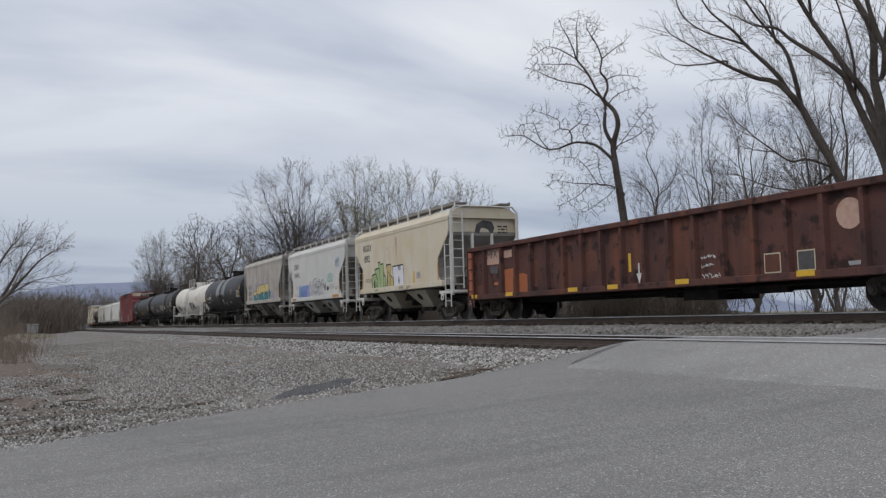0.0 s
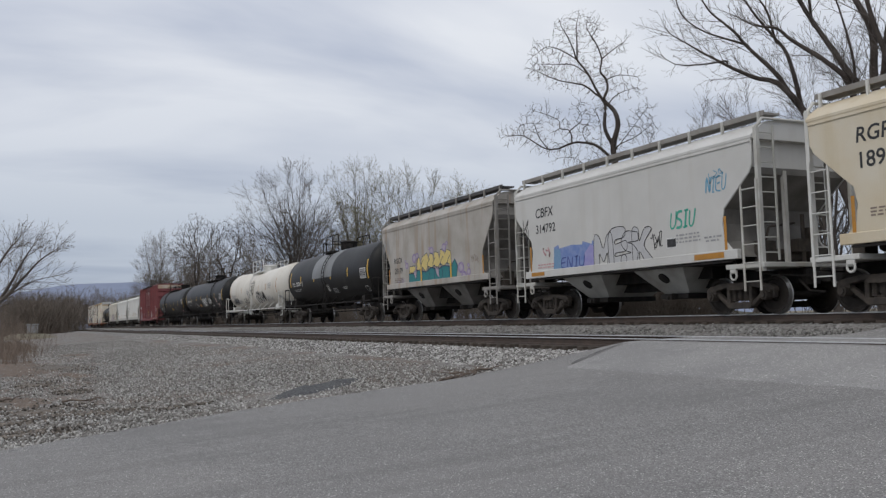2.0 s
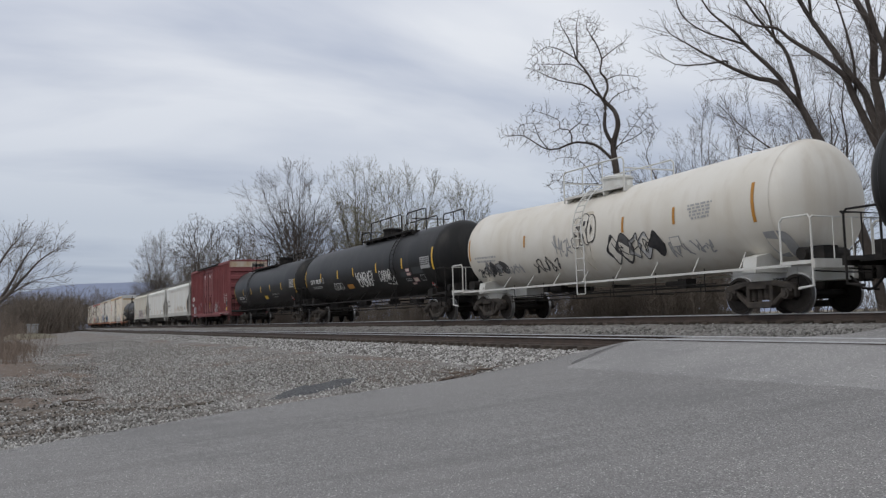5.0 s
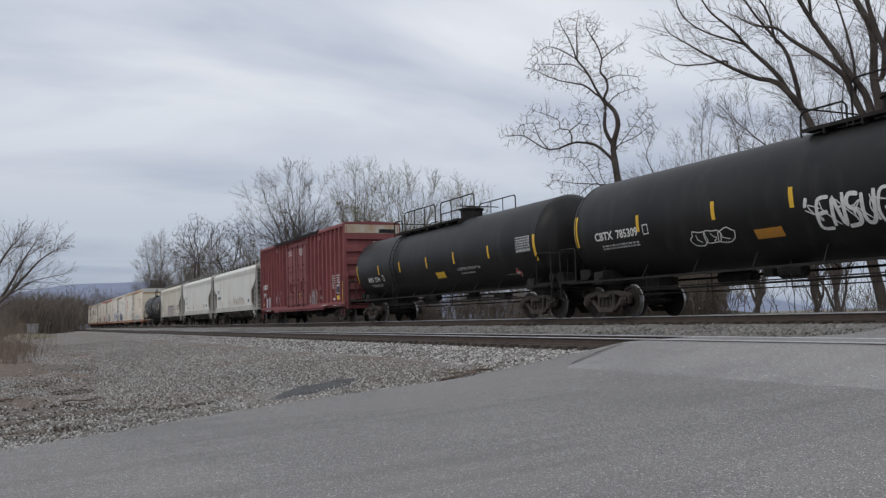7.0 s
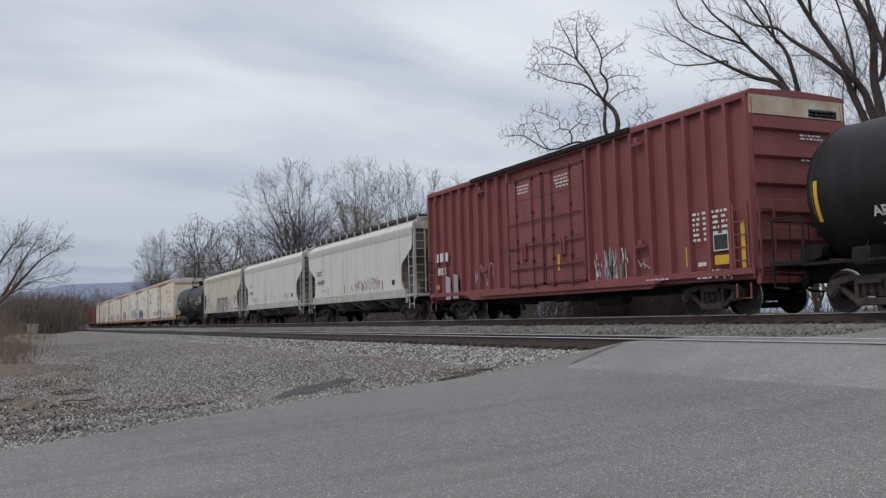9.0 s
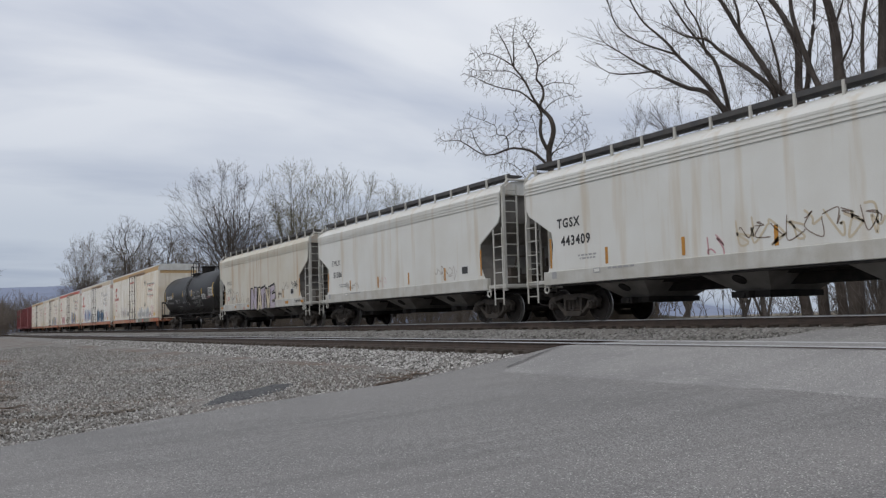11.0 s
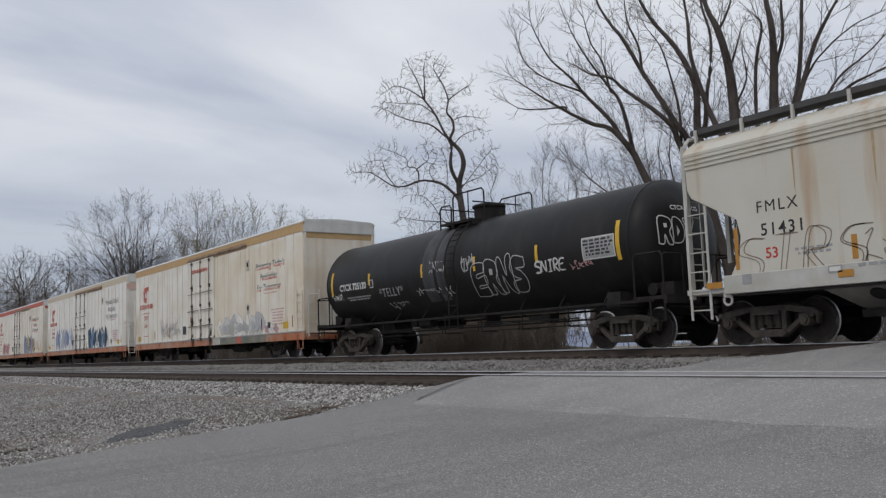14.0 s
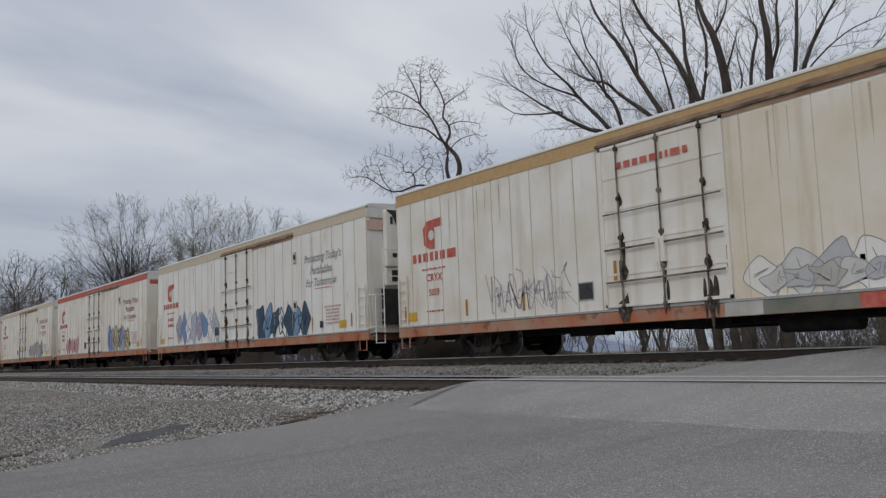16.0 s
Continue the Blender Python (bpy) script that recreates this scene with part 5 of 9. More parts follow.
M_PALEGREY = material("pale_grey_hopper_paint", (0.70, 0.70, 0.665), rough=0.6, second=(0.62, 0.605, 0.555), scale=0.7, amount=0.7, grain=40, grain_amount=0.08, bump=0.05, streak=(0.47, 0.35, 0.20), streak_amount=0.45)
M_RUSTYPALE = material("rust_streaked_grey_paint", (0.61, 0.59, 0.52), rough=0.65, second=(0.55, 0.50, 0.40), scale=0.7, amount=0.7, grain=40, grain_amount=0.1, bump=0.05, streak=(0.42, 0.24, 0.11), streak_amount=0.6)
M_TRIMWHITE = material("white_trim_paint", (0.66, 0.66, 0.63), rough=0.6, second=(0.55, 0.53, 0.48), scale=2, amount=0.7, grain=40, bump=0.05, streak=(0.42, 0.36, 0.28), streak_amount=0.3)
# darker copy of the hopper cream: shade on the bays, mottled with grime
M_SHADECREAM = material("grimy_shaded_cream_bay_paint", (0.47, 0.43, 0.35), rough=0.7, second=(0.34, 0.30, 0.23), scale=1.4, amount=0.9, grain=40, bump=0.05)
M_TRIMDULL = material("dull_white_trim_paint", (0.54, 0.535, 0.50), rough=0.65, second=(0.42, 0.40, 0.35), scale=2, amount=0.8, grain=40, bump=0.05, streak=(0.34, 0.27, 0.19), streak_amount=0.4)
# grime, with the shade under slope sheets and bays put into its colour
M_BAYGREY = material("grimy_shaded_bay_paint", (0.24, 0.228, 0.21), rough=0.75, second=(0.13, 0.12, 0.108), scale=1.5, amount=0.9, grain=40, bump=0.05)
# light grey hopper paint darkened, the bays' shade being part of the colour
M_BAYPALE = material("shaded_pale_grey_bay_paint", (0.44, 0.44, 0.41), rough=0.7, second=(0.28, 0.265, 0.24), scale=1.5, amount=0.9, grain=40, bump=0.05)
# real trim colour; also stands for shade and dirt on the cream car's slopes
M_TRIMGREY = material("dull_grey_trim_and_slope_shade", (0.30, 0.285, 0.265), rough=0.7, second=(0.21, 0.19, 0.165), scale=2, amount=0.7, grain=40, bump=0.05)
M_BLACK = material("weathered_black_tank_paint", (0.0125, 0.0125, 0.0128), rough=0.46, gloss=0.22, second=(0.022, 0.021, 0.0198), scale=0.8, amount=0.9, grain=50, grain_amount=0.1, bump=0.04, streak=(0.045, 0.042, 0.039), streak_amount=0.4)
M_BANDGREY = material("grey_saddle_paint", (0.24, 0.25, 0.255), rough=0.6, second=(0.19, 0.195, 0.20), scale=1.5, amount=0.7, grain=50, bump=0.04, streak=(0.13, 0.13, 0.13), streak_amount=0.4)
M_BANDDARK = material("scuffed_dark_band", (0.075, 0.078, 0.082), rough=0.6, gloss=0.2, second=(0.035, 0.035, 0.038), scale=2, amount=0.8, grain=50, streak=(0.09, 0.09, 0.09), streak_amount=0.5)
M_WHITETANK = material("stained_white_tank_paint", (0.71, 0.68, 0.615), rough=0.55, second=(0.60, 0.55, 0.46), scale=0.7, amount=0.7, grain=50, grain_amount=0.1, bump=0.04, streak=(0.50, 0.43, 0.34), streak_amount=0.35)
M_BOXRED = material("faded_maroon_boxcar_paint", (0.262, 0.083, 0.084), rough=0.7, second=(0.20, 0.064, 0.065), scale=0.9, amount=0.8, grain=40, grain_amount=0.12, bump=0.08, streak=(0.27, 0.115, 0.105), streak_amount=0.45)
M_BOXENDTOP = material("rust_stained_white_panel", (0.60, 0.56, 0.48), rough=0.7, second=(0.45, 0.30, 0.17), scale=1.6, amount=0.9, grain=40, bump=0.05)
M_REEFER = material("weathered_white_reefer_panel", (0.85, 0.825, 0.765), rough=0.6, second=(0.72, 0.655, 0.54), scale=0.8, amount=0.8, grain=40, grain_amount=0.08, bump=0.05, streak=(0.50, 0.40, 0.27), streak_amount=0.4)
M_REEFERWHITE = material("clean_white_reefer_panel", (0.86, 0.845, 0.80), rough=0.55, second=(0.78, 0.74, 0.66), scale=0.8, amount=0.7, grain=40, grain_amount=0.08, bump=0.05, streak=(0.55, 0.49, 0.40), streak_amount=0.3)
M_REEFERTAN = material("yellowed_tan_reefer_panel", (0.83, 0.785, 0.69), rough=0.6, second=(0.71, 0.60, 0.44), scale=0.8, amount=0.8, grain=40, grain_amount=0.08, bump=0.05, streak=(0.42, 0.30, 0.17), streak_amount=0.45)
M_SEAM = material("grimy_panel_seam", (0.55, 0.48, 0.37), rough=0.75, second=(0.66, 0.60, 0.50), scale=1.4, amount=0.9, grain=40, bump=0.05)
M_TAN = paint_of("tan_roof_stripe", (0.52, 0.33, 0.14), (0.58, 0.42, 0.25))
M_TANPALE = paint_of("pale_tan_roof_stripe", (0.60, 0.50, 0.36), (0.66, 0.60, 0.50))
M_ORANGE = material("chipped_orange_red_sill", (0.45, 0.13, 0.05), rough=0.7, second=(0.42, 0.30, 0.22), scale=1.1, amount=0.9, grain=40, bump=0.05, rust=(0.12, 0.05, 0.03), rust_amount=0.6)

M_MOSS = material("grey_green_sill_paint", (0.16, 0.175, 0.14), rough=0.75, second=(0.28, 0.25, 0.21), scale=1.4, amount=0.9, grain=40, bump=0.05)
M_GREASE = material("black_grease", (0.02, 0.018, 0.016), rough=0.6, second=(0.12, 0.095, 0.07), scale=9, amount=0.9, grain=40, bump=0.1)
gond, mid = gondola("rusty brown gondola car with yellow reflectors", 9.6, 30.15, 0.76, 2.70, M_GONDOLA, 1.0)
# slope_mat darkens the cream slopes for shade and dirt on their undersides
hop_a, ha = covered_hopper("cream covered hopper car with green graffiti", 31.55, 42.9, 4.15, 1.42, 2, M_CREAM, M_TRIMWHITE, M_TRIMGREY, bay_mat=M_SHADECREAM, slope_mat=M_TRIMGREY, slope_z=3.5, cut=1.2)
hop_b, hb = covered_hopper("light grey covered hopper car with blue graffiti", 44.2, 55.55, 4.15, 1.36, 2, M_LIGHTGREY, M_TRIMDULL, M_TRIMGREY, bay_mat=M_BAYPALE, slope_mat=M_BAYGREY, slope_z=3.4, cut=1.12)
hop_c, hc = covered_hopper("grimy grey covered hopper car with teal and yellow graffiti", 56.8, 68.1, 4.25, 1.5, 2, M_DIRTYGREY, M_TRIMGREY, M_GRATE, bay_mat=M_BAYGREY, slope_z=3.75, cut=1.02)
tank_d, md = tank_car("black tank car with a grey band round its middle", 68.7, 85.6, 69.4, 85.3, 1.53, 2.62, M_BLACK, (71.4, 83.8), 77.2, (77.3, 79.1), hoops=((76.3, 78.45, 0.78), (78.6, 79.1, 0.5)), bands=[(75.9, 79.5, 2.55, M_BANDGREY)])
tank_e, me_ = tank_car("stained white tank car with graffiti along its base", 86.3, 104.2, 86.9, 103.4, 1.48, 2.65, M_WHITETANK, (88.4, 102.0), 95.2, (93.6, 96.8), frame_mat=M_TRIMWHITE, sag=0.2)
tank_f, mf = tank_car("black tank car with white sprayed tags", 104.75, 125.4, 105.2, 125.05, 1.53, 2.66, M_BLACK, (106.7, 123.55), 114.0, (109.35, 116.0), hoops=((107.8, 109.95, 0.75), (110.6, 114.6, 0.78), (114.75, 116.0, 0.35)), ladder_y=110.3)
tank_g, mg = tank_car("black tank car with a red hazard placard", 125.8, 145.55, 126.05, 144.95, 1.53, 2.64, M_BLACK, (127.5, 143.3), 134.25, (133.6, 140.5), hoops=((132.2, 135.3, 0.78), (135.85, 139.2, 0.8), (139.5, 140.5, 0.5)), ladder_y=139.25)
box_h, mh = box_car("faded maroon box car with paired plug doors", 145.95, 164.15, 0.74, 5.3, M_BOXRED, M_BOXRED, M_BOXRED, M_BOXRED, (9, 9), (152.6, 157.4))
# ends, slopes and bays of these three share the paint with shade in it
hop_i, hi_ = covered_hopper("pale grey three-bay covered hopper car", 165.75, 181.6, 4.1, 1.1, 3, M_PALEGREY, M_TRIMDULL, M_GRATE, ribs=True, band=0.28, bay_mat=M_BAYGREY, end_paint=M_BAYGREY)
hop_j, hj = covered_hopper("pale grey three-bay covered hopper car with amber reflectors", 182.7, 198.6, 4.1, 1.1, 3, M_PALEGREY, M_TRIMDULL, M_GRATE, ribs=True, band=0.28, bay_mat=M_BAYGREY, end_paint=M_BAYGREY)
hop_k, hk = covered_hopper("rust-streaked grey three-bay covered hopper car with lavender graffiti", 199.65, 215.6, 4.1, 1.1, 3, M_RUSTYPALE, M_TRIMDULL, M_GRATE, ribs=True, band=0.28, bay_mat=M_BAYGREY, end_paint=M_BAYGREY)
tank_t, mt = tank_car("short black tank car with white tags", 216.2, 233.0, 216.6, 232.85, 1.50, 2.55, M_BLACK, (218.0, 231.0), 224.3, (223.9, 225.6), hoops=((223.35, 224.9, 0.78), (225.0, 225.6, 0.5)), bands=[(224.75, 225.15, 1.6, M_BANDDARK), (225.3, 225.9, 1.6, M_BANDDARK)])
M_STAIN = material("grease_stained_hardware", (0.075, 0.05, 0.04), rough=0.7, second=(0.30, 0.24, 0.18), scale=2.5, amount=1.0, grain=40, bump=0.1)
M_COOLER = material("black_cooling_unit", (0.02, 0.021, 0.023), rough=0.5, second=(0.05, 0.05, 0.05), scale=3, amount=0.6)
M_RUSTSTRIPE = material("rust_brown_upper_stripe", (0.30, 0.17, 0.10), rough=0.7, second=(0.46, 0.33, 0.20), scale=1.2, amount=0.9, grain=40, bump=0.05)
reefers = []
for k, (front, back, stripe, panel) in enumerate(((233.9, 255.9, M_TAN, M_REEFER), (257.8, 280.0, M_TANPALE, M_REEFERWHITE), (281.9, 303.9, M_REDPAINT, M_REEFER), (305.8, 327.8, M_TANPALE, M_REEFER), (329.7, 351.7, M_TAN, M_REEFER))):
    car, mr = box_car("weathered white refrigerator car with an orange-red sill", front, back, 0.70, 5.33, panel, stripe, panel if k else M_REEFERTAN, M_ORANGE, 27, None, flat_sides=True, name="refrigerator_car", over=2.45)
    reefers.append((car, mr))
    plug_door(car, -1.65, 1.89, 1.06, 4.86, panel, (0.155, 0.49, 0.835), M_STAIN)
    part("door_track", Build().box(-HALF - 0.05, -HALF, -5.5, 2.0, 4.90, 4.96), M_STAIN, car)
    part("rust_stripe", Build().box(-HALF - 0.008, -HALF + 0.002, -5.5, 1.95, 4.80, 5.06), M_RUSTSTRIPE, car)
part("yellowed_panel", Build().box(-HALF + 0.0, -HALF + 0.02, -11.0, -1.68, 0.98, 4.74), M_REEFERTAN, reefers[0][0], "yellowed side panels")
for k, (y0, y1, mat) in enumerate(((-2.3, -1.4, M_TRIMDULL), (-4.3, -2.3, M_MOSS), (-4.8, -4.3, M_REDPAINT), (-7.4, -4.8, M_MOSS))):
    part("sill_paint", Build().box(-HALF - 0.016, -HALF - 0.01, y0, y1, 0.69, 0.975), mat, reefers[0][0], "painted-over stretch of the sill")
# the second refrigerator car carries its white cooling unit on the end, over a well with guard rails
r_end = reefers[1][0]
unit = part("cooling_unit", Build().box(-0.95, 0.95, -11.30, -11.08, 3.15, 5.12).box(-0.95, 0.95, -11.22, -11.08, 2.5, 3.15), M_REEFERWHITE, r_end, "white cooling unit with a black grille", bevel=0.04)
part("grille", Build().prism([(-0.90, 5.10), (-0.66, 4.92), (-0.52, 4.6), (-0.42, 4.14), (0.42, 4.14), (0.52, 4.6), (0.66, 4.92), (0.90, 5.10)], "y", -11.36, -11.28), M_COOLER, unit, "black grille")
b = Build()
for k in range(9):
    b.box(-0.40, 0.40, -11.375, -11.36, 4.22 + 0.09 * k, 4.25 + 0.09 * k)
part("louvre", b, M_COOLER, unit)
part("port", Build().box(-0.76, -0.66, -11.312, -11.29, 4.62, 4.88).box(-0.70, -0.52, -11.312, -11.29, 3.48, 3.62), M_COOLER, unit)
# access opening and recess are solid blocks, their inner darkness put in as black
part("port", Build().box(-0.70, -0.24, -11.235, -11.20, 2.66, 3.04).box(0.2, 0.6, -11.235, -11.20, 2.66, 3.04), M_COOLER, unit, "solid black block drawn as a dark access opening")
part("well", Build().box(-1.05, 1.05, -11.24, -11.08, 1.2, 2.4), M_COOLER, r_end, "solid black block drawn as the dark recess under the cooling unit")
part("end_stripe", Build().box(-HALF + 0.01, -0.97, -11.118, -11.09, 4.42, 4.74), material("faded_pink_stripe", (0.62, 0.42, 0.36), rough=0.6, second=(0.70, 0.56, 0.48), scale=1.5, amount=0.8), r_end, "faded pink stripe")
for side in (-1, 1):
    b = Build()
    xo, xi = side * (HALF - 0.02), side * (HALF - 0.36)
    b.bar((xo, -11.55, 0.55), (xo, -11.55, 2.2), 0.022).bar((xi, -11.55, 0.55), (xi, -11.55, 3.72), 0.022)
    for z in (0.57, 1.1, 1.62, 2.18):
        b.bar((xo, -11.55, z), (xi, -11.55, z), 0.018)
    for z in (1.1, 2.18):
        b.bar((xo, -11.55, z), (xo, -11.08, z), 0.018)
    part("end_ladder", b, M_REEFERWHITE, r_end, "white end ladder")
b = Build()
for x in (-0.52, -0.18):
    b.bar((x, -11.55, 0.7), (x, -11.55, 3.72), 0.022)
for z in (0.72, 1.2, 1.72, 2.24, 2.75, 3.2):
    b.bar((-0.52, -11.55, z), (-0.18, -11.55, z), 0.018)
b.bar((-HALF + 0.36, -11.55, 3.72), (HALF - 0.36, -11.55, 3.72), 0.022).bar((-HALF + 0.36, -11.55, 2.8), (-0.52, -11.55, 2.8), 0.018)
b.bar((-0.18, -11.55, 3.72), (-0.18, -11.28, 3.72), 0.018)
part("guard_rail", b, M_REEFERWHITE, r_end, "white guard rail before the cooling unit")
part("end_platform", Build().box(-HALF + 0.05, HALF - 0.05, -11.6, -11.08, 0.86, 0.90), M_UNDER, r_end)
tail_a, ma = box_car("brown box car far back in the train", 353.6, 371.8, 0.74, 5.1, M_BOXRED, M_BOXRED, M_BOXRED, M_BOXRED, (7, 6), (360.2, 365.2))
tail_b, mb = box_car("brown box car far back in the train", 373.6, 391.8, 0.74, 5.1, M_BOXRED, M_BOXRED, M_BOXRED, M_BOXRED, (7, 6), (380.2, 385.2))
M_BOXDARK = material("grimy_maroon_hardware", (0.10, 0.035, 0.036), rough=0.75, second=(0.16, 0.055, 0.055), scale=3, amount=0.8, grain=40, bump=0.1)
plug_door(box_h, 152.65 - mh, 155.0 - mh, 1.1, 4.75, M_BOXRED, (0.3, 0.75), M_BOXDARK)
plug_door(box_h, 155.05 - mh, 157.35 - mh, 1.1, 4.75, M_BOXRED, (0.25, 0.7), M_BOXDARK)

# ---- lettering, reflectors and sprayed paint ----
SP = {}
for key, colour, other in (("green", (0.38, 0.48, 0.22), (0.30, 0.40, 0.19)), ("gold", (0.56, 0.45, 0.17), (0.50, 0.40, 0.18)), ("palegreen", (0.56, 0.62, 0.40), (0.48, 0.55, 0.33)), ("white", (0.74, 0.73, 0.76), (0.62, 0.62, 0.66)),
                           ("teal", (0.035, 0.22, 0.23), (0.03, 0.17, 0.19)), ("lemon", (0.68, 0.54, 0.19), (0.60, 0.49, 0.24)), ("violet", (0.27, 0.20, 0.36), (0.40, 0.34, 0.47)),
                           ("lavender", (0.40, 0.35, 0.42), (0.50, 0.44, 0.47)), ("cream", (0.58, 0.50, 0.37), (0.50, 0.43, 0.32)), ("black", (0.025, 0.025, 0.028), (0.07, 0.065, 0.065)),
                           ("blue", (0.16, 0.24, 0.50), (0.30, 0.36, 0.55)), ("sky", (0.14, 0.36, 0.52), (0.25, 0.42, 0.52)), ("mint", (0.05, 0.40, 0.29), (0.14, 0.42, 0.32)),
                           ("pink", (0.55, 0.30, 0.32), (0.60, 0.40, 0.38)), ("flake", (0.46, 0.28, 0.215), (0.56, 0.42, 0.34)), ("orange", (0.50, 0.17, 0.065), (0.36, 0.13, 0.06)), ("rustorange", (0.40, 0.13, 0.05), (0.28, 0.09, 0.045)), ("grey", (0.36, 0.36, 0.36), (0.28, 0.28, 0.28)),
                           ("brownline", (0.22, 0.17, 0.14), (0.30, 0.24, 0.19)), ("navy", (0.035, 0.06, 0.10), (0.06, 0.12, 0.19)), ("red", (0.55, 0.055, 0.04), (0.45, 0.06, 0.04)), ("bone", (0.66, 0.60, 0.52), (0.40, 0.24, 0.16)), ("dullsky", (0.16, 0.30, 0.46), (0.24, 0.34, 0.50)), ("lilac", (0.30, 0.28, 0.55), (0.40, 0.38, 0.58)), ("navyblue", (0.07, 0.10, 0.30), (0.12, 0.16, 0.38)), ("silver", (0.52, 0.52, 0.52), (0.46, 0.46, 0.47)), ("tanstain", (0.55, 0.49, 0.39), (0.64, 0.60, 0.52)), ("chalk", (0.50, 0.50, 0.49), (0.36, 0.36, 0.36)), ("rustdark", (0.14, 0.05, 0.03), (0.07, 0.035, 0.03)), ("slate", (0.10, 0.10, 0.10), (0.06, 0.05, 0.05)), ("flakeorange", (0.50, 0.16, 0.08), (0.20, 0.07, 0.05))):
    SP[key] = paint_of("spray_" + key, colour, other)


def shape(car, wrap, pts, mat, lift=0.0, rounded=False, line=None, width=0.04, name="graffiti_shape"):
    pts = smooth_line(pts + [pts[0]], 5)[:-1] if rounded else pts
    decal(name, car, pts, [tuple(range(len(pts)))], mat, raised(wrap, lift), "sprayed shape" if name == "graffiti_shape" else "")
    if line:
        v, f = stroke(pts + pts[:2], width)
        decal("graffiti_outline", car, v, f, line, raised(wrap, lift + 0.003))


def disc(r, n=18, rx=1.0):
    return [(r * rx * math.cos(2 * math.pi * k / n), r * math.sin(2 * math.pi * k / n)) for k in range(n)]


def plate(car, wrap, w, h, mat=None, rim=None, name="plate"):
    """A painted panel with a darker rim and small lines."""
    v, f = block(w, h, 1, 5)
    decal(name, car, v, f, rim or M_BLACKPAINT, wrap)
    v, f = block(w - 0.06, h - 0.06, 1, 5)
    decal("plate_face", car, v, f, mat or M_WHITE, raised(wrap, 0.003))


def data_panel(car, wrap, w, h, mat, seed):
    """Rows of unreadable data lines."""
    small_print(car, raised(lambda u, v: wrap(u, v + h / 2 - 0.06), 0.0), w, max(2, int(h / 0.09)), mat, 0.085, seed, 0.6)


# heavy sprayed capitals as closed outlines, one unit wide and high
CAPS = {"N": [(0, 0), (0.05, 1), (0.35, 1), (0.62, 0.5), (0.66, 1.05), (1.0, 1.05), (0.95, 0), (0.66, 0.0), (0.35, 0.52), (0.32, 0)],
        "A": [(0, 0), (0.28, 1), (0.72, 1.03), (1, 0.02), (0.68, 0), (0.62, 0.2), (0.42, 0.2), (0.33, 0)],
        "T": [(0.0, 0.92), (0.06, 0.62), (0.30, 0.66), (0.28, 0.0), (0.66, 0.0), (0.66, 0.70), (0.95, 0.74), (1, 1.05)],
        "I": [(0.1, 0), (0.2, 0.95), (0.95, 1.0), (0.9, 0.02)],
        "V": [(0, 1), (0.32, 0.98), (0.5, 0.4), (0.64, 1.05), (1.0, 0.96), (0.66, 0), (0.32, 0)],
        "E": [(0, 0), (0.02, 1), (0.93, 1.1), (0.95, 0.82), (0.42, 0.76), (0.42, 0.63), (1.04, 0.70), (1.03, 0.42), (0.42, 0.38), (0.40, 0.28), (0.97, 0.30), (0.95, 0.0)],
        "M": [(0, 0), (0.05, 1), (0.3, 1), (0.5, 0.62), (0.7, 1), (0.95, 1), (1, 0), (0.72, 0), (0.7, 0.48), (0.5, 0.22), (0.3, 0.48), (0.28, 0)],
        "S": [(1, 0.95), (0.3, 1.02), (0.0, 0.7), (0.25, 0.45), (0.6, 0.36), (0.02, 0.30), (0.05, 0.0), (0.7, -0.02), (1.0, 0.3), (0.75, 0.58), (0.42, 0.68), (1, 0.70)],
        "R": [(0, 0), (0.02, 1), (0.75, 1.0), (0.95, 0.7), (0.75, 0.45), (1.0, 0), (0.65, 0), (0.4, 0.35), (0.36, 0)],
        "D": [(0, 0), (0, 1), (0.6, 1), (1, 0.6), (0.9, 0.15), (0.55, 0)],
        "K": [(0, 0), (0, 1), (0.33, 1), (0.36, 0.65), (0.65, 1), (1, 0.95), (0.6, 0.52), (1.05, 0.05), (0.68, 0), (0.36, 0.35), (0.33, 0)],
        "Y": [(0.35, 0), (0.33, 0.42), (0, 1), (0.35, 1), (0.52, 0.68), (0.7, 1.02), (1.05, 1), (0.66, 0.4), (0.66, 0)]}
HOLES = {"A": [(0.43, 0.36), (0.52, 0.72), (0.59, 0.36)], "R": [(0.36, 0.62), (0.37, 0.8), (0.62, 0.8), (0.6, 0.62)], "D": [(0.33, 0.25), (0.33, 0.72), (0.62, 0.5)]}


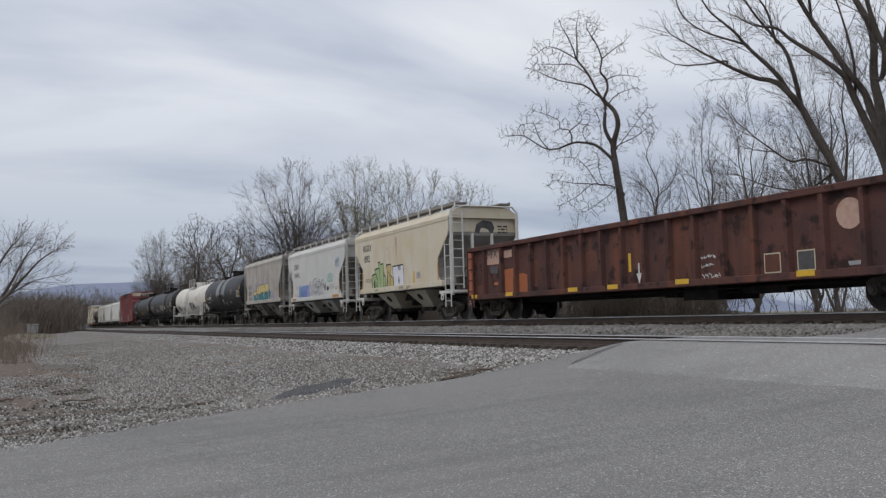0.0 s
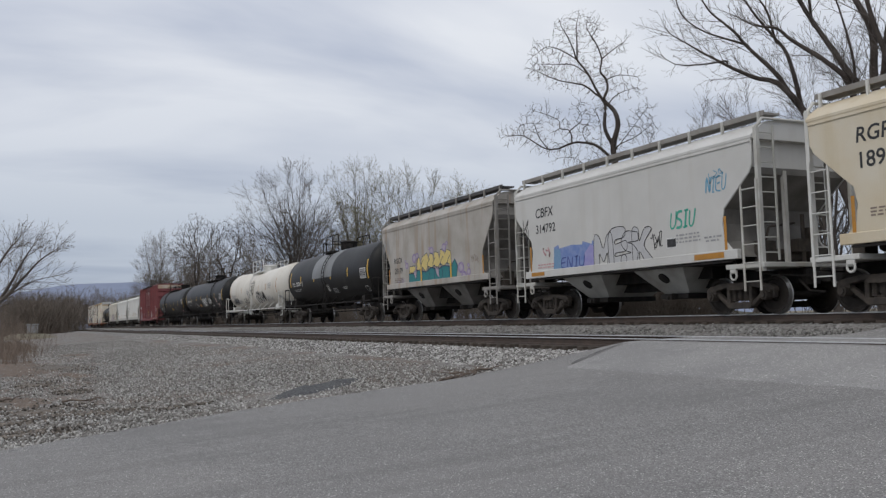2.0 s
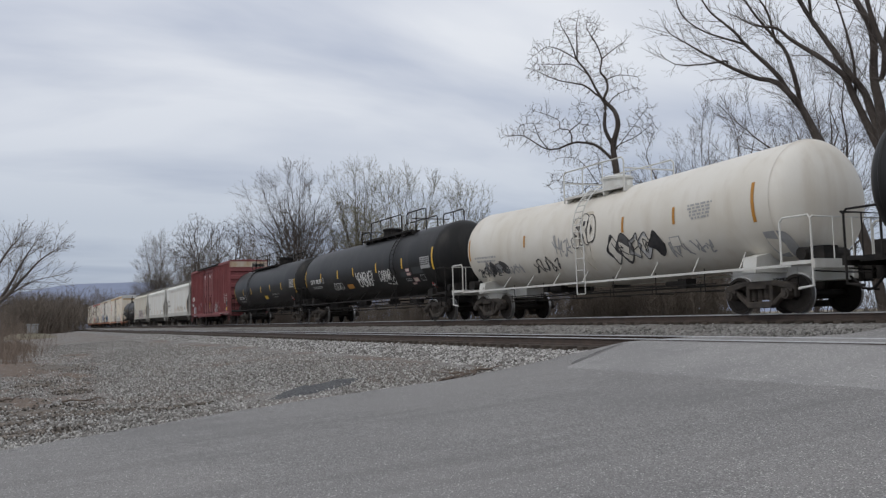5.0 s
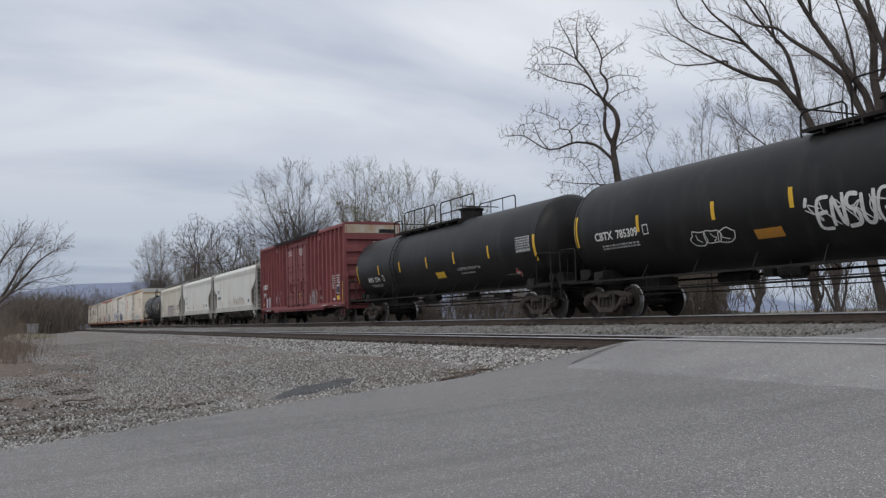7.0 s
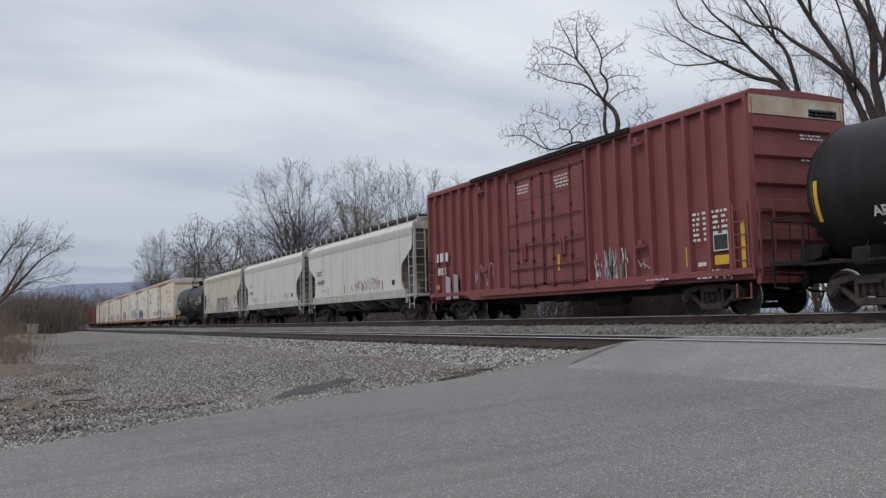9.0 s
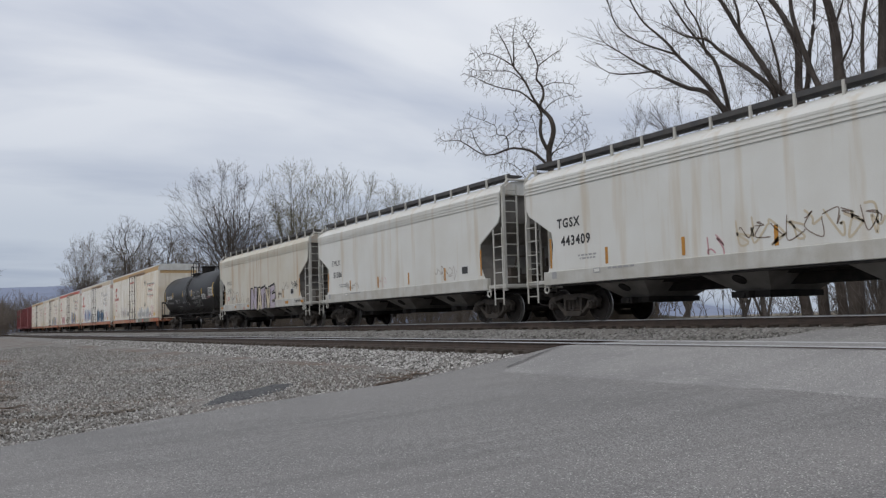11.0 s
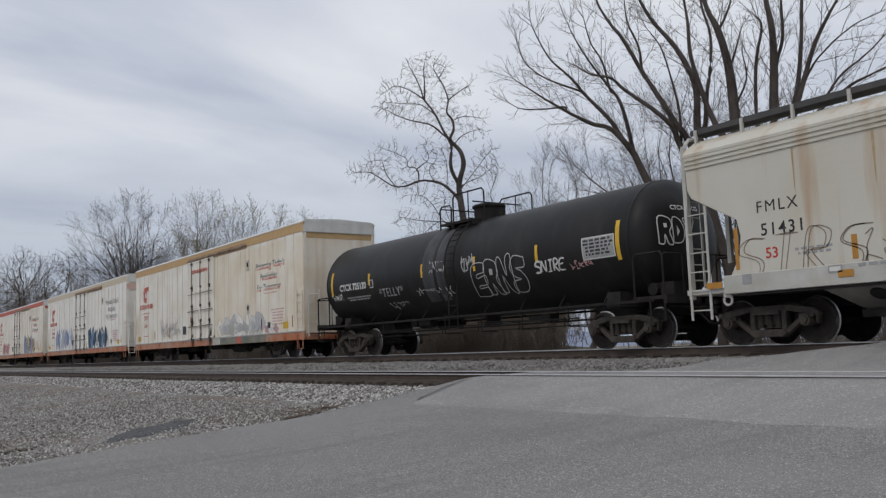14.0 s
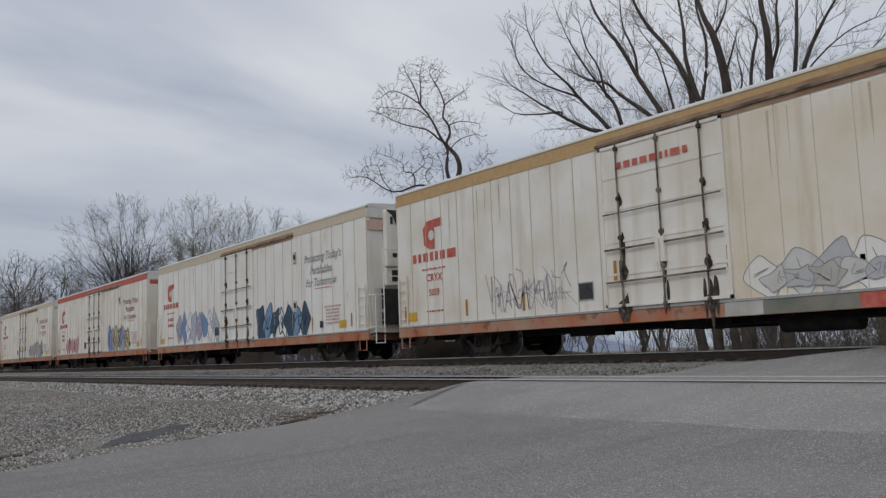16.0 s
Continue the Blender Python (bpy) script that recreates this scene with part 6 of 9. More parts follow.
def caps(car, wrap, items, line, width, swollen=False, shade=None, highlight=None):
    """Sprayed capitals: items are letter, left, foot, width, height and fill; each with its outline, some with a shadow or a white rim."""
    for k, (ch, u0, v0, w, h, fill) in enumerate(items):
        pts = [(u0 + x * w, v0 + y * h) for x, y in CAPS[ch]]
        off = 0.0012 * (k % 3)
        if swollen:
            cu, cv = u0 + w / 2, v0 + h / 2
            pts = [(cu + (x - cu) * 1.08, cv + (y - cv) * 1.05) for x, y in pts]
            pts = smooth_line(pts + [pts[0]], 4)[:-1]
        if shade:
            v, f = stroke([(x - 0.07, y + 0.03) for x, y in pts + pts[:2]], width * 2.4)
            decal("graffiti_shadow", car, v, f, shade, raised(wrap, off))
        decal("graffiti_letter", car, pts, [tuple(range(len(pts)))], fill, raised(wrap, 0.004 + off), "sprayed capital letter")
        v, f = stroke(pts + pts[:2], width)
        decal("graffiti_outline", car, v, f, line, raised(wrap, 0.008 + off))
        if highlight:
            cu, cv = u0 + w / 2, v0 + h / 2
            v, f = stroke([(cu + (x - cu) * 0.86, cv + (y - cv) * 0.90) for x, y in pts + pts[:2]], width * 0.5)
            decal("graffiti_rim", car, v, f, highlight, raised(wrap, 0.010 + off))
        if ch in HOLES:
            hole = [(u0 + x * w, v0 + y * h) for x, y in HOLES[ch]]
            decal("graffiti_counter", car, hole, [tuple(range(len(hole)))], line, raised(wrap, 0.011 + off))


# gondola
g = flat
decal("faded_disc", gond, disc(0.33), [tuple(range(18))], SP["flake"], g(-6.98, 2.05, -HALF + 0.13), "flaking round emblem patch")
for y, z, w in ((-5.88, 0.87, 0.5), (-1.89, 0.88, 0.52), (1.09, 0.87, 0.5), (3.14, 0.87, 0.52), (7.1, 0.87, 0.5), (9.75, 0.87, 0.46)):
    tape(gond, g(y, z, -HALF - 0.008), w, 0.13)
tape(gond, g(0.42, 1.52, -HALF + 0.13), 0.12, 0.52)
tape(gond, g(10.09, 1.8, -HALF + 0.13), 0.12, 0.9)
shape(gond, g(0.02, 1.05, -HALF + 0.13), [(-0.11, 0.15), (0.11, 0.15), (0.0, -0.16)], M_WHITE, name="arrow_mark")
tape(gond, g(0.02, 1.33, -HALF + 0.13), 0.06, 0.3, M_WHITE, "arrow_shaft")
for y, w, mat in ((-4.83, 0.5, SP["rustdark"]), (-5.8, 0.5, SP["slate"])):
    plate(gond, g(y, 1.16, -HALF + 0.13), w, 0.46, mat, SP["cream"], "repair_square")
scrawl(gond, g(-2.9, 0.98, -HALF + 0.13), 0.85, 0.16, M_WHITE, 7, 3, 0.02)
scrawl(gond, g(-2.75, 1.45, -HALF + 0.13), 0.55, 0.12, M_WHITE, 4, 4, 0.018)
scrawl(gond, g(-2.7, 1.24, -HALF + 0.13), 0.45, 0.1, M_WHITE, 3, 6, 0.018)
for y, z, w, h, mat in ((8.54, 2.30, 1.02, 0.60, "flake"), (7.4, 2.29, 0.70, 0.26, "flake"), (7.38, 1.28, 0.74, 0.88, "rustorange"), (6.38, 1.22, 0.62, 0.62, "rustorange"), (8.27, 1.29, 0.28, 0.1, "orange"), (8.38, 1.8, 0.55, 0.26, "slate"), (-7.04, 1.02, 0.3, 0.09, "grey"), (9.5, 1.1, 0.5, 0.35, "rustdark"), (5.6, 1.5, 0.5, 0.9, "rustdark"), (-4.2, 1.5, 0.5, 0.7, "rustdark"), (2.3, 1.7, 0.6, 0.6, "rustdark")):
    rng_ = random.Random(int(y * 50))
    rim = [(-w / 2, -h / 2), (0, -h / 2), (w / 2, -h / 2), (w / 2, 0), (w / 2, h / 2), (0, h / 2), (-w / 2, h / 2), (-w / 2, 0)]
    shape(gond, g(y, z, -HALF + 0.134), [(a + rng_.uniform(-0.06, 0.06) * w, c + rng_.uniform(-0.06, 0.06) * h) for a, c in rim], SP[mat], name="paint_patch")
part("corner_plate", Build().box(-HALF - 0.004, -HALF + 0.1, 9.92, 10.26, 0.92, 2.52), SP["flakeorange"], gond, "flaking orange paint on the corner")
lettering(gond, "HFX", 0.4, g(8.5, 2.34, -HALF + 0.125), SP["black"], 0.0)

# cream hopper
lettering(hop_a, "RGRX", 0.44, g(3.73, 3.57), M_BLACKPAINT, 0.006, 0.12)
lettering(hop_a, "1892", 0.46, g(3.85, 3.05), M_BLACKPAINT, 0.006, 0.0)
GREEN = [([(-1.05, -0.72), (-0.35, -0.72), (-0.42, 0.18), (-1.0, 0.14), (-1.02, -0.3)], "green"), ([(-0.40, -0.72), (0.18, -0.72), (0.05, -0.1), (-0.02, 0.44), (-0.62, 0.40), (-0.62, 0.2), (-0.42, 0.16)], "green"),
         ([(0.15, -0.72), (0.85, -0.72), (0.78, 0.0), (0.52, 0.06), (0.50, 0.62), (0.18, 0.60), (0.10, 0.72), (-0.16, 0.70), (-0.14, 0.5), (0.0, 0.42)], "green"),
         ([(0.85, -0.72), (1.75, -0.70), (1.70, -0.12), (1.42, 0.0), (1.48, 0.52), (0.90, 0.52), (1.02, -0.1)], "gold"),
         ([(1.78, -0.70), (2.98, -0.72), (2.90, 0.42), (1.62, 0.40), (1.75, -0.1)], "white")]
for pts, col in GREEN:
    shape(hop_a, g(2.1, 2.08), [(x - 0.05, y + 0.05) for x, y in pts], SP["black"])
    shape(hop_a, g(2.1, 2.08), pts, SP[col], 0.002, line=SP["black"], width=0.025)
shape(hop_a, g(2.1, 2.08), [(-0.84, -0.3), (-0.68, -0.1), (-0.6, -0.42), (-0.7, -0.5)], SP["black"], 0.004, True)
shape(hop_a, g(2.1, 2.08), [(2.3, -0.28), (2.37, -0.02), (2.44, -0.26), (2.38, -0.42)], SP["black"], 0.004, True)
for k, (u, mat) in enumerate(((-0.70, "palegreen"), (-0.25, "palegreen"), (0.25, "palegreen"), (0.62, "black"), (1.18, "black"), (-0.45, "black"))):
    v, f = stroke(smooth_line([(u - 0.14, -0.66), (u - 0.12, -0.1 + 0.06 * k), (u + 0.06, 0.12), (u + 0.20, -0.12), (u + 0.14, -0.42), (u + 0.02, -0.2)], 5), 0.03)
    decal("graffiti_outline", hop_a, v, f, SP[mat], raised(g(2.1, 2.08), 0.006))
tag_word(hop_a, raised(g(-0.38, 2.42), 0.006), "NEU", 0.3, 0.22, SP["black"], 0.03, 7)
scrawl(hop_a, g(-0.65, 2.36), 0.42, 0.3, SP["black"], 4, 8, 0.02)
for y, n in ((2.55, 4), (-0.55, 4), (-1.35, 3)):
    scrawl(hop_a, g(y, 1.5, -HALF - 0.03), 0.45, 0.16, SP["black"], n, int(y * 10) % 9, 0.02)
tape(hop_a, g(-1.95, 1.9), 0.16, 0.5)
plate(hop_a, g(-2.45, 1.95), 0.42, 0.3, SP["grey"], SP["cream"])
small_print(hop_a, g(3.6, 2.05), 0.9, 3, SP["brownline"], 0.07, 6)
shape(hop_a, g(0.0, 3.3), [(-0.09, 0.5), (0.1, 0.5), (0.07, 0.0), (0.02, -0.55), (-0.02, -0.1)], SP["flake"], name="rust_run")
lettering(hop_a, "C", 0.2, g(1.1, 3.35), SP["brownline"], 0.0)
shape(hop_a, on_end(-ha + 0.31, 0.15, 3.62), [(-0.5, -0.1), (-0.4, 0.25), (-0.1, 0.4), (0.3, 0.36), (0.42, 0.1), (0.3, -0.2), (0.1, 0.05), (-0.2, 0.1), (-0.3, -0.15)], SP["slate"], name="end_emblem")
small_print(hop_a, on_end(-ha + 0.30, 0.95, 3.75), 0.5, 3, M_BLACKPAINT, 0.12, 2)

# light grey hopper
lettering(hop_b, "CBFX", 0.44, g(3.65, 3.42), M_BLACKPAINT, 0.004, 0.1)
lettering(hop_b, "314792", 0.40, g(3.58, 2.9), M_BLACKPAINT, 0.004)
shape(hop_b, g(1.9, 1.85), [(-1.28, -0.48), (1.12, -0.48), (1.16, 0.36), (0.9, 0.44), (0.86, 0.34), (0.4, 0.46), (0.36, 0.36), (-0.2, 0.40), (-0.9, 0.34), (-0.95, 0.46), (-1.2, 0.40)], SP["blue"])
shape(hop_b, g(1.9, 1.85), [(-1.28, -0.48), (-0.7, -0.48), (-0.85, 0.30), (-1.2, 0.36)], SP["dullsky"], 0.002)
shape(hop_b, g(1.9, 1.85), [(0.4, -0.48), (1.12, -0.48), (1.14, 0.2), (0.8, 0.34), (0.5, 0.1)], SP["lilac"], 0.002)
tag_word(hop_b, raised(g(2.05, 1.72), 0.005), "ENIU", 1.3, 0.32, SP["navyblue"], 0.045, 3)
caps(hop_b, g(0.0, 1.42), [("M", -0.90, 0.0, 0.90, 0.92, SP["silver"]), ("E", -0.14, 0.05, 0.72, 0.94, SP["silver"]), ("S", 0.44, 0.05, 0.70, 0.88, SP["silver"]), ("K", 0.96, 0.06, 0.78, 0.90, SP["silver"])], SP["black"], 0.022, swollen=True)
tag_word(hop_b, g(-3.03, 2.48), "USIU", 0.95, 0.42, SP["mint"], 0.06, 9)
tag_word(hop_b, g(-4.3, 3.2), "NIEU", 0.72, 0.36, SP["sky"], 0.04, 5)
scrawl(hop_b, g(-4.3, 3.4), 0.5, 0.35, SP["sky"], 3, 6, 0.02)
plate(hop_b, g(-2.56, 1.9), 0.4, 0.27, M_BLACKPAINT, M_WHITE)
tape(hop_b, g(-3.95, 1.45, -HALF - 0.03), 1.05, 0.14, M_AMBER)
tape(hop_b, g(4.1, 1.45, -HALF - 0.03), 0.8, 0.12, M_AMBER)
scrawl(hop_b, g(3.55, 2.15), 0.4, 0.4, SP["pink"], 3, 7, 0.06)
scrawl(hop_b, g(4.9, 2.9), 0.5, 0.9, SP["black"], 3, 12, 0.03)
small_print(hop_b, g(-3.2, 2.05), 0.9, 3, SP["grey"], 0.09, 8)
small_print(hop_b, g(-4.1, 1.9), 0.6, 2, SP["grey"], 0.09, 9)
small_print(hop_b, g(3.6, 1.72), 1.0, 2, SP["pink"], 0.09, 10)
scrawl(hop_b, g(-1.95, 2.0), 0.5, 0.5, SP["black"], 3, 22, 0.025)

# grimy hopper with the teal piece
lettering(hop_c, "RGCX", 0.34, g(3.55, 2.7), M_BLACKPAINT, 0.004)
lettering(hop_c, "20179", 0.36, g(3.5, 2.24), M_BLACKPAINT, 0.004)
w0 = g(-0.05, 2.08)
TEAL = [(-2.4, -0.62), (2.3, -0.55), (2.45, 0.05), (2.2, 0.32), (1.85, 0.05), (1.2, 0.12), (0.6, 0.0), (0.0, 0.12), (-0.6, -0.05), (-1.2, 0.1), (-1.8, -0.02), (-2.35, 0.02)]
LEMON = [(-2.35, -0.02), (-2.25, 0.28), (-1.75, 0.30), (-1.6, 0.12), (-1.35, 0.62), (-1.18, 0.60), (-1.12, 0.22), (-0.95, 0.60), (-0.40, 0.76), (-0.30, 0.50), (-0.12, 0.72), (0.15, 0.66), (0.20, 0.42), (0.36, 0.74), (0.70, 0.68), (0.78, 0.40), (0.92, 0.78), (1.20, 0.80), (1.32, 0.58), (1.50, 0.76), (1.85, 0.66), (1.92, 0.10), (1.5, 0.22), (1.2, 0.10), (0.85, 0.24), (0.6, 0.02), (0.3, 0.2), (0.0, 0.10), (-0.3, 0.18), (-0.6, -0.02), (-0.9, 0.18), (-1.2, 0.06), (-1.5, 0.1), (-1.8, -0.04)]
shape(hop_c, w0, TEAL, SP["teal"], 0.0, False, SP["navy"], 0.05)
shape(hop_c, w0, LEMON, SP["lemon"], 0.003, False, SP["navy"], 0.03)
for u, v, r in ((-1.75, 0.62, 0.2), (-1.45, 0.7, 0.14), (-2.6, 0.35, 0.14), (-2.75, 0.55, 0.07), (0.05, 0.82, 0.16), (-0.2, 0.92, 0.07), (1.25, 0.85, 0.17), (1.5, 1.0, 0.09), (2.75, -0.05, 0.22), (3.0, -0.4, 0.2), (3.4, -0.25, 0.14), (3.4, 0.0, 0.08)):
    shape(hop_c, w0, [(u + a, v + b_) for a, b_ in disc(r, 10, 1.2)], SP["violet"], 0.005, True)
    shape(hop_c, w0, [(u + a, v + b_) for a, b_ in disc(r * 0.6, 10, 1.2)], SP["lavender"], 0.007, True)
for pts in ([(-1.9, 0.0), (-1.6, -0.3), (-1.45, 0.3), (-1.7, 0.1)], [(0.35, 0.15), (0.7, 0.1), (0.75, -0.35), (0.5, -0.2)]):
    shape(hop_c, w0, pts, SP["lavender"], 0.006, False, SP["navy"], 0.03)
for u in (-1.0, -0.35, 0.2, 0.95, 1.6):
    v, f = stroke(smooth_line([(u, -0.5), (u + 0.12, -0.1), (u - 0.05, 0.25), (u + 0.2, 0.5)], 5), 0.035)
    decal("graffiti_outline", hop_c, v, f, SP["navy"], raised(w0, 0.008))
for y in (-1.9, 1.0):
    tape(hop_c, g(y, 1.95, -HALF - 0.018), 0.12, 0.6)
scrawl(hop_c, g(-3.95, 2.3), 0.6, 0.35, SP["brownline"], 5, 3, 0.022)
scrawl(hop_c, g(4.95, 3.4), 0.8, 1.0, SP["grey"], 5, 4, 0.03)
scrawl(hop_c, g(3.2, 1.75), 1.0, 0.4, SP["lavender"], 5, 14, 0.04)
small_print(hop_c, g(3.5, 1.9), 1.0, 3, SP["brownline"], 0.08, 15)


M_RUSTRUN = paint_of("thin_rust_run", (0.43, 0.28, 0.14), (0.55, 0.45, 0.33))
# tank cars
def marks(car, zc, r, items):
    for y, z, w, h in items:
        tape(car, round_side(y, z, zc, r), w, h)


marks(tank_d, 2.62, 1.53, [(7.0, 2.71, 0.15, 0.95), (4.7, 2.62, 0.12, 0.45), (2.03, 2.62, 0.13, 0.45), (-1.07, 2.62, 0.12, 0.46), (-3.94, 2.63, 0.12, 0.46), (-6.95, 2.62, 0.15, 0.95)])
w1 = round_side(5.7, 2.38, 2.62, 1.53)
lettering(tank_d, "TILX  252730", 0.32, w1, M_WHITE, 0.008, spacing=0.95)
plate(tank_d, round_side(4.5, 2.38, 2.62, 1.53), 0.2, 0.28, M_BLACK, M_WHITE)
data_panel(tank_d, round_side(5.65, 1.98, 2.62, 1.53), 1.6, 0.25, M_GREYPAINT, 4)
data_panel(tank_d, round_side(-0.33, 1.9, 2.62, 1.53), 0.45, 0.5, M_WHITE, 5)
data_panel(tank_d, round_side(-1.35, 1.72, 2.62, 1.53), 0.8, 0.42, M_GREYPAINT, 6)
data_panel(tank_d, round_side(-3.06, 1.86, 2.62, 1.53), 0.65, 0.14, M_WHITE, 7)
plate(tank_d, round_side(-6.25, 2.45, 2.62, 1.53), 0.85, 0.52, M_GREYPAINT, M_WHITE)
data_panel(tank_d, raised(round_side(-6.25, 2.45, 2.62, 1.53), 0.006), 0.75, 0.42, M_BLACKPAINT, 17)
plate(tank_d, round_side(-6.2, 1.68, 2.62, 1.53), 0.42, 0.34, M_BLACK, M_WHITE)

def on_e(y, z):
    """On the flank of the white tank, which sags to its middle."""
    h = 8.95
    a0 = math.asin(max(-1, min(1, (z - 2.65 + 0.2 * (1 - abs(y) / h)) / 1.48)))
    return lambda u, v: (-1.49 * math.cos(a0 + v / 1.48), y - u, 2.65 - 0.2 * (1 - abs(y - u) / h) + 1.49 * math.sin(a0 + v / 1.48))


for k, (y, z, w, h, mat) in enumerate(((6.3, 1.75, 1.6, 0.45, "black"), (4.4, 1.75, 1.2, 0.4, "grey"), (2.2, 1.75, 1.6, 0.6, "black"), (0.9, 2.25, 1.3, 0.7, "grey"), (-4.8, 1.75, 1.6, 0.45, "grey"))):
    scrawl(tank_e, on_e(y, z), w, h, SP[mat], 6, 30 + k, 0.045)
wild_piece(tank_e, on_e(-2.6, 1.95), 2.4, 0.85, [SP["black"], SP["slate"], SP["grey"], SP["silver"]], SP["black"], 5, 12, 0.03)
wild_piece(tank_e, on_e(5.6, 1.85), 1.6, 0.5, [SP["grey"], SP["slate"]], SP["black"], 4, 13, 0.03)
caps(tank_e, on_e(0.0, 2.2), [("S", -0.35, 0.0, 0.42, 0.85, M_WHITETANK), ("R", 0.05, 0.05, 0.42, 0.85, M_WHITETANK), ("D", 0.46, 0.08, 0.40, 0.75, M_WHITETANK)], SP["black"], 0.03, swollen=True)
data_panel(tank_e, on_e(-5.4, 2.6), 0.9, 0.5, M_GREYPAINT, 14)
plate(tank_e, on_e(-4.3, 1.95), 0.4, 0.3, M_WHITETANK, M_GREYPAINT)
for y, h in ((-7.2, 0.95), (-4.4, 0.45), (-2.2, 0.45), (3.3, 0.4), (7.4, 0.8)):
    tape(tank_e, on_e(y, 2.62), 0.1, h, M_AMBER)
small_print(tank_e, on_e(6.2, 2.25), 1.6, 2, M_GREYPAINT, 0.14, 3)
shape(tank_e, on_e(-0.2, 2.2), [(-0.5, 0.9), (0.4, 1.0), (0.3, -0.2), (0.15, -0.9), (-0.1, -0.4), (-0.3, 0.2)], SP["tanstain"], 0.0, True, name="stain")
shape(tank_e, on_e(-7.6, 1.6), [(-0.3, 0.4), (0.35, 0.3), (0.4, -0.3), (-0.2, -0.4)], SP["grey"], 0.0, True, name="stain")

M_SCUFF = paint_of("scuffed_grey_on_black", (0.045, 0.05, 0.052), (0.03, 0.032, 0.033))


def placard(car, wrap):
    shape(car, wrap, [(0, -0.21), (0.21, 0), (0, 0.21), (-0.21, 0)], M_WHITE, 0.0, name="placard")
    shape(car, wrap, [(0, -0.19), (0.19, 0), (0, 0.19), (-0.19, 0)], SP["red"], 0.003, name="placard_face")
    tape(car, raised(wrap, 0.006), 0.2, 0.08, M_WHITE, "placard_band")


def on_f(place, z):
    """On the flank of the tagged tank car, by its place along the train."""
    return round_side(place - mf, z, 2.66, 1.53)


def on_g(place, z):
    return round_side(place - mg, z, 2.64, 1.53)


marks(tank_f, 2.66, 1.53, [(124.32 - mf, 2.6, 0.16, 0.95), (121.3 - mf, 2.57, 0.12, 0.46), (118.33 - mf, 2.57, 0.13, 0.46), (115.85 - mf, 2.57, 0.13, 0.46), (112.54 - mf, 2.57, 0.13, 0.46), (109.31 - mf, 2.59, 0.13, 0.46), (106.02 - mf, 2.6, 0.15, 0.95)])
lettering(tank_f, "CBTX  785309", 0.33, on_f(122.36, 2.35), M_WHITE, 0.008)
plate(tank_f, on_f(121.0, 2.38), 0.24, 0.28, M_BLACK, M_WHITE)
data_panel(tank_f, on_f(122.25, 2.0), 1.7, 0.24, M_GREYPAINT, 8)
tag_word(tank_f, on_f(114.3, 2.12), "'ENSUG'", 2.6, 0.68, M_WHITE, 0.085, 41)
scrawl(tank_f, on_f(114.3, 2.12), 2.5, 0.62, M_WHITE, 6, 41, 0.03)
scrawl(tank_f, on_f(111.4, 2.15), 1.7, 0.45, M_WHITE, 5, 44, 0.022)
tag_word(tank_f, on_f(111.4, 2.15), "DIENR_", 1.75, 0.5, M_WHITE, 0.055, 42)
blob_letters(tank_f, on_f(118.57, 1.95), 1.4, 0.36, [M_BLACK], M_WHITE, 3, 15, 0.05, 0.03)
plate(tank_f, on_f(116.73, 1.87), 0.85, 0.26, M_AMBER, M_AMBER)
plate(tank_f, on_f(106.8, 2.47), 0.95, 0.5, M_GREYPAINT, M_GREYPAINT)
data_panel(tank_f, raised(on_f(106.8, 2.47), 0.006), 0.86, 0.42, M_BLACKPAINT, 18)
for place, z, w, h in ((108.78, 2.26, 0.42, 0.14), (108.75, 2.08, 0.42, 0.12), (108.2, 1.81, 0.5, 0.2), (108.64, 1.66, 0.42, 0.1)):
    plate(tank_f, on_f(place, z), w, h, SP["bone"], SP["pink"])
for place, z, w, h in ((107.75, 2.2, 1.1, 0.3), (109.2, 2.1, 0.9, 0.26)):
    tape(tank_f, on_f(place, z), w, h, M_SCUFF, "scuffed_patch")
small_print(tank_f, on_f(108.95, 1.86), 0.7, 2, M_GREYPAINT, 0.09, 12)
plate(tank_f, on_f(107.4, 1.86), 0.46, 0.3, M_BLACK, M_GREYPAINT)
placard(tank_f, on_f(106.88, 1.52))
lettering(tank_f, "CBTX  785309", 0.24, (lambda u, v: (0.15 + u, 105.2 - mf + 0.16, 3.1 + v)), M_WHITE, 0.006)

marks(tank_g, 2.64, 1.53, [(144.2 - mg, 2.38, 0.15, 0.9), (141.22 - mg, 2.45, 0.12, 0.46), (138.6 - mg, 2.44, 0.13, 0.46), (135.63 - mg, 2.44, 0.13, 0.46), (133.0 - mg, 2.45, 0.13, 0.46), (130.1 - mg, 2.46, 0.13, 0.46), (126.86 - mg, 2.36, 0.15, 0.9)])
lettering(tank_g, "AREX  2744", 0.31, on_g(142.1, 2.02), M_WHITE, 0.008)
plate(tank_g, on_g(140.85, 2.06), 0.24, 0.28, M_BLACK, M_WHITE)
data_panel(tank_g, on_g(142.0, 1.74), 1.5, 0.16, M_GREYPAINT, 9)
plate(tank_g, on_g(134.58, 1.86), 0.85, 0.28, M_YELLOW, M_YELLOW)
lettering(tank_g, "LIQUEFIED PETROLEUM GAS", 0.15, on_g(131.95, 1.99), M_GREYPAINT, 0.003)
small_print(tank_g, on_g(132.1, 1.8), 1.2, 1, M_GREYPAINT, 0.13, 3)
small_print(tank_g, on_g(128.9, 1.58), 1.0, 1, M_GREYPAINT, 0.06, 4)
placard(tank_g, on_g(128.5, 1.63))
plate(tank_g, on_g(127.6, 2.54), 0.95, 0.52, M_GREYPAINT, M_GREYPAINT)
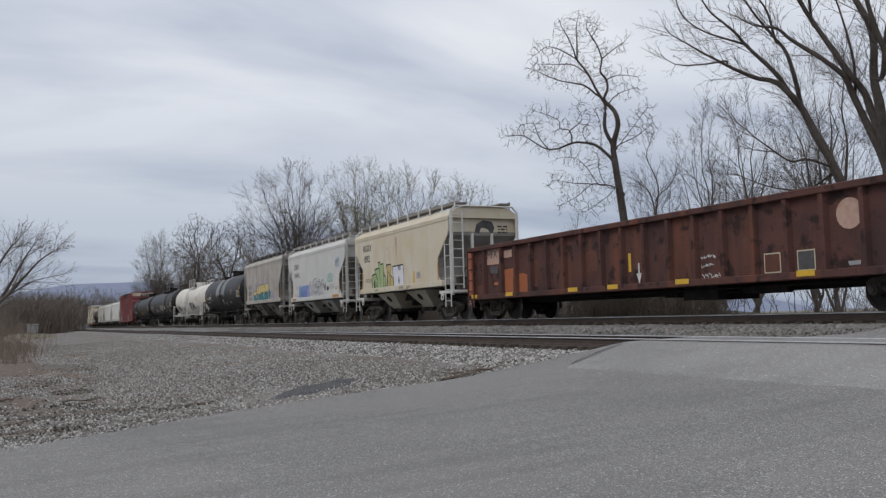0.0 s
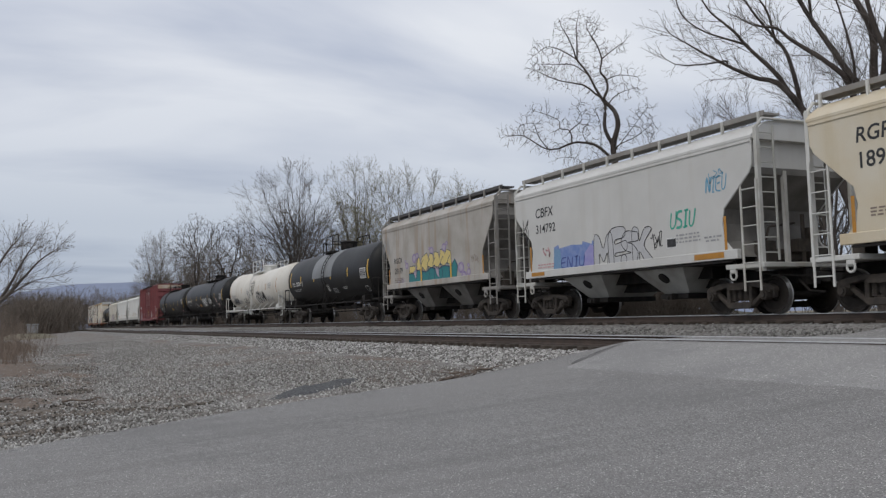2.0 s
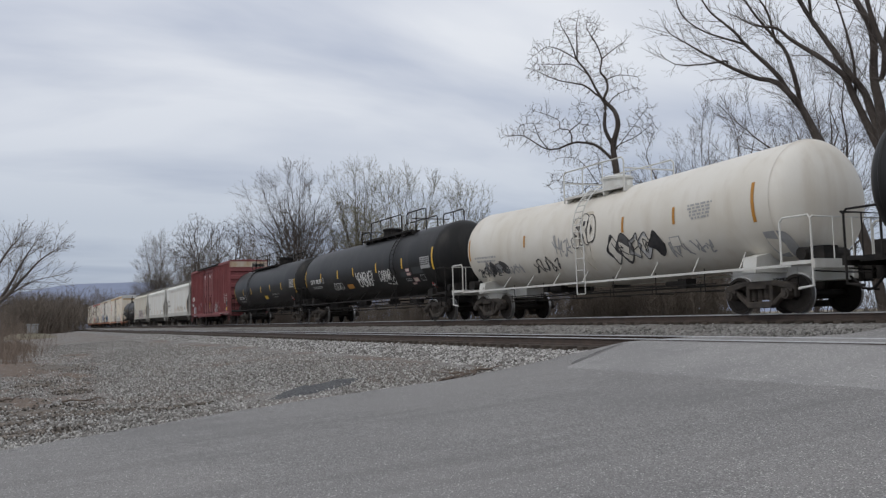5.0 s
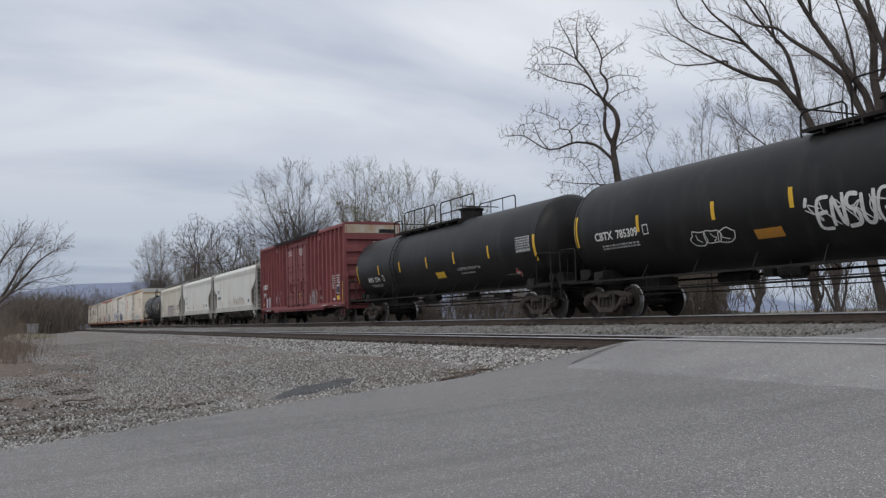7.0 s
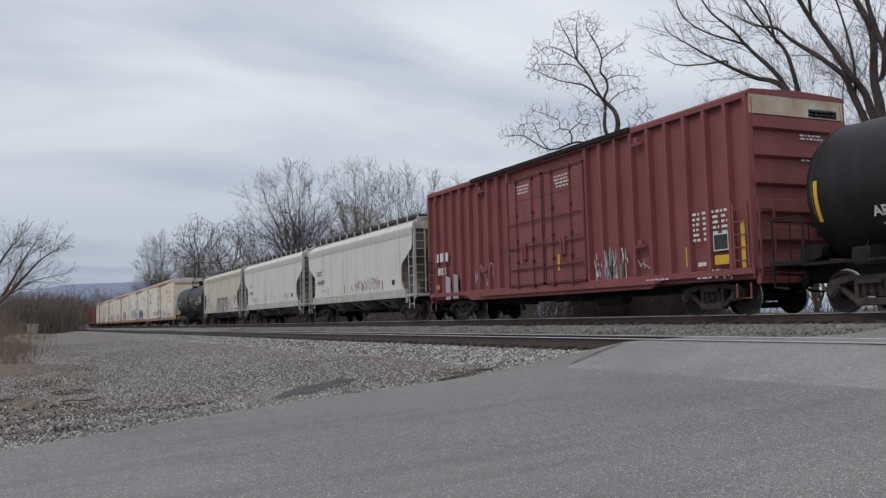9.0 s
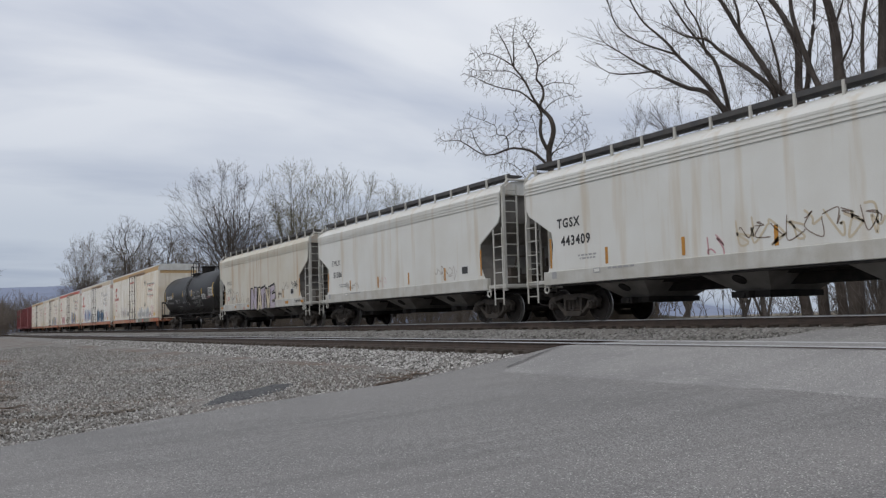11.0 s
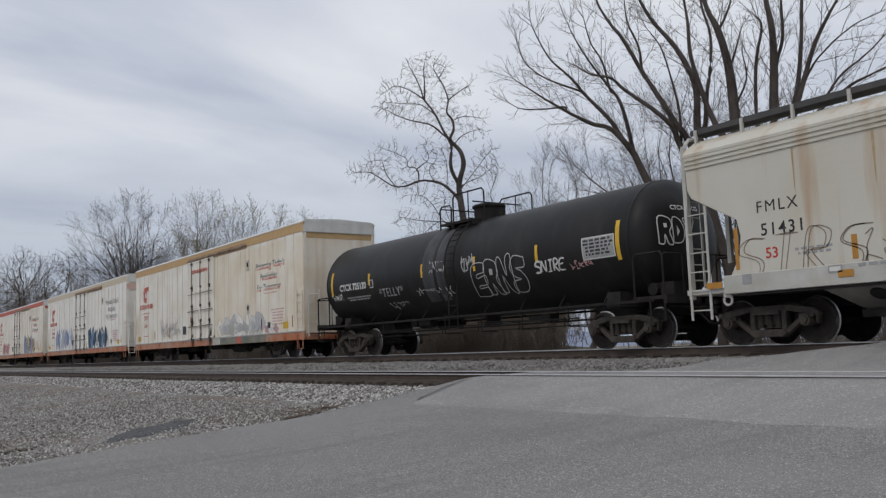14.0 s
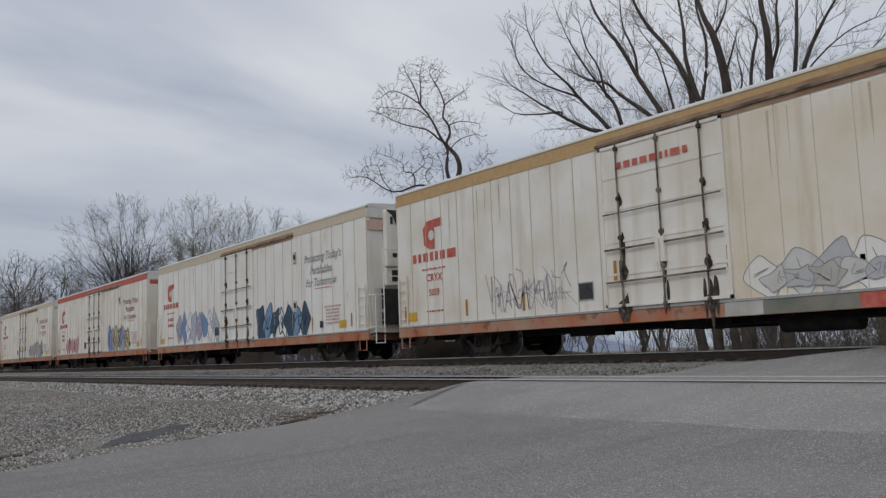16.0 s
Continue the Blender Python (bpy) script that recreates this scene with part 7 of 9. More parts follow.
data_panel(tank_g, raised(on_g(127.6, 2.54), 0.006), 0.9, 0.46, M_BLACKPAINT, 19)
lettering(tank_g, "AREX", 0.2, (lambda u, v: (0.35 + u, 126.05 - mg + 0.2, 3.0 + v)), M_WHITE, 0.006)

marks(tank_t, 2.55, 1.50, [(7.2, 2.6, 0.14, 0.85), (4.55, 2.58, 0.11, 0.4), (1.31, 2.57, 0.11, 0.42), (-1.39, 2.53, 0.11, 0.42), (-4.1, 2.55, 0.11, 0.42), (-7.0, 2.55, 0.13, 0.95)])


def on_head(tip, z, zc, r, x=0.0):
    """On the rounded head that looks ahead; tip is the head's foremost place."""
    deep = r * 0.46
    return lambda u, v: (x + u, tip - 0.012 + deep * (1 - math.sqrt(max(0.0, 1 - ((x + u) ** 2 + (z + v - zc) ** 2) / r ** 2))), z + v)


lettering(tank_t, "CTCX 725120", 0.31, round_side(5.7, 2.4, 2.55, 1.50), M_WHITE, 0.012)
plate(tank_t, round_side(4.4, 2.42, 2.55, 1.50), 0.22, 0.28, M_BLACK, M_WHITE)
data_panel(tank_t, round_side(5.4, 1.98, 2.55, 1.50), 1.6, 0.2, M_GREYPAINT, 10)
lettering(tank_t, "*TELLY*", 0.42, round_side(3.27, 2.05, 2.55, 1.50), M_GREYPAINT, 0.0, 0.1)
scrawl(tank_t, round_side(3.1, 1.6, 2.55, 1.50), 1.1, 0.3, M_GREYPAINT, 5, 51, 0.03)
scrawl(tank_t, round_side(6.9, 2.1, 2.55, 1.50), 0.8, 0.25, M_WHITE, 6, 52, 0.03)
scrawl(tank_t, round_side(1.2, 1.95, 2.55, 1.50), 1.2, 0.3, SP["grey"], 5, 53, 0.03)
scrawl(tank_t, round_side(0.2, 1.85, 2.55, 1.50), 0.7, 0.35, M_WHITE, 4, 54, 0.03)
scrawl(tank_t, round_side(0.5, 2.6, 2.55, 1.50), 0.8, 0.5, M_GREYPAINT, 5, 55, 0.04)
scrawl(tank_t, round_side(-1.1, 2.6, 2.55, 1.50), 0.65, 0.6, M_GREYPAINT, 4, 56, 0.04)
caps(tank_t, round_side(-1.25, 1.62, 2.55, 1.50), [("E", 0.0, 0.0, 0.56, 0.86, M_BLACK), ("R", 0.60, 0.03, 0.58, 0.92, M_BLACK), ("N", 1.16, 0.06, 0.60, 0.90, M_BLACK), ("S", 1.74, 0.04, 0.56, 0.94, M_BLACK)], SP["chalk"], 0.03, swollen=True)
caps(tank_t, (lambda u, v: on_head(216.6 - mt, 2.68, 2.55, 1.5, -0.62)(u, v)), [("R", -0.36, -0.28, 0.34, 0.58, M_BLACK), ("D", 0.02, -0.26, 0.30, 0.54, M_BLACK), ("Y", 0.34, -0.24, 0.32, 0.52, M_BLACK)], M_WHITE, 0.028, swollen=True)
lettering(tank_t, "CTCX 725120", 0.15, on_head(216.6 - mt, 3.25, 2.55, 1.5, -0.15), M_WHITE, 0.004)
tag_word(tank_t, round_side(-4.57, 2.18, 2.55, 1.50), "SNIRE", 1.15, 0.3, M_WHITE, 0.05, 58)
scrawl(tank_t, round_side(-5.7, 2.1, 2.55, 1.50), 0.8, 0.2, SP["pink"], 5, 59, 0.025)
plate(tank_t, round_side(-6.35, 2.45, 2.55, 1.50), 1.1, 0.55, M_GREYPAINT, M_WHITE)
data_panel(tank_t, raised(round_side(-6.35, 2.45, 2.55, 1.50), 0.006), 1.0, 0.45, M_BLACKPAINT, 20)

# maroon box car
for y, n, s in ((1.22, 3, 0.8), (-1.2, 4, 0.9)):
    small_print(box_h, g(y, 4.45, -HALF - 0.035), s, n, M_WHITE, 0.11, n)
for y in (-7.2, -7.55, -7.9, -8.2):
    small_print(box_h, g(y, 2.5), 0.26, 6, M_WHITE, 0.13, int(-y * 7))
plate(box_h, g(-8.04, 1.77), 0.52, 0.42, M_BLACKPAINT, M_WHITE)
plate(box_h, g(-8.05, 1.34), 0.5, 0.23, M_YELLOW, M_YELLOW)
tape(box_h, g(-8.78, 1.66), 0.13, 1.1)
tape(box_h, g(-6.82, 1.49), 0.11, 0.5)
tape(box_h, g(-0.9, 1.75, -HALF - 0.06), 0.12, 0.5)
plate(box_h, g(-7.35, 1.27), 0.3, 0.1, M_WHITE, M_WHITE)
small_print(box_h, g(-7.4, 1.0), 0.6, 2, M_WHITE, 0.09, 33)
small_print(box_h, g(-5.6, 0.95, -HALF - 0.02), 0.9, 1, M_WHITE, 0.09, 34)
for k in range(4):
    scrawl(box_h, g(-3.1 - 0.3 * k, 1.45), 0.7, 1.1, [M_WHITE, SP["lavender"], M_GREYPAINT, M_WHITE][k], 7, 61 + k, 0.03)
scrawl(box_h, g(-8.05, 1.0), 0.7, 0.28, M_WHITE, 5, 66, 0.05)
scrawl(box_h, g(-5.06, 1.44), 0.5, 0.3, M_GREYPAINT, 2, 67, 0.03)
small_print(box_h, g(7.85, 2.35), 1.2, 1, M_WHITE, 0.5, 12, 0.7)
lettering(box_h, "8001", 0.42, g(7.8, 1.95), M_WHITE, 0.01)
for y, z, w, h, mat in ((6.65, 1.35, 0.5, 1.0, "grey"), (7.3, 1.3, 0.45, 0.95, "lavender"), (8.3, 1.35, 0.35, 0.2, "gold")):
    shape(box_h, g(y, z), [(-w / 2, -h / 2), (w / 2, -h / 2), (w / 2 * 0.9, h / 2 * 0.8), (-w / 2, h / 2)], SP[mat], name="paint_patch")
scrawl(box_h, g(4.3, 1.6), 1.6, 0.9, SP["lavender"], 5, 68, 0.03)
for y, z in ((-5.0, 4.72), (4.3, 4.7), (-5.0, 1.9), (4.2, 1.75)):
    part("defect_card_board", Build().box(-HALF - 0.05, -HALF + 0.02, y - 0.22, y + 0.22, z - 0.02, z + 0.04).box(-HALF - 0.06, -HALF, y - 0.08, y + 0.12, z + 0.04, z + 0.2), M_BOXRED, box_h)
part("door_track", Build().box(-HALF - 0.09, -HALF, -4.7, 5.0, 5.14, 5.27), M_UNDER, box_h)
part("lower_track", Build().box(-HALF - 0.10, -HALF, -5.6, 4.6, 0.86, 0.96), M_BOXRED, box_h)
part("end_panel", Build().box(-HALF + 0.06, HALF - 0.06, -9.1 + 0.03, -9.1 - 0.012, 4.72, 5.2), M_BOXENDTOP, box_h, "rust-stained white panel")
plate(box_h, on_end(-9.1 - 0.014, 0.85, 4.84), 0.95, 0.2, M_WHITE, M_BLACKPAINT)
data_panel(box_h, on_end(-9.1 - 0.02, 0.85, 4.86), 0.85, 0.16, M_BLACKPAINT, 21)
for z in (4.25, 3.72, 3.18):
    small_print(box_h, on_end(-9.13, 0.4, z), 0.75, 2, M_WHITE, 0.08, int(z * 10))

# pale three-bay hoppers
lettering(hop_i, "TGSX", 0.36, g(5.7, 2.75), M_BLACKPAINT, 0.012, spacing=1.2)
lettering(hop_i, "443409", 0.37, g(5.4, 2.24), M_BLACKPAINT, 0.012, spacing=1.2)
lettering(hop_j, "FMLX", 0.34, g(5.65, 2.77), M_BLACKPAINT, 0.0, spacing=1.2)
lettering(hop_j, "51586", 0.34, g(5.5, 2.24), M_BLACKPAINT, 0.010, spacing=1.15)
lettering(hop_k, "FMLX", 0.33, g(5.63, 2.71), M_BLACKPAINT, 0.0, spacing=1.25)
lettering(hop_k, "51431", 0.34, g(5.53, 2.25), M_BLACKPAINT, 0.004, spacing=1.2)
for car in (hop_i, hop_j, hop_k):
    for y in (4.1, 1.3, -1.4, -4.18):
        tape(car, g(y, 1.72), 0.11, 0.44, M_AMBER)
    plate(car, g(-5.55, 1.78), 0.43, 0.29, M_BLACKPAINT, M_WHITE)
    small_print(car, g(4.9, 1.78), 0.8, 2, SP["grey"], 0.09, 3)
    plate(car, g(6.4, 1.32, -HALF - 0.03), 0.22, 0.2, SP["grey"], SP["grey"])
    plate(car, g(4.5, 1.35, -HALF - 0.03), 0.28, 0.14, M_PALEGREY, SP["grey"])
    small_print(car, g(3.5, 1.36, -HALF - 0.03), 1.1, 1, SP["grey"], 0.1, 5)
scrawl(hop_i, g(-2.1, 1.85), 3.6, 0.7, SP["cream"], 8, 71, 0.05)
scrawl(hop_i, g(-2.1, 1.85), 3.4, 0.6, SP["brownline"], 8, 72, 0.025)
scrawl(hop_i, g(0.3, 1.6), 0.5, 0.6, SP["pink"], 2, 73, 0.04)
scrawl(hop_j, g(3.9, 1.72), 1.4, 0.4, SP["brownline"], 6, 74, 0.015)
scrawl(hop_j, g(-4.2, 1.75), 1.6, 0.5, SP["brownline"], 6, 75, 0.015)
scrawl(hop_j, g(1.0, 1.72), 0.9, 0.4, SP["pink"], 4, 76, 0.015)
# outlined capitals with a dark shadow
caps(hop_k, g(0.0, 1.02, -HALF - 0.026), [("N", -1.26, 0.0, 1.15, 1.16, SP["lavender"]), ("A", -0.08, -0.04, 0.86, 1.20, SP["cream"]), ("T", 0.52, 0.0, 0.86, 1.16, SP["lavender"]), ("I", 1.16, 0.0, 0.30, 1.08, SP["lavender"]), ("V", 1.40, 0.0, 0.95, 1.10, SP["cream"]), ("E", 2.14, 0.0, 0.86, 1.14, SP["lavender"])], SP["black"], 0.045, shade=SP["black"], highlight=SP["bone"])
lettering(hop_k, "53", 0.3, g(5.8, 1.78), SP["red"], 0.004)
lettering(hop_k, "CID", 0.2, g(2.58, 1.12, -HALF - 0.03), SP["red"], 0.0)
scrawl(hop_k, g(1.85, 1.55), 0.6, 0.3, SP["brownline"], 5, 81, 0.03)
scrawl(hop_k, g(-3.7, 1.68), 0.55, 0.36, SP["black"], 4, 82, 0.03)
scrawl(hop_k, g(-4.55, 2.1), 1.0, 0.5, SP["brownline"], 5, 83, 0.02)
scrawl(hop_k, g(-5.9, 2.12), 0.9, 0.4, SP["black"], 6, 84, 0.03)
scrawl(hop_k, g(-6.4, 1.28, -HALF - 0.03), 1.0, 0.14, SP["black"], 8, 85, 0.025)
for k, ch in enumerate("SIRS"):
    tag_word(hop_k, g(6.3 - 0.72 * k, 1.72), ch, 0.62, 0.85, SP["brownline"], 0.022, 86 + k)
    tag_word(hop_k, g(6.2 - 0.72 * k, 1.74), ch, 0.62, 0.8, SP["brownline"], 0.022, 90 + k)
scrawl(hop_k, g(3.3, 1.7), 1.2, 0.7, SP["brownline"], 4, 95, 0.022)
for y, w in ((-7.0, 0.38), (-4.79, 0.46), (1.78, 0.35), (7.2, 0.4), (4.3, 0.3)):
    tape(hop_k, g(y, 1.25, -HALF - 0.03), w, 0.13, M_AMBER)
for y, w, l in ((-0.6, 0.14, 1.3), (-0.2, 0.1, 1.6), (2.6, 0.08, 0.9), (3.6, 0.1, 0.8), (-3.8, 0.1, 0.7), (0.2, 0.08, 0.6), (5.2, 0.08, 0.7)):
    shape(hop_k, g(y, 3.55), [(-w * 0.3, 0.2), (w * 0.3, 0.2), (w * 0.2, -l * 0.5), (w * 0.05, -l), (-w * 0.1, -l * 0.6)], M_RUSTRUN, name="rust_run")

def halved(shape_of, at, keep_top):
    """The upper or lower half of flat shapes, cut level at the height at."""
    bm = bmesh.new()
    vs = [bm.verts.new((p[0], p[1], 0)) for p in shape_of[0]]
    for face in shape_of[1]:
        bm.faces.new([vs[i] for i in face])
    bmesh.ops.bisect_plane(bm, geom=bm.verts[:] + bm.edges[:] + bm.faces[:], plane_co=(0, at, 0), plane_no=(0, 1, 0), clear_inner=keep_top, clear_outer=not keep_top)
    bm.verts.index_update()
    out = [tuple(p.co) for p in bm.verts], [tuple(p.index for p in face.verts) for face in bm.faces]
    bm.free()
    return out


# refrigerator cars
M_SLOGAN = paint_of("faded_teal_slogan", (0.075, 0.12, 0.13), (0.20, 0.24, 0.25))
for k, (car, mr) in enumerate(reefers):
    red = M_REDPAINT
    shape(car, g(9.0, 3.75, -HALF - 0.002), [(-0.5, 0.2), (-0.3, 0.42), (0.5, 0.46), (0.5, 0.2), (0.1, 0.2), (0.1, -0.45), (-0.15, -0.45), (-0.45, -0.3)], red, name="emblem")
    shape(car, g(9.05, 3.72, -HALF - 0.002), [(a, b_) for a, b_ in disc(0.16, 8)], M_WHITE, 0.003, name="emblem_star")
    small_print(car, g(8.95, 2.95, -HALF - 0.002), 2.3, 1, red, 0.42, 4, 0.62)
    small_print(car, g(8.95, 2.68, -HALF - 0.002), 1.3, 1, red, 0.09, 5)
    if k == 0:
        lettering(car, "CRYX", 0.32, g(8.98, 2.43, -HALF - 0.002), red, 0.004)
        lettering(car, "5059", 0.28, g(9.0, 1.98, -HALF - 0.002), red, 0.004)
    else:
        small_print(car, g(8.98, 2.3, -HALF - 0.002), 0.9, 2, red, 0.3, 6 + k)
    small_print(car, g(8.98, 1.4, -HALF - 0.002), 0.9, 1, red, 0.1, 7)
    ink = M_SLOGAN if k != 1 else SP["grey"]
    for text, y, z in (("Protecting Today's", -7.84, 3.85), ("Perishables", -7.73, 3.38), ("For Tomorrow", -7.7, 2.93)):
        for keep_top, mat in ((True, ink), (False, red if k != 1 else ink)):
            v, f = halved(glyphs(text, 0.38, 0.006, 0.25), -0.015, keep_top)
            decal("slogan" if keep_top else "slogan_foot", car, v, f, mat, g(y, z + (0.012 if keep_top else -0.012), -HALF - 0.004))
    small_print(car, g(-7.9, 2.68, -HALF - 0.002), 1.3, 1, red, 0.07, 8)
    small_print(car, g(-8.6, 1.95, -HALF - 0.002), 1.2, 6, SP["pink"], 0.12, 9)
    plate(car, g(-7.74, 1.36, -HALF - 0.002), 0.32, 0.3, M_BLACKPAINT, M_WHITE)
    plate(car, g(-9.33, 1.3, -HALF - 0.002), 0.5, 0.27, M_YELLOW, M_YELLOW)
    plate(car, g(10.2, 1.3, -HALF - 0.002), 0.45, 0.27, M_YELLOW, M_YELLOW)
    plate(car, g(2.58, 1.52, -HALF - 0.002), 0.52, 0.44, M_BLACKPAINT, SP["grey"])
    for y in (-9.95, 10.6, 7.4, 4.9, 1.55, -1.6, -4.4, -7.0):
        tape(car, g(y, 1.42 if abs(y) > 2 else 1.92, -HALF - 0.04 if abs(y) < 2 else -HALF - 0.002), 0.1, 0.46, M_AMBER)
    for z in (4.03, 2.15):
        hatch = part("vent_door", Build().box(-HALF - 0.03, -HALF + 0.01, -5.72, -5.48, z - 0.22, z + 0.22), M_TRIMDULL, car, "small vent door", bevel=0.01)
        part("latch", Build().box(-HALF - 0.05, -HALF - 0.03, -5.7, -5.58, z - 0.06, z + 0.12), M_UNDER, hatch)
r1, r2, r3, r4 = [c[0] for c in reefers[:4]]
M_RUN = paint_of("brown_grime_run", (0.52, 0.44, 0.33), (0.62, 0.56, 0.46))
for k, car in enumerate((r1, r2, r3)):
    rng_ = random.Random(300 + k)
    for _ in range(18):
        y, top_, l, w = rng_.uniform(-10.5, 10.5), rng_.choice((4.7, 4.7, 2.4, 1.6)), rng_.uniform(0.3, 1.5), rng_.uniform(0.02, 0.07)
        if -2.0 < y < 2.2:
            continue
        shape(car, g(y, top_, -HALF - 0.0005), [(-w * 0.5, 0.0), (w * 0.5, 0.0), (w * 0.3, -l * 0.5), (0.0, -l), (-w * 0.35, -l * 0.6)], M_RUN, name="grime_run")
    for _ in range(7):
        y, w, h = rng_.choice((-1.1, 0.08, 1.3)) + rng_.uniform(-0.15, 0.15), rng_.uniform(0.06, 0.16), rng_.uniform(0.3, 0.8)
        shape(car, g(y, 1.12 + rng_.random() ** 3 * 1.6, -HALF - 0.032), [(-w / 2, 0), (-w * 0.2, h * 0.5), (w * 0.3, h * 0.4), (w / 2, -h * 0.1), (w * 0.1, -h), (-w * 0.3, -h * 0.6)], M_GREASE, name="grease_smear", rounded=True)
x0 = -HALF - 0.002
small_print(r1, g(0.25, 4.27, x0 - 0.05), 2.1, 1, M_REDPAINT, 0.22, 3, 0.7)
wild_piece(r1, g(-4.6, 1.45, x0), 5.2, 0.95, [M_REEFERWHITE, M_TRIMWHITE, SP["silver"], M_REEFERWHITE], SP["grey"], 7, 91, 0.02)
wild_piece(r1, g(-4.5, 1.36, x0 - 0.012), 4.2, 0.5, [M_TRIMWHITE, SP["silver"], M_TRIMDULL], SP["grey"], 8, 191, 0.018)
wild_piece(r1, g(-8.0, 1.2, x0), 1.3, 0.4, [SP["pink"], M_REEFERWHITE], SP["grey"], 3, 192, 0.015)
scrawl(r1, g(4.8, 1.75, x0), 3.4, 1.2, SP["lavender"], 10, 92, 0.025)
scrawl(r1, g(4.6, 1.6, x0), 3.0, 0.9, SP["silver"], 9, 93, 0.02)
scrawl(r1, g(4.3, 1.45, x0), 2.8, 0.6, SP["grey"], 7, 94, 0.014)
wild_piece(r2, g(5.2, 1.85, x0), 5.6, 1.5, [SP["lavender"], SP["dullsky"], M_REEFERWHITE, SP["silver"]], SP["blue"], 8, 95, 0.04)
wild_piece(r2, g(-4.4, 1.6, x0), 4.6, 1.4, [SP["navy"], SP["dullsky"], SP["navy"], M_REEFERWHITE], SP["navy"], 7, 96, 0.06)
wild_piece(r3, g(-5.4, 1.7, x0), 4.4, 1.5, [SP["blue"], SP["lavender"], SP["gold"]], SP["navy"], 6, 98, 0.06)
wild_piece(r3, g(6.2, 1.6, x0), 3.4, 1.2, [SP["pink"], SP["rustorange"]], SP["pink"], 5, 99, 0.04)
wild_piece(r4, g(-5.0, 1.6, x0), 5.0, 1.3, [SP["dullsky"], SP["lavender"], SP["gold"]], SP["grey"], 7, 101, 0.05)

# ---- trees and brush ----
M_BARK = material("dark_bare_bark", (0.062, 0.05, 0.043), rough=0.9, second=(0.10, 0.085, 0.075), scale=3, amount=0.8, grain=30, bump=0.4)
M_TWIG = material("grey_brown_twigs", (0.125, 0.108, 0.096), rough=0.9, second=(0.09, 0.076, 0.067), scale=1.5, amount=0.8, grain=20, bump=0.0)
M_BUD = material("budding_olive_twigs", (0.19, 0.175, 0.11), rough=0.9, second=(0.14, 0.122, 0.085), scale=1.5, amount=0.8, grain=20, bump=0.0)
M_THICKET = material("dry_brown_thicket", (0.175, 0.145, 0.118), rough=0.95, second=(0.125, 0.105, 0.086), scale=0.7, amount=0.9, grain=20, bump=0.0)
M_WEED = material("dead_brown_weeds", (0.235, 0.18, 0.14), rough=0.95, second=(0.17, 0.135, 0.11), scale=0.9, amount=0.9, grain=20, bump=0.0)
M_STRAW = material("dry_straw_grass", (0.25, 0.195, 0.135), rough=0.95, second=(0.18, 0.135, 0.10), scale=1.2, amount=0.9, grain=20, bump=0.0)


def limb_mesh(pts, radii, n, out):
    """A tapering tube through pts, added to out."""
    v, f = out
    base = len(v)
    up = Vector((0.13, 0.21, 0.97))
    for i, p in enumerate(pts):
        d = (pts[min(i + 1, len(pts) - 1)] - pts[max(i - 1, 0)])
        side = d.cross(up)
        if side.length < 1e-6:
            side = Vector((1, 0, 0))
        side.normalize()
        other = d.cross(side).normalized()
        for k in range(n):
            a = 2 * math.pi * k / n
            q = p + side * (math.cos(a) * radii[i]) + other * (math.sin(a) * radii[i])
            v.append((q.x, q.y, q.z))
    for i in range(len(pts) - 1):
        for k in range(n):
            f.append((base + i * n + k, base + i * n + (k + 1) % n, base + (i + 1) * n + (k + 1) % n, base + (i + 1) * n + k))


def reach_out(rng, nodes, parents, goals, step, kill, reach, turns, jitter=0.22, lift=0.0, keep_on=1.25):
    """Lets branches grow from the nodes towards the goals (free places in the crown) until each goal is met."""
    nodes, parents = [tuple(p) for p in nodes], list(parents)
    goals = np.asarray(goals, float)
    base = np.asarray(nodes, float)
    near = np.zeros(len(goals), int)
    dist = np.full(len(goals), 1e9)
    for k in range(0, len(base), 64):
        d = np.linalg.norm(goals[:, None, :] - base[None, k:k + 64, :], axis=2)
        m = d.argmin(1)
        dm = d[np.arange(len(goals)), m]
        better = dm < dist
        near[better], dist[better] = m[better] + k, dm[better]
    children = collections.Counter()
    for _ in range(turns):
        live = (dist < reach) & (dist > kill)
        if not live.any():
            break
        ids = np.unique(near[live])
        pull = np.zeros((len(ids), 3))
        where = np.searchsorted(ids, near[live])
        at = np.asarray([nodes[k] for k in ids])
        way = goals[live] - at[where]
        way /= np.linalg.norm(way, axis=1, keepdims=True)
        np.add.at(pull, where, way)
        pull /= np.maximum(np.linalg.norm(pull, axis=1, keepdims=True), 1e-6)
        back = np.asarray([nodes[parents[k]] if parents[k] >= 0 else nodes[k] for k in ids])
        ahead = (pull * (at - back)).sum(1) / step
        pull += keep_on * (at - back) / step + rng.normal(0, jitter, pull.shape) + np.array([0, 0, lift])
        pull /= np.linalg.norm(pull, axis=1, keepdims=True)
        keep = np.asarray([children[k] < 3 for k in ids]) & ((ahead > -0.3) | (np.asarray([parents[k] for k in ids]) < 0))
        if not keep.any():
            break
        fresh = (at + pull * step)[keep]
        start = len(nodes)
        for k, q in zip(ids[keep], fresh):
            children[k] += 1
            parents.append(int(k))
            nodes.append(tuple(q))
        d = np.linalg.norm(goals[:, None, :] - fresh[None], axis=2)
        m = d.argmin(1)
        dm = d[np.arange(len(goals)), m]
        better = (dm < dist) & (dist > kill)
        near[better], dist[better] = m[better] + start, dm[better]
    return nodes, parents


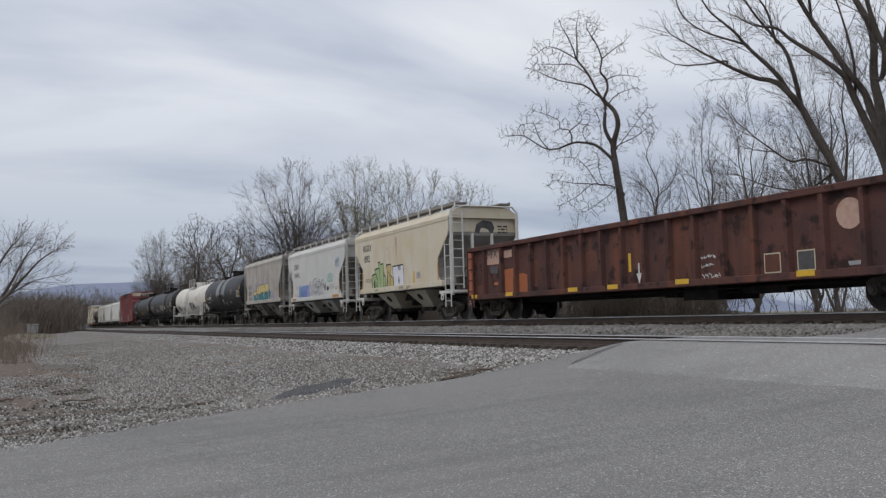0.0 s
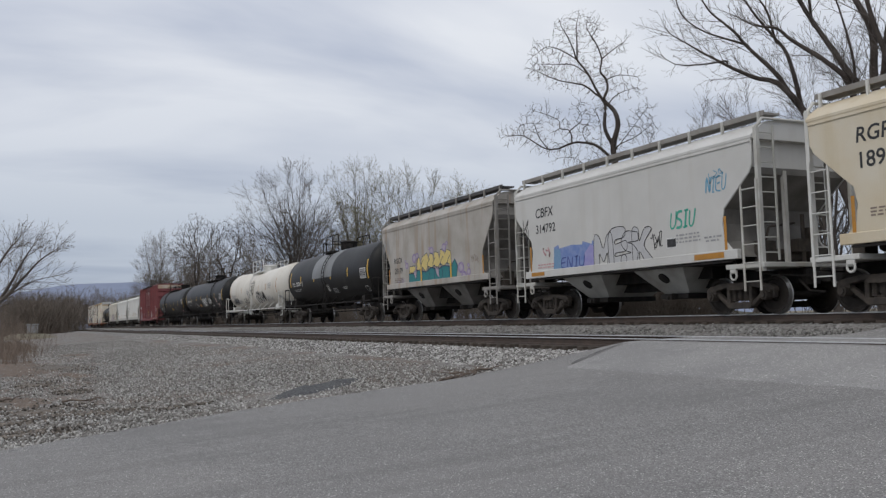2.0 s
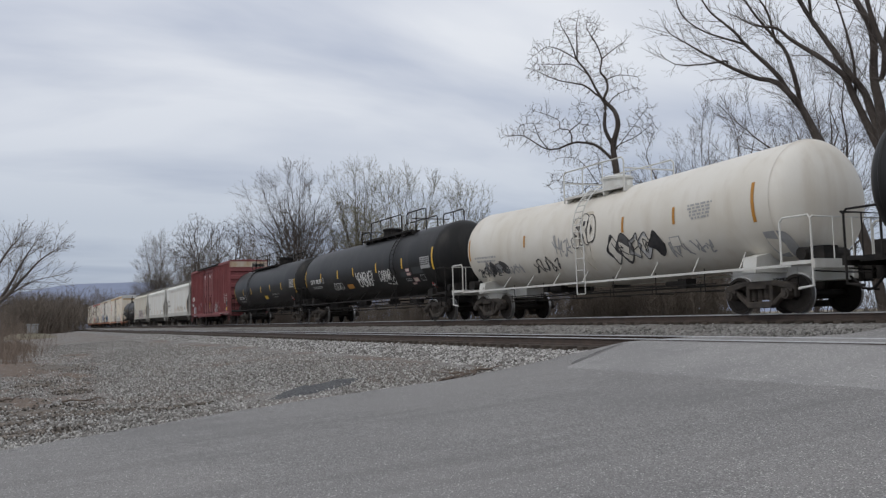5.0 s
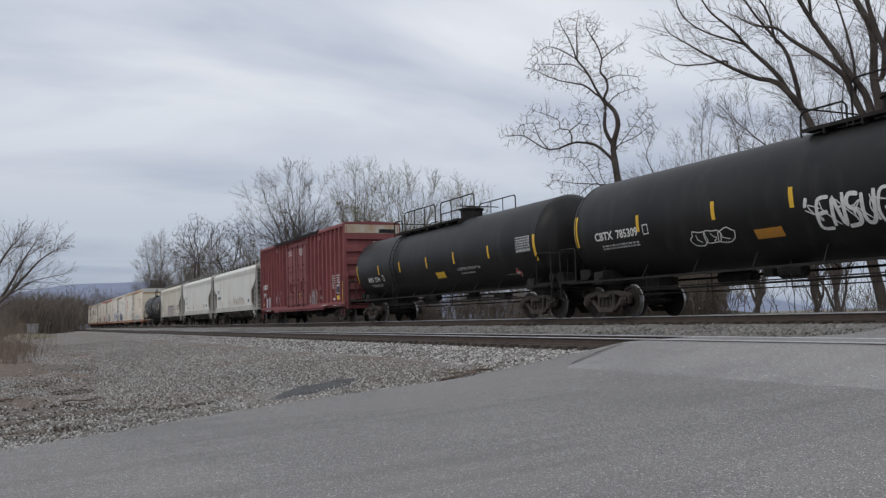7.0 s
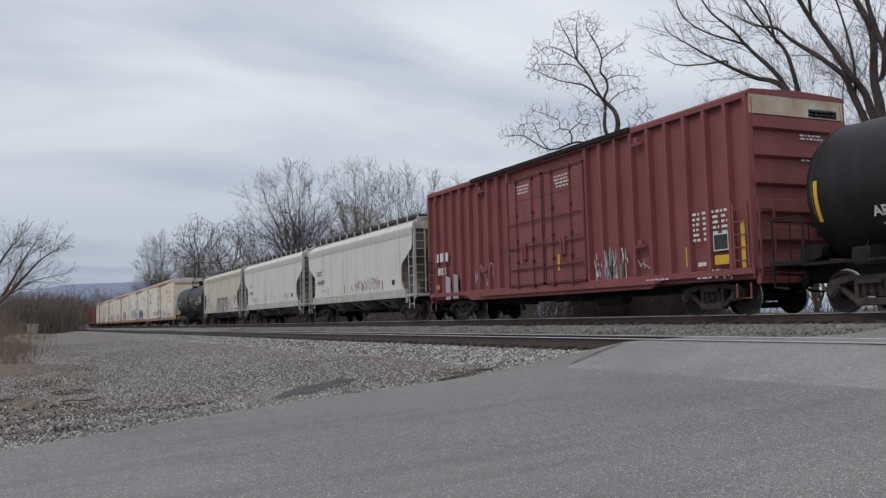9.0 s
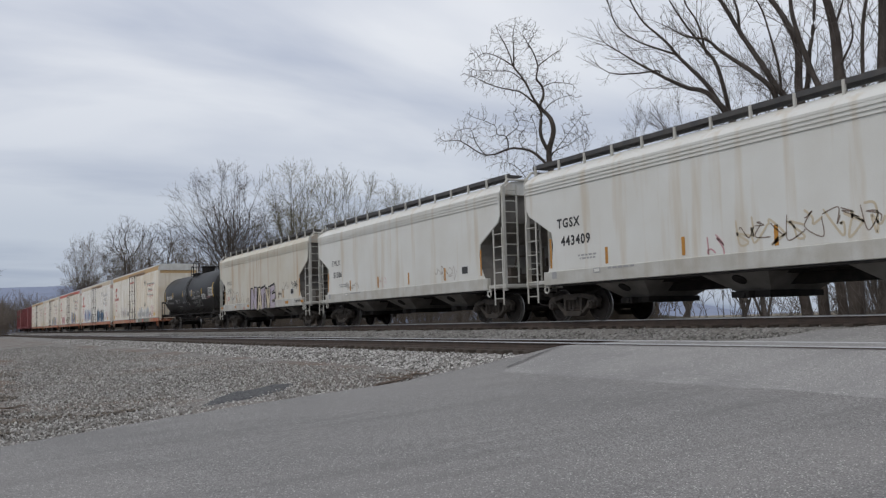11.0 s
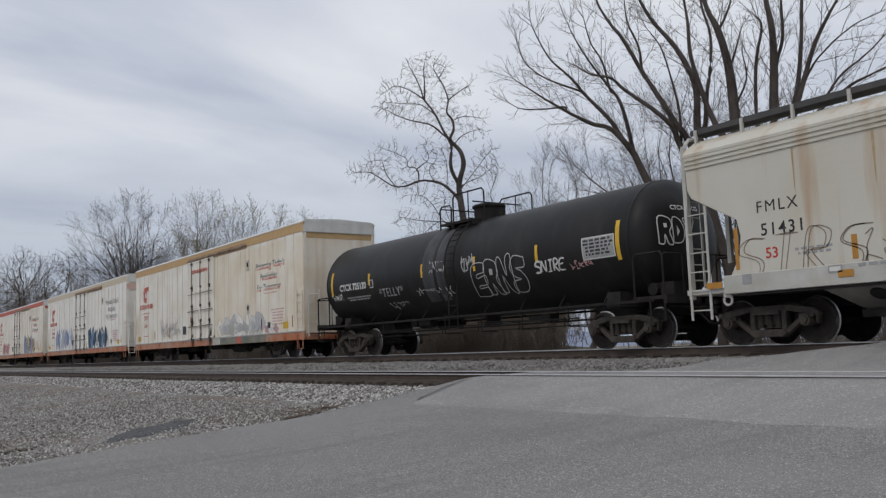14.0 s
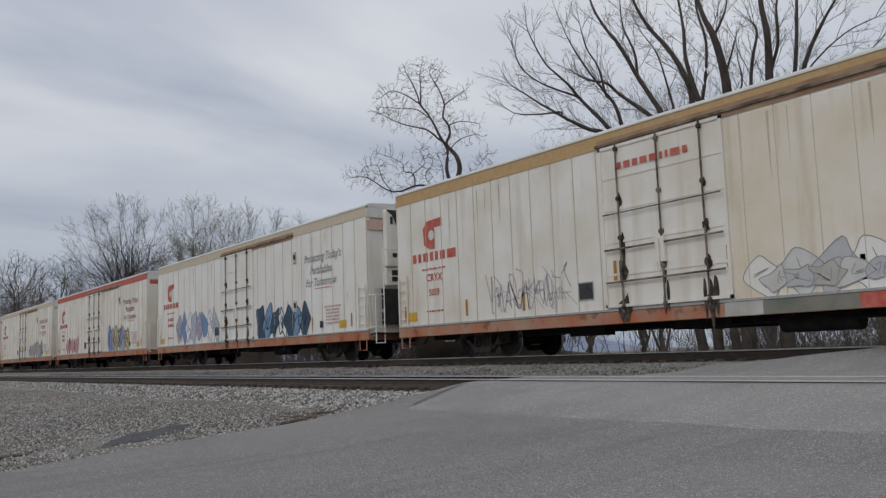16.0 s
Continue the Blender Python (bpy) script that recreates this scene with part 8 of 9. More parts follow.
def skin(nodes, parents, first, thin, power, wood, twigs, split_radius, cap=None):
    """Tubes along the branches from node number first on; a branch's thickness follows from what it carries."""
    n = len(nodes)
    load = np.zeros(n)
    kids = [[] for _ in range(n)]
    for k in range(n - 1, first - 1, -1):
        load[k] = max(load[k], thin ** power)
        load[parents[k]] += load[k] if parents[k] >= 0 else 0
        if parents[k] >= 0:
            kids[parents[k]].append(k)
    radius = np.maximum(load, thin ** power) ** (1 / power)
    if cap:
        radius = np.minimum(radius, cap)
    todo = [(k, c) for k in range(first) for c in kids[k]] if first > 1 else [(0, c) for c in kids[0]]
    while todo:
        a, b = todo.pop()
        chain, radii = [a, b], [radius[b], radius[b]]
        while kids[chain[-1]]:
            order = sorted(kids[chain[-1]], key=lambda c: -load[c])
            todo += [(chain[-1], c) for c in order[1:]]
            chain.append(order[0])
            radii.append(radius[order[0]])
        radii[-1] *= 0.6
        big = radii[0]
        limb_mesh([Vector(nodes[k]) for k in chain], radii, 7 if big > 0.07 else 4 if big > 0.022 else 3, wood if big > split_radius else twigs)


def bristle(rng, nodes, parents, first, length, thin, out, share, low=-99.0):
    """Short straight side twigs along the branches."""
    for k in range(first, len(nodes)):
        if rng.random() < share and nodes[k][2] > low and parents[k] >= 0:
            p, q = Vector(nodes[parents[k]]), Vector(nodes[k])
            d = (q - p).normalized() + Vector(rng.normal(0, 0.5, 3)) + Vector((0, 0, 0.15))
            d.normalize()
            l = length * rng.uniform(0.5, 1.4)
            mid = q + d * l * 0.5 + Vector(rng.normal(0, 0.05 * l, 3))
            limb_mesh([q, mid, q + d * l], [thin * 0.8, thin * 0.7, thin * 0.5], 3, out)
            e = (d + Vector(rng.normal(0, 0.45, 3))).normalized()
            limb_mesh([mid, mid + e * l * 0.55], [thin * 0.65, thin * 0.45], 3, out)


def shoot(rng, p, d, length, radius, thin, level, out, gap, lift=0.05):
    """A nearly straight shoot with side twigs at sharp angles, which carry finer ones."""
    steps = 4 if level < 2 else 3 if level == 2 else 2
    pts, radii = [p], [radius]
    for k in range(steps):
        d = (d + Vector(rng.normal(0, 0.075, 3)) + Vector((0, 0, lift))).normalized()
        p = p + d * (length / steps)
        pts.append(p)
        radii.append(max(thin * 0.6, radius * (1 - 0.7 * (k + 1) / steps)))
    limb_mesh(pts, radii, 4 if radius > 0.02 else 3, out)
    if level >= 3:
        return
    n = max(1, int(length / gap))
    turn = rng.uniform(0, 6.28)
    for k in range(n):
        t = 0.2 + 0.8 * (k + rng.random()) / n
        q = min(t, 0.99) * steps
        i = int(q)
        d0 = (pts[i + 1] - pts[i]).normalized()
        turn += 2.4 + rng.normal(0, 0.5)
        side = d0.orthogonal().normalized()
        side = Matrix.Rotation(turn, 3, d0) @ side
        e = (d0 + side * math.tan(rng.uniform(0.4, 0.8))).normalized()
        shoot(rng, pts[i].lerp(pts[i + 1], q - i), e, length * rng.uniform(0.35, 0.6) * (1.15 - 0.6 * t), max(thin, radii[i + 1] * 0.6), thin, level + 1, out, gap, lift)


class Tree:
    """Grows bare branches; wood holds trunk and main limbs, twigs the rest."""

    def __init__(self, seed, split=(0.5, 0.95), ratio=(0.45, 0.72), kids=(4, 5, 4, 3), wobble=0.22, lift=0.10, thin=0.008, levels=4, start=0.25, dome=None):
        self.rng = random.Random(seed)
        self.split, self.ratio, self.kids, self.wobble, self.lift, self.thin, self.levels, self.start, self.dome = split, ratio, kids, wobble, lift, thin, levels, start, dome
        self.wood, self.twigs, self.limbs = ([], []), ([], []), []

    def turned(self, d, angle):
        r = self.rng
        axis = Vector((r.gauss(0, 1), r.gauss(0, 1), r.gauss(0, 1))).cross(d)
        if axis.length < 1e-5:
            axis = Vector((1, 0, 0))
        return Matrix.Rotation(angle, 3, axis.normalized()) @ d

    def sprout(self, pts, radii, length, level, fall=0.5):
        r = self.rng
        if level >= self.levels:
            return
        n = self.kids[min(level, len(self.kids) - 1)]
        for k in range(n):
            t = self.start + (1 - self.start) * (k + r.random()) / n
            i = min(int(t * (len(pts) - 1)), len(pts) - 2)
            f = t * (len(pts) - 1) - i
            p = pts[i].lerp(pts[i + 1], f)
            rad = radii[i] + (radii[i + 1] - radii[i]) * f
            d = (pts[i + 1] - pts[i]).normalized()
            d = self.turned(d, r.uniform(*self.split))
            self.grow(p, d, length * r.uniform(*self.ratio) * (1.15 - fall * t), max(self.thin, rad * r.uniform(0.32, 0.52)), level + 1)

    def grow(self, p, d, length, radius, level):
        r = self.rng
        steps = 5 if level <= 1 else 4 if level == 2 else 3
        pts, radii = [p], [radius]
        for k in range(steps):
            d = (d + Vector((r.gauss(0, 1), r.gauss(0, 1), r.gauss(0, 1))) * self.wobble * 0.6 + Vector((0, 0, self.lift))).normalized()
            p = p + d * (length / steps)
            if self.dome and level > 1 and (p.x / self.dome[0]) ** 2 + (p.y / self.dome[0]) ** 2 + ((p.z - self.dome[2]) / self.dome[1]) ** 2 > r.uniform(0.8, 1.15):
                break
            pts.append(p)
            radii.append(max(self.thin * 0.6, radius * (1 - 0.75 * (k + 1) / steps)))
        if len(pts) < 2:
            return
        limb_mesh(pts, radii, 7 if level <= 1 else 4 if level == 2 else 3, self.wood if level <= 1 else self.twigs)
        self.sprout(pts, radii, length, level)

    def guide(self, line, r0, r1, level=1, depth=0.5):
        """A limb through given places (right, up), bent a little in depth; twigs are grown about it later."""
        r = self.rng
        if line[0][1] > 3.0 and self.limbs:
            wood = [p for limb, _ in self.limbs for p in limb if p.z < line[0][1] - 0.05]
            root = min(wood, key=lambda p: math.hypot(p.x - line[0][0], p.z - line[0][1]), default=None)
            if root is not None and 0.05 < math.hypot(root.x - line[0][0], root.z - line[0][1]) < 1.6:
                line = [(root.x, root.z)] + list(line)
        sm = smooth_line(line, 4)
        pts = []
        tilt = r.uniform(-1.2, 1.2) * depth if level < 3 else 0.0
        (x0, z0), foot = sm[0], 0.0
        joint = min((p for limb, _ in self.limbs for p in limb), key=lambda p: (p.x - x0) ** 2 + (p.z - z0) ** 2, default=None)
        if joint is not None and math.hypot(joint.x - x0, joint.z - z0) < 0.7:
            foot = joint.y
        for k, (x, z) in enumerate(sm):
            pts.append(Vector((x, foot + (depth * 0.25 * math.sin(k * 0.5 + r.random()) if k else 0.0) + tilt * k / len(sm), z)))
        radii = [r0 + (r1 - r0) * k / (len(pts) - 1) for k in range(len(pts))]
        limb_mesh(pts, radii, 8, self.wood)
        self.limbs.append((pts, level))

    def clothe(self, spread, per_metre, step, thin, low=-99.0, lift=0.06, jitter=0.25, reach=3.0):
        """Fills the room about the limbs with branchlets and twigs."""
        rng = np.random.default_rng(self.rng.randrange(10 ** 6))
        nodes, goals = [], []
        for pts, level in self.limbs:
            nodes += [tuple(p) for p in pts if p.z > low]
            if level > 2:
                continue
            total = sum((b - a).length for a, b in zip(pts, pts[1:]))
            for _ in range(int(total * per_metre)):
                t = 0.12 + 0.88 * rng.random() ** 0.8
                q = t * (len(pts) - 1)
                i = min(int(q), len(pts) - 2)
                p = pts[i].lerp(pts[i + 1], q - i)
                w = spread * (0.55 + 0.6 * t) * rng.random() ** 0.5 * min(1.0, 0.35 + total / 4)
                d = rng.normal(0, 1, 3)
                d /= np.linalg.norm(d)
                if p.z > low:
                    goals.append((p.x + d[0] * w, p.y + d[1] * w, p.z + d[2] * w * 0.9 + 0.05 * spread))
        first = len(nodes)
        nodes, parents = reach_out(rng, nodes, [-1] * first, goals, step, step * 1.25, reach, 60, jitter, lift)
        skin(nodes, parents, first, thin, 2.15, self.wood, self.twigs, 0.03, cap=0.05)
        bristle(rng, nodes, parents, first, step * 2.2, thin * 0.9, self.twigs, 0.35)

    def spray(self, length, gap, thin, low=-99.0, lift=0.05, twig_gap=0.2):
        """Straight shoots at sharp angles all along the limbs, and a brush of them at each tip."""
        rng = np.random.default_rng(self.rng.randrange(10 ** 6))
        for pts, level in self.limbs:
            total = sum((b - a).length for a, b in zip(pts, pts[1:]))
            n = int(total / gap)
            turn = rng.uniform(0, 6.28)
            for k in range(n + 3):
                t = 0.15 + 0.85 * (k + rng.random()) / n if k < n else 0.999
                q = min(t, 0.999) * (len(pts) - 1)
                i = int(q)
                p = pts[i].lerp(pts[i + 1], q - i)
                if p.z < low:
                    continue
                d0 = (pts[i + 1] - pts[i]).normalized()
                turn += 2.4 + rng.normal(0, 0.6)
                side = Matrix.Rotation(turn, 3, d0) @ d0.orthogonal().normalized()
                e = (d0 + side * math.tan(rng.uniform(0.4, 0.85) if k < n else rng.uniform(0.05, 0.4))).normalized()
                l = length * rng.uniform(0.4, 1.25) * min(1.0, 0.4 + total / 6) * (1.1 - 0.35 * t)
                shoot(rng, p, e, l, min(0.022, thin * 1.2 + 0.006 * l), thin, 1, self.twigs, twig_gap, lift)

    def finish(self, label, at, bark, twig, name="bare_tree", group="bare trees along the railway"):
        ob = thing(name, label, "tree", group, at)
        for part_name, (v, f), mat in (("trunk", self.wood, bark), ("crown", self.twigs, twig)):
            if v:
                me = bpy.data.meshes.new(part_name)
                me.from_pydata(v, [], f)
                me.shade_smooth()
                part(part_name, me, mat, ob)
        return ob


def facing(x, y):
    """The turn by which a tree's right-hand side is square to the sight line from the road."""
    return -math.degrees(math.atan2(x, y))


def sized(line, x0, y0, scale):
    return [((x - x0) / scale, (y0 - y) / scale) for x, y in line]


# lone crooked tree behind the train; limbs run through (right, up) in metres
tr = Tree(11, split=(0.45, 1.05), ratio=(0.30, 0.54), kids=(4, 9, 6, 5, 3), wobble=0.32, lift=0.03, thin=0.0052, levels=5, start=0.22)
for line, r0, r1, lev in (
        ([(0.2, -1.5), (0.05, 3.0), (-0.25, 6.2), (-0.43, 7.86), (-0.49, 8.85), (-0.22, 9.82), (-0.36, 10.53), (-0.75, 11.04)], 0.26, 0.115, 3),
        ([(-0.75, 11.04), (-0.84, 11.26), (-0.66, 11.75), (-0.71, 12.25), (-0.98, 12.62), (-0.88, 13.26), (-1.07, 13.99), (-1.4, 14.58), (-1.59, 14.95)], 0.11, 0.02, 1),
        ([(-0.53, 8.92), (-0.87, 9.71), (-0.81, 10.69), (-0.85, 11.05), (-1.22, 11.7), (-1.61, 12.58), (-2.14, 13.39), (-2.26, 13.82), (-2.59, 14.63), (-2.85, 15.15)], 0.13, 0.018, 1),
        ([(-2.11, 13.39), (-2.07, 14.18), (-2.09, 14.9), (-1.95, 15.54)], 0.06, 0.015, 1),
        ([(-1.22, 11.49), (-1.77, 11.94), (-2.39, 12.18), (-3.15, 12.43), (-3.84, 12.75), (-4.39, 13.06)], 0.07, 0.015, 1),
        ([(-1.67, 12.65), (-2.29, 13.11), (-2.98, 13.28), (-4.17, 13.48)], 0.045, 0.014, 1),
        ([(-2.14, 13.39), (-2.96, 13.93), (-3.66, 14.18), (-4.16, 13.91)], 0.05, 0.014, 1),
        ([(-0.88, 13.26), (-0.31, 13.66), (0.29, 14.07)], 0.05, 0.014, 1),
        ([(-0.71, 12.25), (-0.08, 12.44), (0.83, 12.33)], 0.045, 0.013, 1),
        ([(-0.62, 10.97), (-0.12, 11.37), (0.8, 11.64)], 0.04, 0.013, 1),
        ([(-0.33, 8.7), (0.37, 9.51), (1.24, 10.6)], 0.035, 0.013, 1),
        ([(-0.05, 6.34), (-0.63, 6.74), (-1.59, 6.91), (-2.57, 7.02), (-3.41, 7.18)], 0.055, 0.014, 1),
        ([(-1.31, 6.89), (-1.84, 7.72), (-2.37, 8.2), (-3.0, 8.3)], 0.032, 0.012, 1),
        ([(-0.9, 6.75), (-1.23, 7.54), (-1.25, 8.2)], 0.03, 0.012, 1),
        ([(-1.59, 6.91), (-2.32, 6.32), (-3.0, 6.0)], 0.03, 0.012, 1),
        ([(-0.3, 7.4), (-0.55, 6.6), (-1.3, 6.0), (-2.0, 5.6)], 0.03, 0.012, 1),
        ([(-0.24, 8.84), (0.63, 9.15), (1.48, 9.75)], 0.035, 0.013, 1),
        ([(-0.43, 7.9), (-0.91, 8.5), (-1.45, 8.96), (-2.0, 9.12), (-2.56, 9.1), (-3.26, 8.89), (-3.95, 8.99), (-4.63, 9.44), (-5.18, 9.75), (-5.81, 9.77)], 0.105, 0.018, 1),
        ([(-2.55, 9.14), (-2.61, 9.71), (-3.09, 9.87), (-3.21, 10.37), (-4.31, 10.84)], 0.05, 0.013, 1),
        ([(-2.61, 9.71), (-1.97, 10.18), (-2.22, 10.89)], 0.035, 0.013, 1),
        ([(-1.73, 9.04), (-1.98, 9.61), (-1.66, 10.16)], 0.03, 0.012, 1),
        ([(-3.81, 8.98), (-4.21, 9.56), (-4.47, 10.28), (-5.1, 10.24)], 0.04, 0.012, 1),
        ([(-1.11, 8.8), (-1.07, 9.86), (-1.32, 10.78)], 0.03, 0.012, 1),
        ([(-1.33, 14.5), (-1.03, 15.07), (-1.51, 15.38)], 0.035, 0.012, 1)):
    tr.guide(line, r0 * 0.85, r1 * 0.8, lev)
tr.clothe(0.58, 100, 0.12, 0.0075, lift=0.0, jitter=0.25)
tr.finish("tall bare crooked tree with dark bark and open crown", (27, 35.7, 0.87, 0, 0, facing(27, 35.7)), M_BARK, M_TWIG)

# big many-stemmed trees beyond the crossing
tr = Tree(5, split=(0.25, 0.75), ratio=(0.30, 0.56), kids=(5, 11, 7, 4), wobble=0.15, lift=0.13, thin=0.0062, levels=4, start=0.2)
for line, r0, r1, lev in (
        ([(2.2, -1.0), (1.6, 3.0), (0.64, 6.19), (0.05, 7.6), (-0.34, 8.6), (-0.75, 9.2), (-1.26, 9.77), (-1.92, 10.04), (-2.7, 10.46), (-3.49, 11.03), (-4.29, 11.67), (-4.96, 12.17)], 0.19, 0.016, 1),
        ([(-2.96, 10.76), (-3.64, 10.66), (-4.61, 10.76), (-5.15, 11.09)], 0.045, 0.014, 1),
        ([(0.55, 6.35), (-0.28, 6.69), (-0.85, 6.68), (-1.41, 7.12), (-1.98, 7.6), (-2.55, 8.2)], 0.06, 0.015, 1),
        ([(-1.41, 7.12), (-1.9, 7.21), (-2.39, 7.39)], 0.03, 0.012, 1),
        ([(0.64, 6.19), (-0.14, 5.75), (-0.91, 5.71), (-1.87, 6.0), (-2.74, 6.43)], 0.05, 0.013, 1),
        ([(0.9, 5.6), (1.03, 6.9), (1.05, 7.49), (0.96, 8.53), (1.1, 9.6)], 0.06, 0.015, 1),
        ([(-0.62, 9.0), (-1.1, 9.9), (-1.62, 10.63), (-2.18, 11.32), (-2.5, 11.77), (-3.01, 12.39), (-3.53, 13.01), (-4.03, 14.07), (-4.18, 14.59)], 0.10, 0.016, 1),
        ([(-2.18, 11.38), (-3.04, 11.75), (-3.78, 12.19), (-4.51, 12.91), (-4.75, 13.65)], 0.055, 0.014, 1),
        ([(-0.36, 8.6), (-0.55, 9.75), (-0.81, 10.83), (-1.17, 11.42), (-1.79, 12.32), (-2.35, 13.37), (-2.65, 14.12)], 0.10, 0.016, 1),
        ([(-1.17, 11.42), (-1.38, 12.42), (-1.81, 13.31), (-2.02, 14.33)], 0.06, 0.015, 1)):
    tr.guide(line, r0 * 1.05, r1 * 0.9, lev)
tr.spray(1.55, 0.36, 0.0066, low=5.0, twig_gap=0.22)
tr.finish("bare tree with limbs leaning over the track", (26, 23.06, 0, 0, 0, facing(26, 23.06)), M_BARK, M_TWIG)
tr = Tree(6, split=(0.25, 0.7), ratio=(0.28, 0.52), kids=(5, 11, 7, 4), wobble=0.14, lift=0.05, thin=0.0062, levels=4, start=0.22)
for line, r0, r1, lev in (
        ([(1.7, -1.0), (1.35, 3.5), (0.71, 6.17), (0.33, 7.38), (-0.15, 8.75), (-0.39, 9.39), (-1.21, 10.27), (-2.05, 11.03), (-2.48, 11.45), (-3.18, 11.7), (-3.81, 12.18)], 0.17, 0.02, 1),
        ([(1.2, 4.5), (0.75, 6.6), (0.42, 8.0), (0.2, 8.8), (-0.26, 9.51), (-0.81, 10.62), (-1.32, 11.61), (-1.95, 12.9), (-2.42, 13.64), (-2.89, 14.67), (-3.04, 15.52)], 0.17, 0.03, 1),
        ([(1.0, -1.0), (0.85, 4.0), (0.70, 7.71), (0.55, 9.14), (0.61, 10.59), (0.31, 11.54), (-0.19, 12.53), (-0.88, 13.57), (-1.28, 14.43), (-1.54, 15.43)], 0.19, 0.035, 1),
        ([(0.83, 9.26), (0.97, 10.42), (1.16, 11.44), (1.25, 12.74), (1.01, 13.84), (0.96, 14.91)], 0.10, 0.03, 1),
        ([(-1.32, 11.61), (-1.39, 12.56), (-1.77, 13.69), (-1.84, 14.79)], 0.07, 0.02, 1),
        ([(-0.05, 8.9), (-0.05, 9.88), (-0.27, 11.22), (-0.57, 12.45), (-1.03, 13.18)], 0.07, 0.015, 1)):
    tr.guide(line, r0 * 1.05, r1 * 0.9, lev)
tr.spray(1.55, 0.36, 0.0066, low=5.0, twig_gap=0.22)
tr.finish("large bare tree with long stems arching away from the road", (26, 21.15, 0, 0, 0, facing(26, 21.15)), M_BARK, M_TWIG)
tr = Tree(8, split=(0.25, 0.7), ratio=(0.28, 0.54), kids=(5, 10, 7, 4), wobble=0.14, lift=0.05, thin=0.0062, levels=4)
for line, r0, r1, lev in (
        ([(0.1, -1.0), (0.08, 4.0), (0.05, 7.59), (0.0, 9.31), (-0.07, 10.8), (-0.33, 12.09), (-0.67, 13.03), (-0.94, 14.35)], 0.27, 0.06, 1),
        ([(-0.07, 10.74), (0.21, 11.51), (0.44, 12.29)], 0.06, 0.02, 1),
        ([(-0.35, 12.16), (0.09, 13.03), (0.27, 14.02)], 0.07, 0.02, 1),
        ([(0.0, 4.0), (-0.23, 7.62), (-0.66, 8.89), (-0.95, 9.8), (-1.32, 11.35), (-1.35, 12.63), (-1.5, 14.06)], 0.15, 0.04, 1),
        ([(0.0, 9.31), (0.47, 10.23), (0.41, 11.11)], 0.06, 0.02, 1)):
    tr.guide(line, r0 * 1.05, r1 * 0.9, lev)
tr.spray(1.55, 0.36, 0.0066, low=5.0, twig_gap=0.22)
tr.finish("large bare tree with a thick upright trunk", (26, 18.83, 0, 0, 0, facing(26, 18.83)), M_BARK, M_TWIG)
tr = Tree(9, split=(0.25, 0.7), ratio=(0.28, 0.52), kids=(5, 9, 7, 4), wobble=0.15, lift=0.04, thin=0.0062, levels=4)
for line, r0, r1, lev in (
        ([(0.1, -1.0), (0.05, 4.0), (0.0, 7.65), (0.04, 8.94), (0.15, 10.46), (0.18, 11.66), (0.05, 12.89), (0.07, 13.86)], 0.24, 0.06, 1),
        ([(-0.2, 4.0), (-0.43, 7.64), (-0.52, 8.77), (-0.41, 10.55), (-0.14, 11.71), (-0.26, 12.09)], 0.11, 0.03, 1),
        ([(0.1, 5.0), (0.16, 7.63), (0.55, 8.64), (0.85, 9.77), (1.07, 11.27), (1.23, 13.39)], 0.14, 0.05, 1),
        ([(0.2, 5.5), (0.44, 7.83), (1.01, 9.75), (1.48, 11.09), (1.97, 11.95), (2.5, 12.8)], 0.13, 0.04, 1),
        ([(0.2, 6.0), (0.68, 7.75), (1.41, 8.76), (2.29, 9.45), (3.03, 9.78), (3.96, 10.12)], 0.11, 0.025, 1),
        ([(1.41, 8.82), (2.12, 9.88), (3.0, 10.61), (3.76, 11.35)], 0.06, 0.02, 1),
        ([(0.17, 10.46), (0.5, 11.48), (0.54, 12.8), (0.7, 13.5)], 0.08, 0.03, 1),
        ([(1.07, 9.85), (1.55, 10.6), (2.67, 11.59), (3.62, 12.01)], 0.05, 0.015, 1)):
    tr.guide(line, r0 * 1.05, r1 * 0.9, lev)
tr.spray(1.55, 0.36, 0.0066, low=5.0, twig_gap=0.22)
tr.finish("large bare tree with many spreading stems", (26, 17.33, 0, 0, 0, facing(26, 17.33)), M_BARK, M_TWIG)


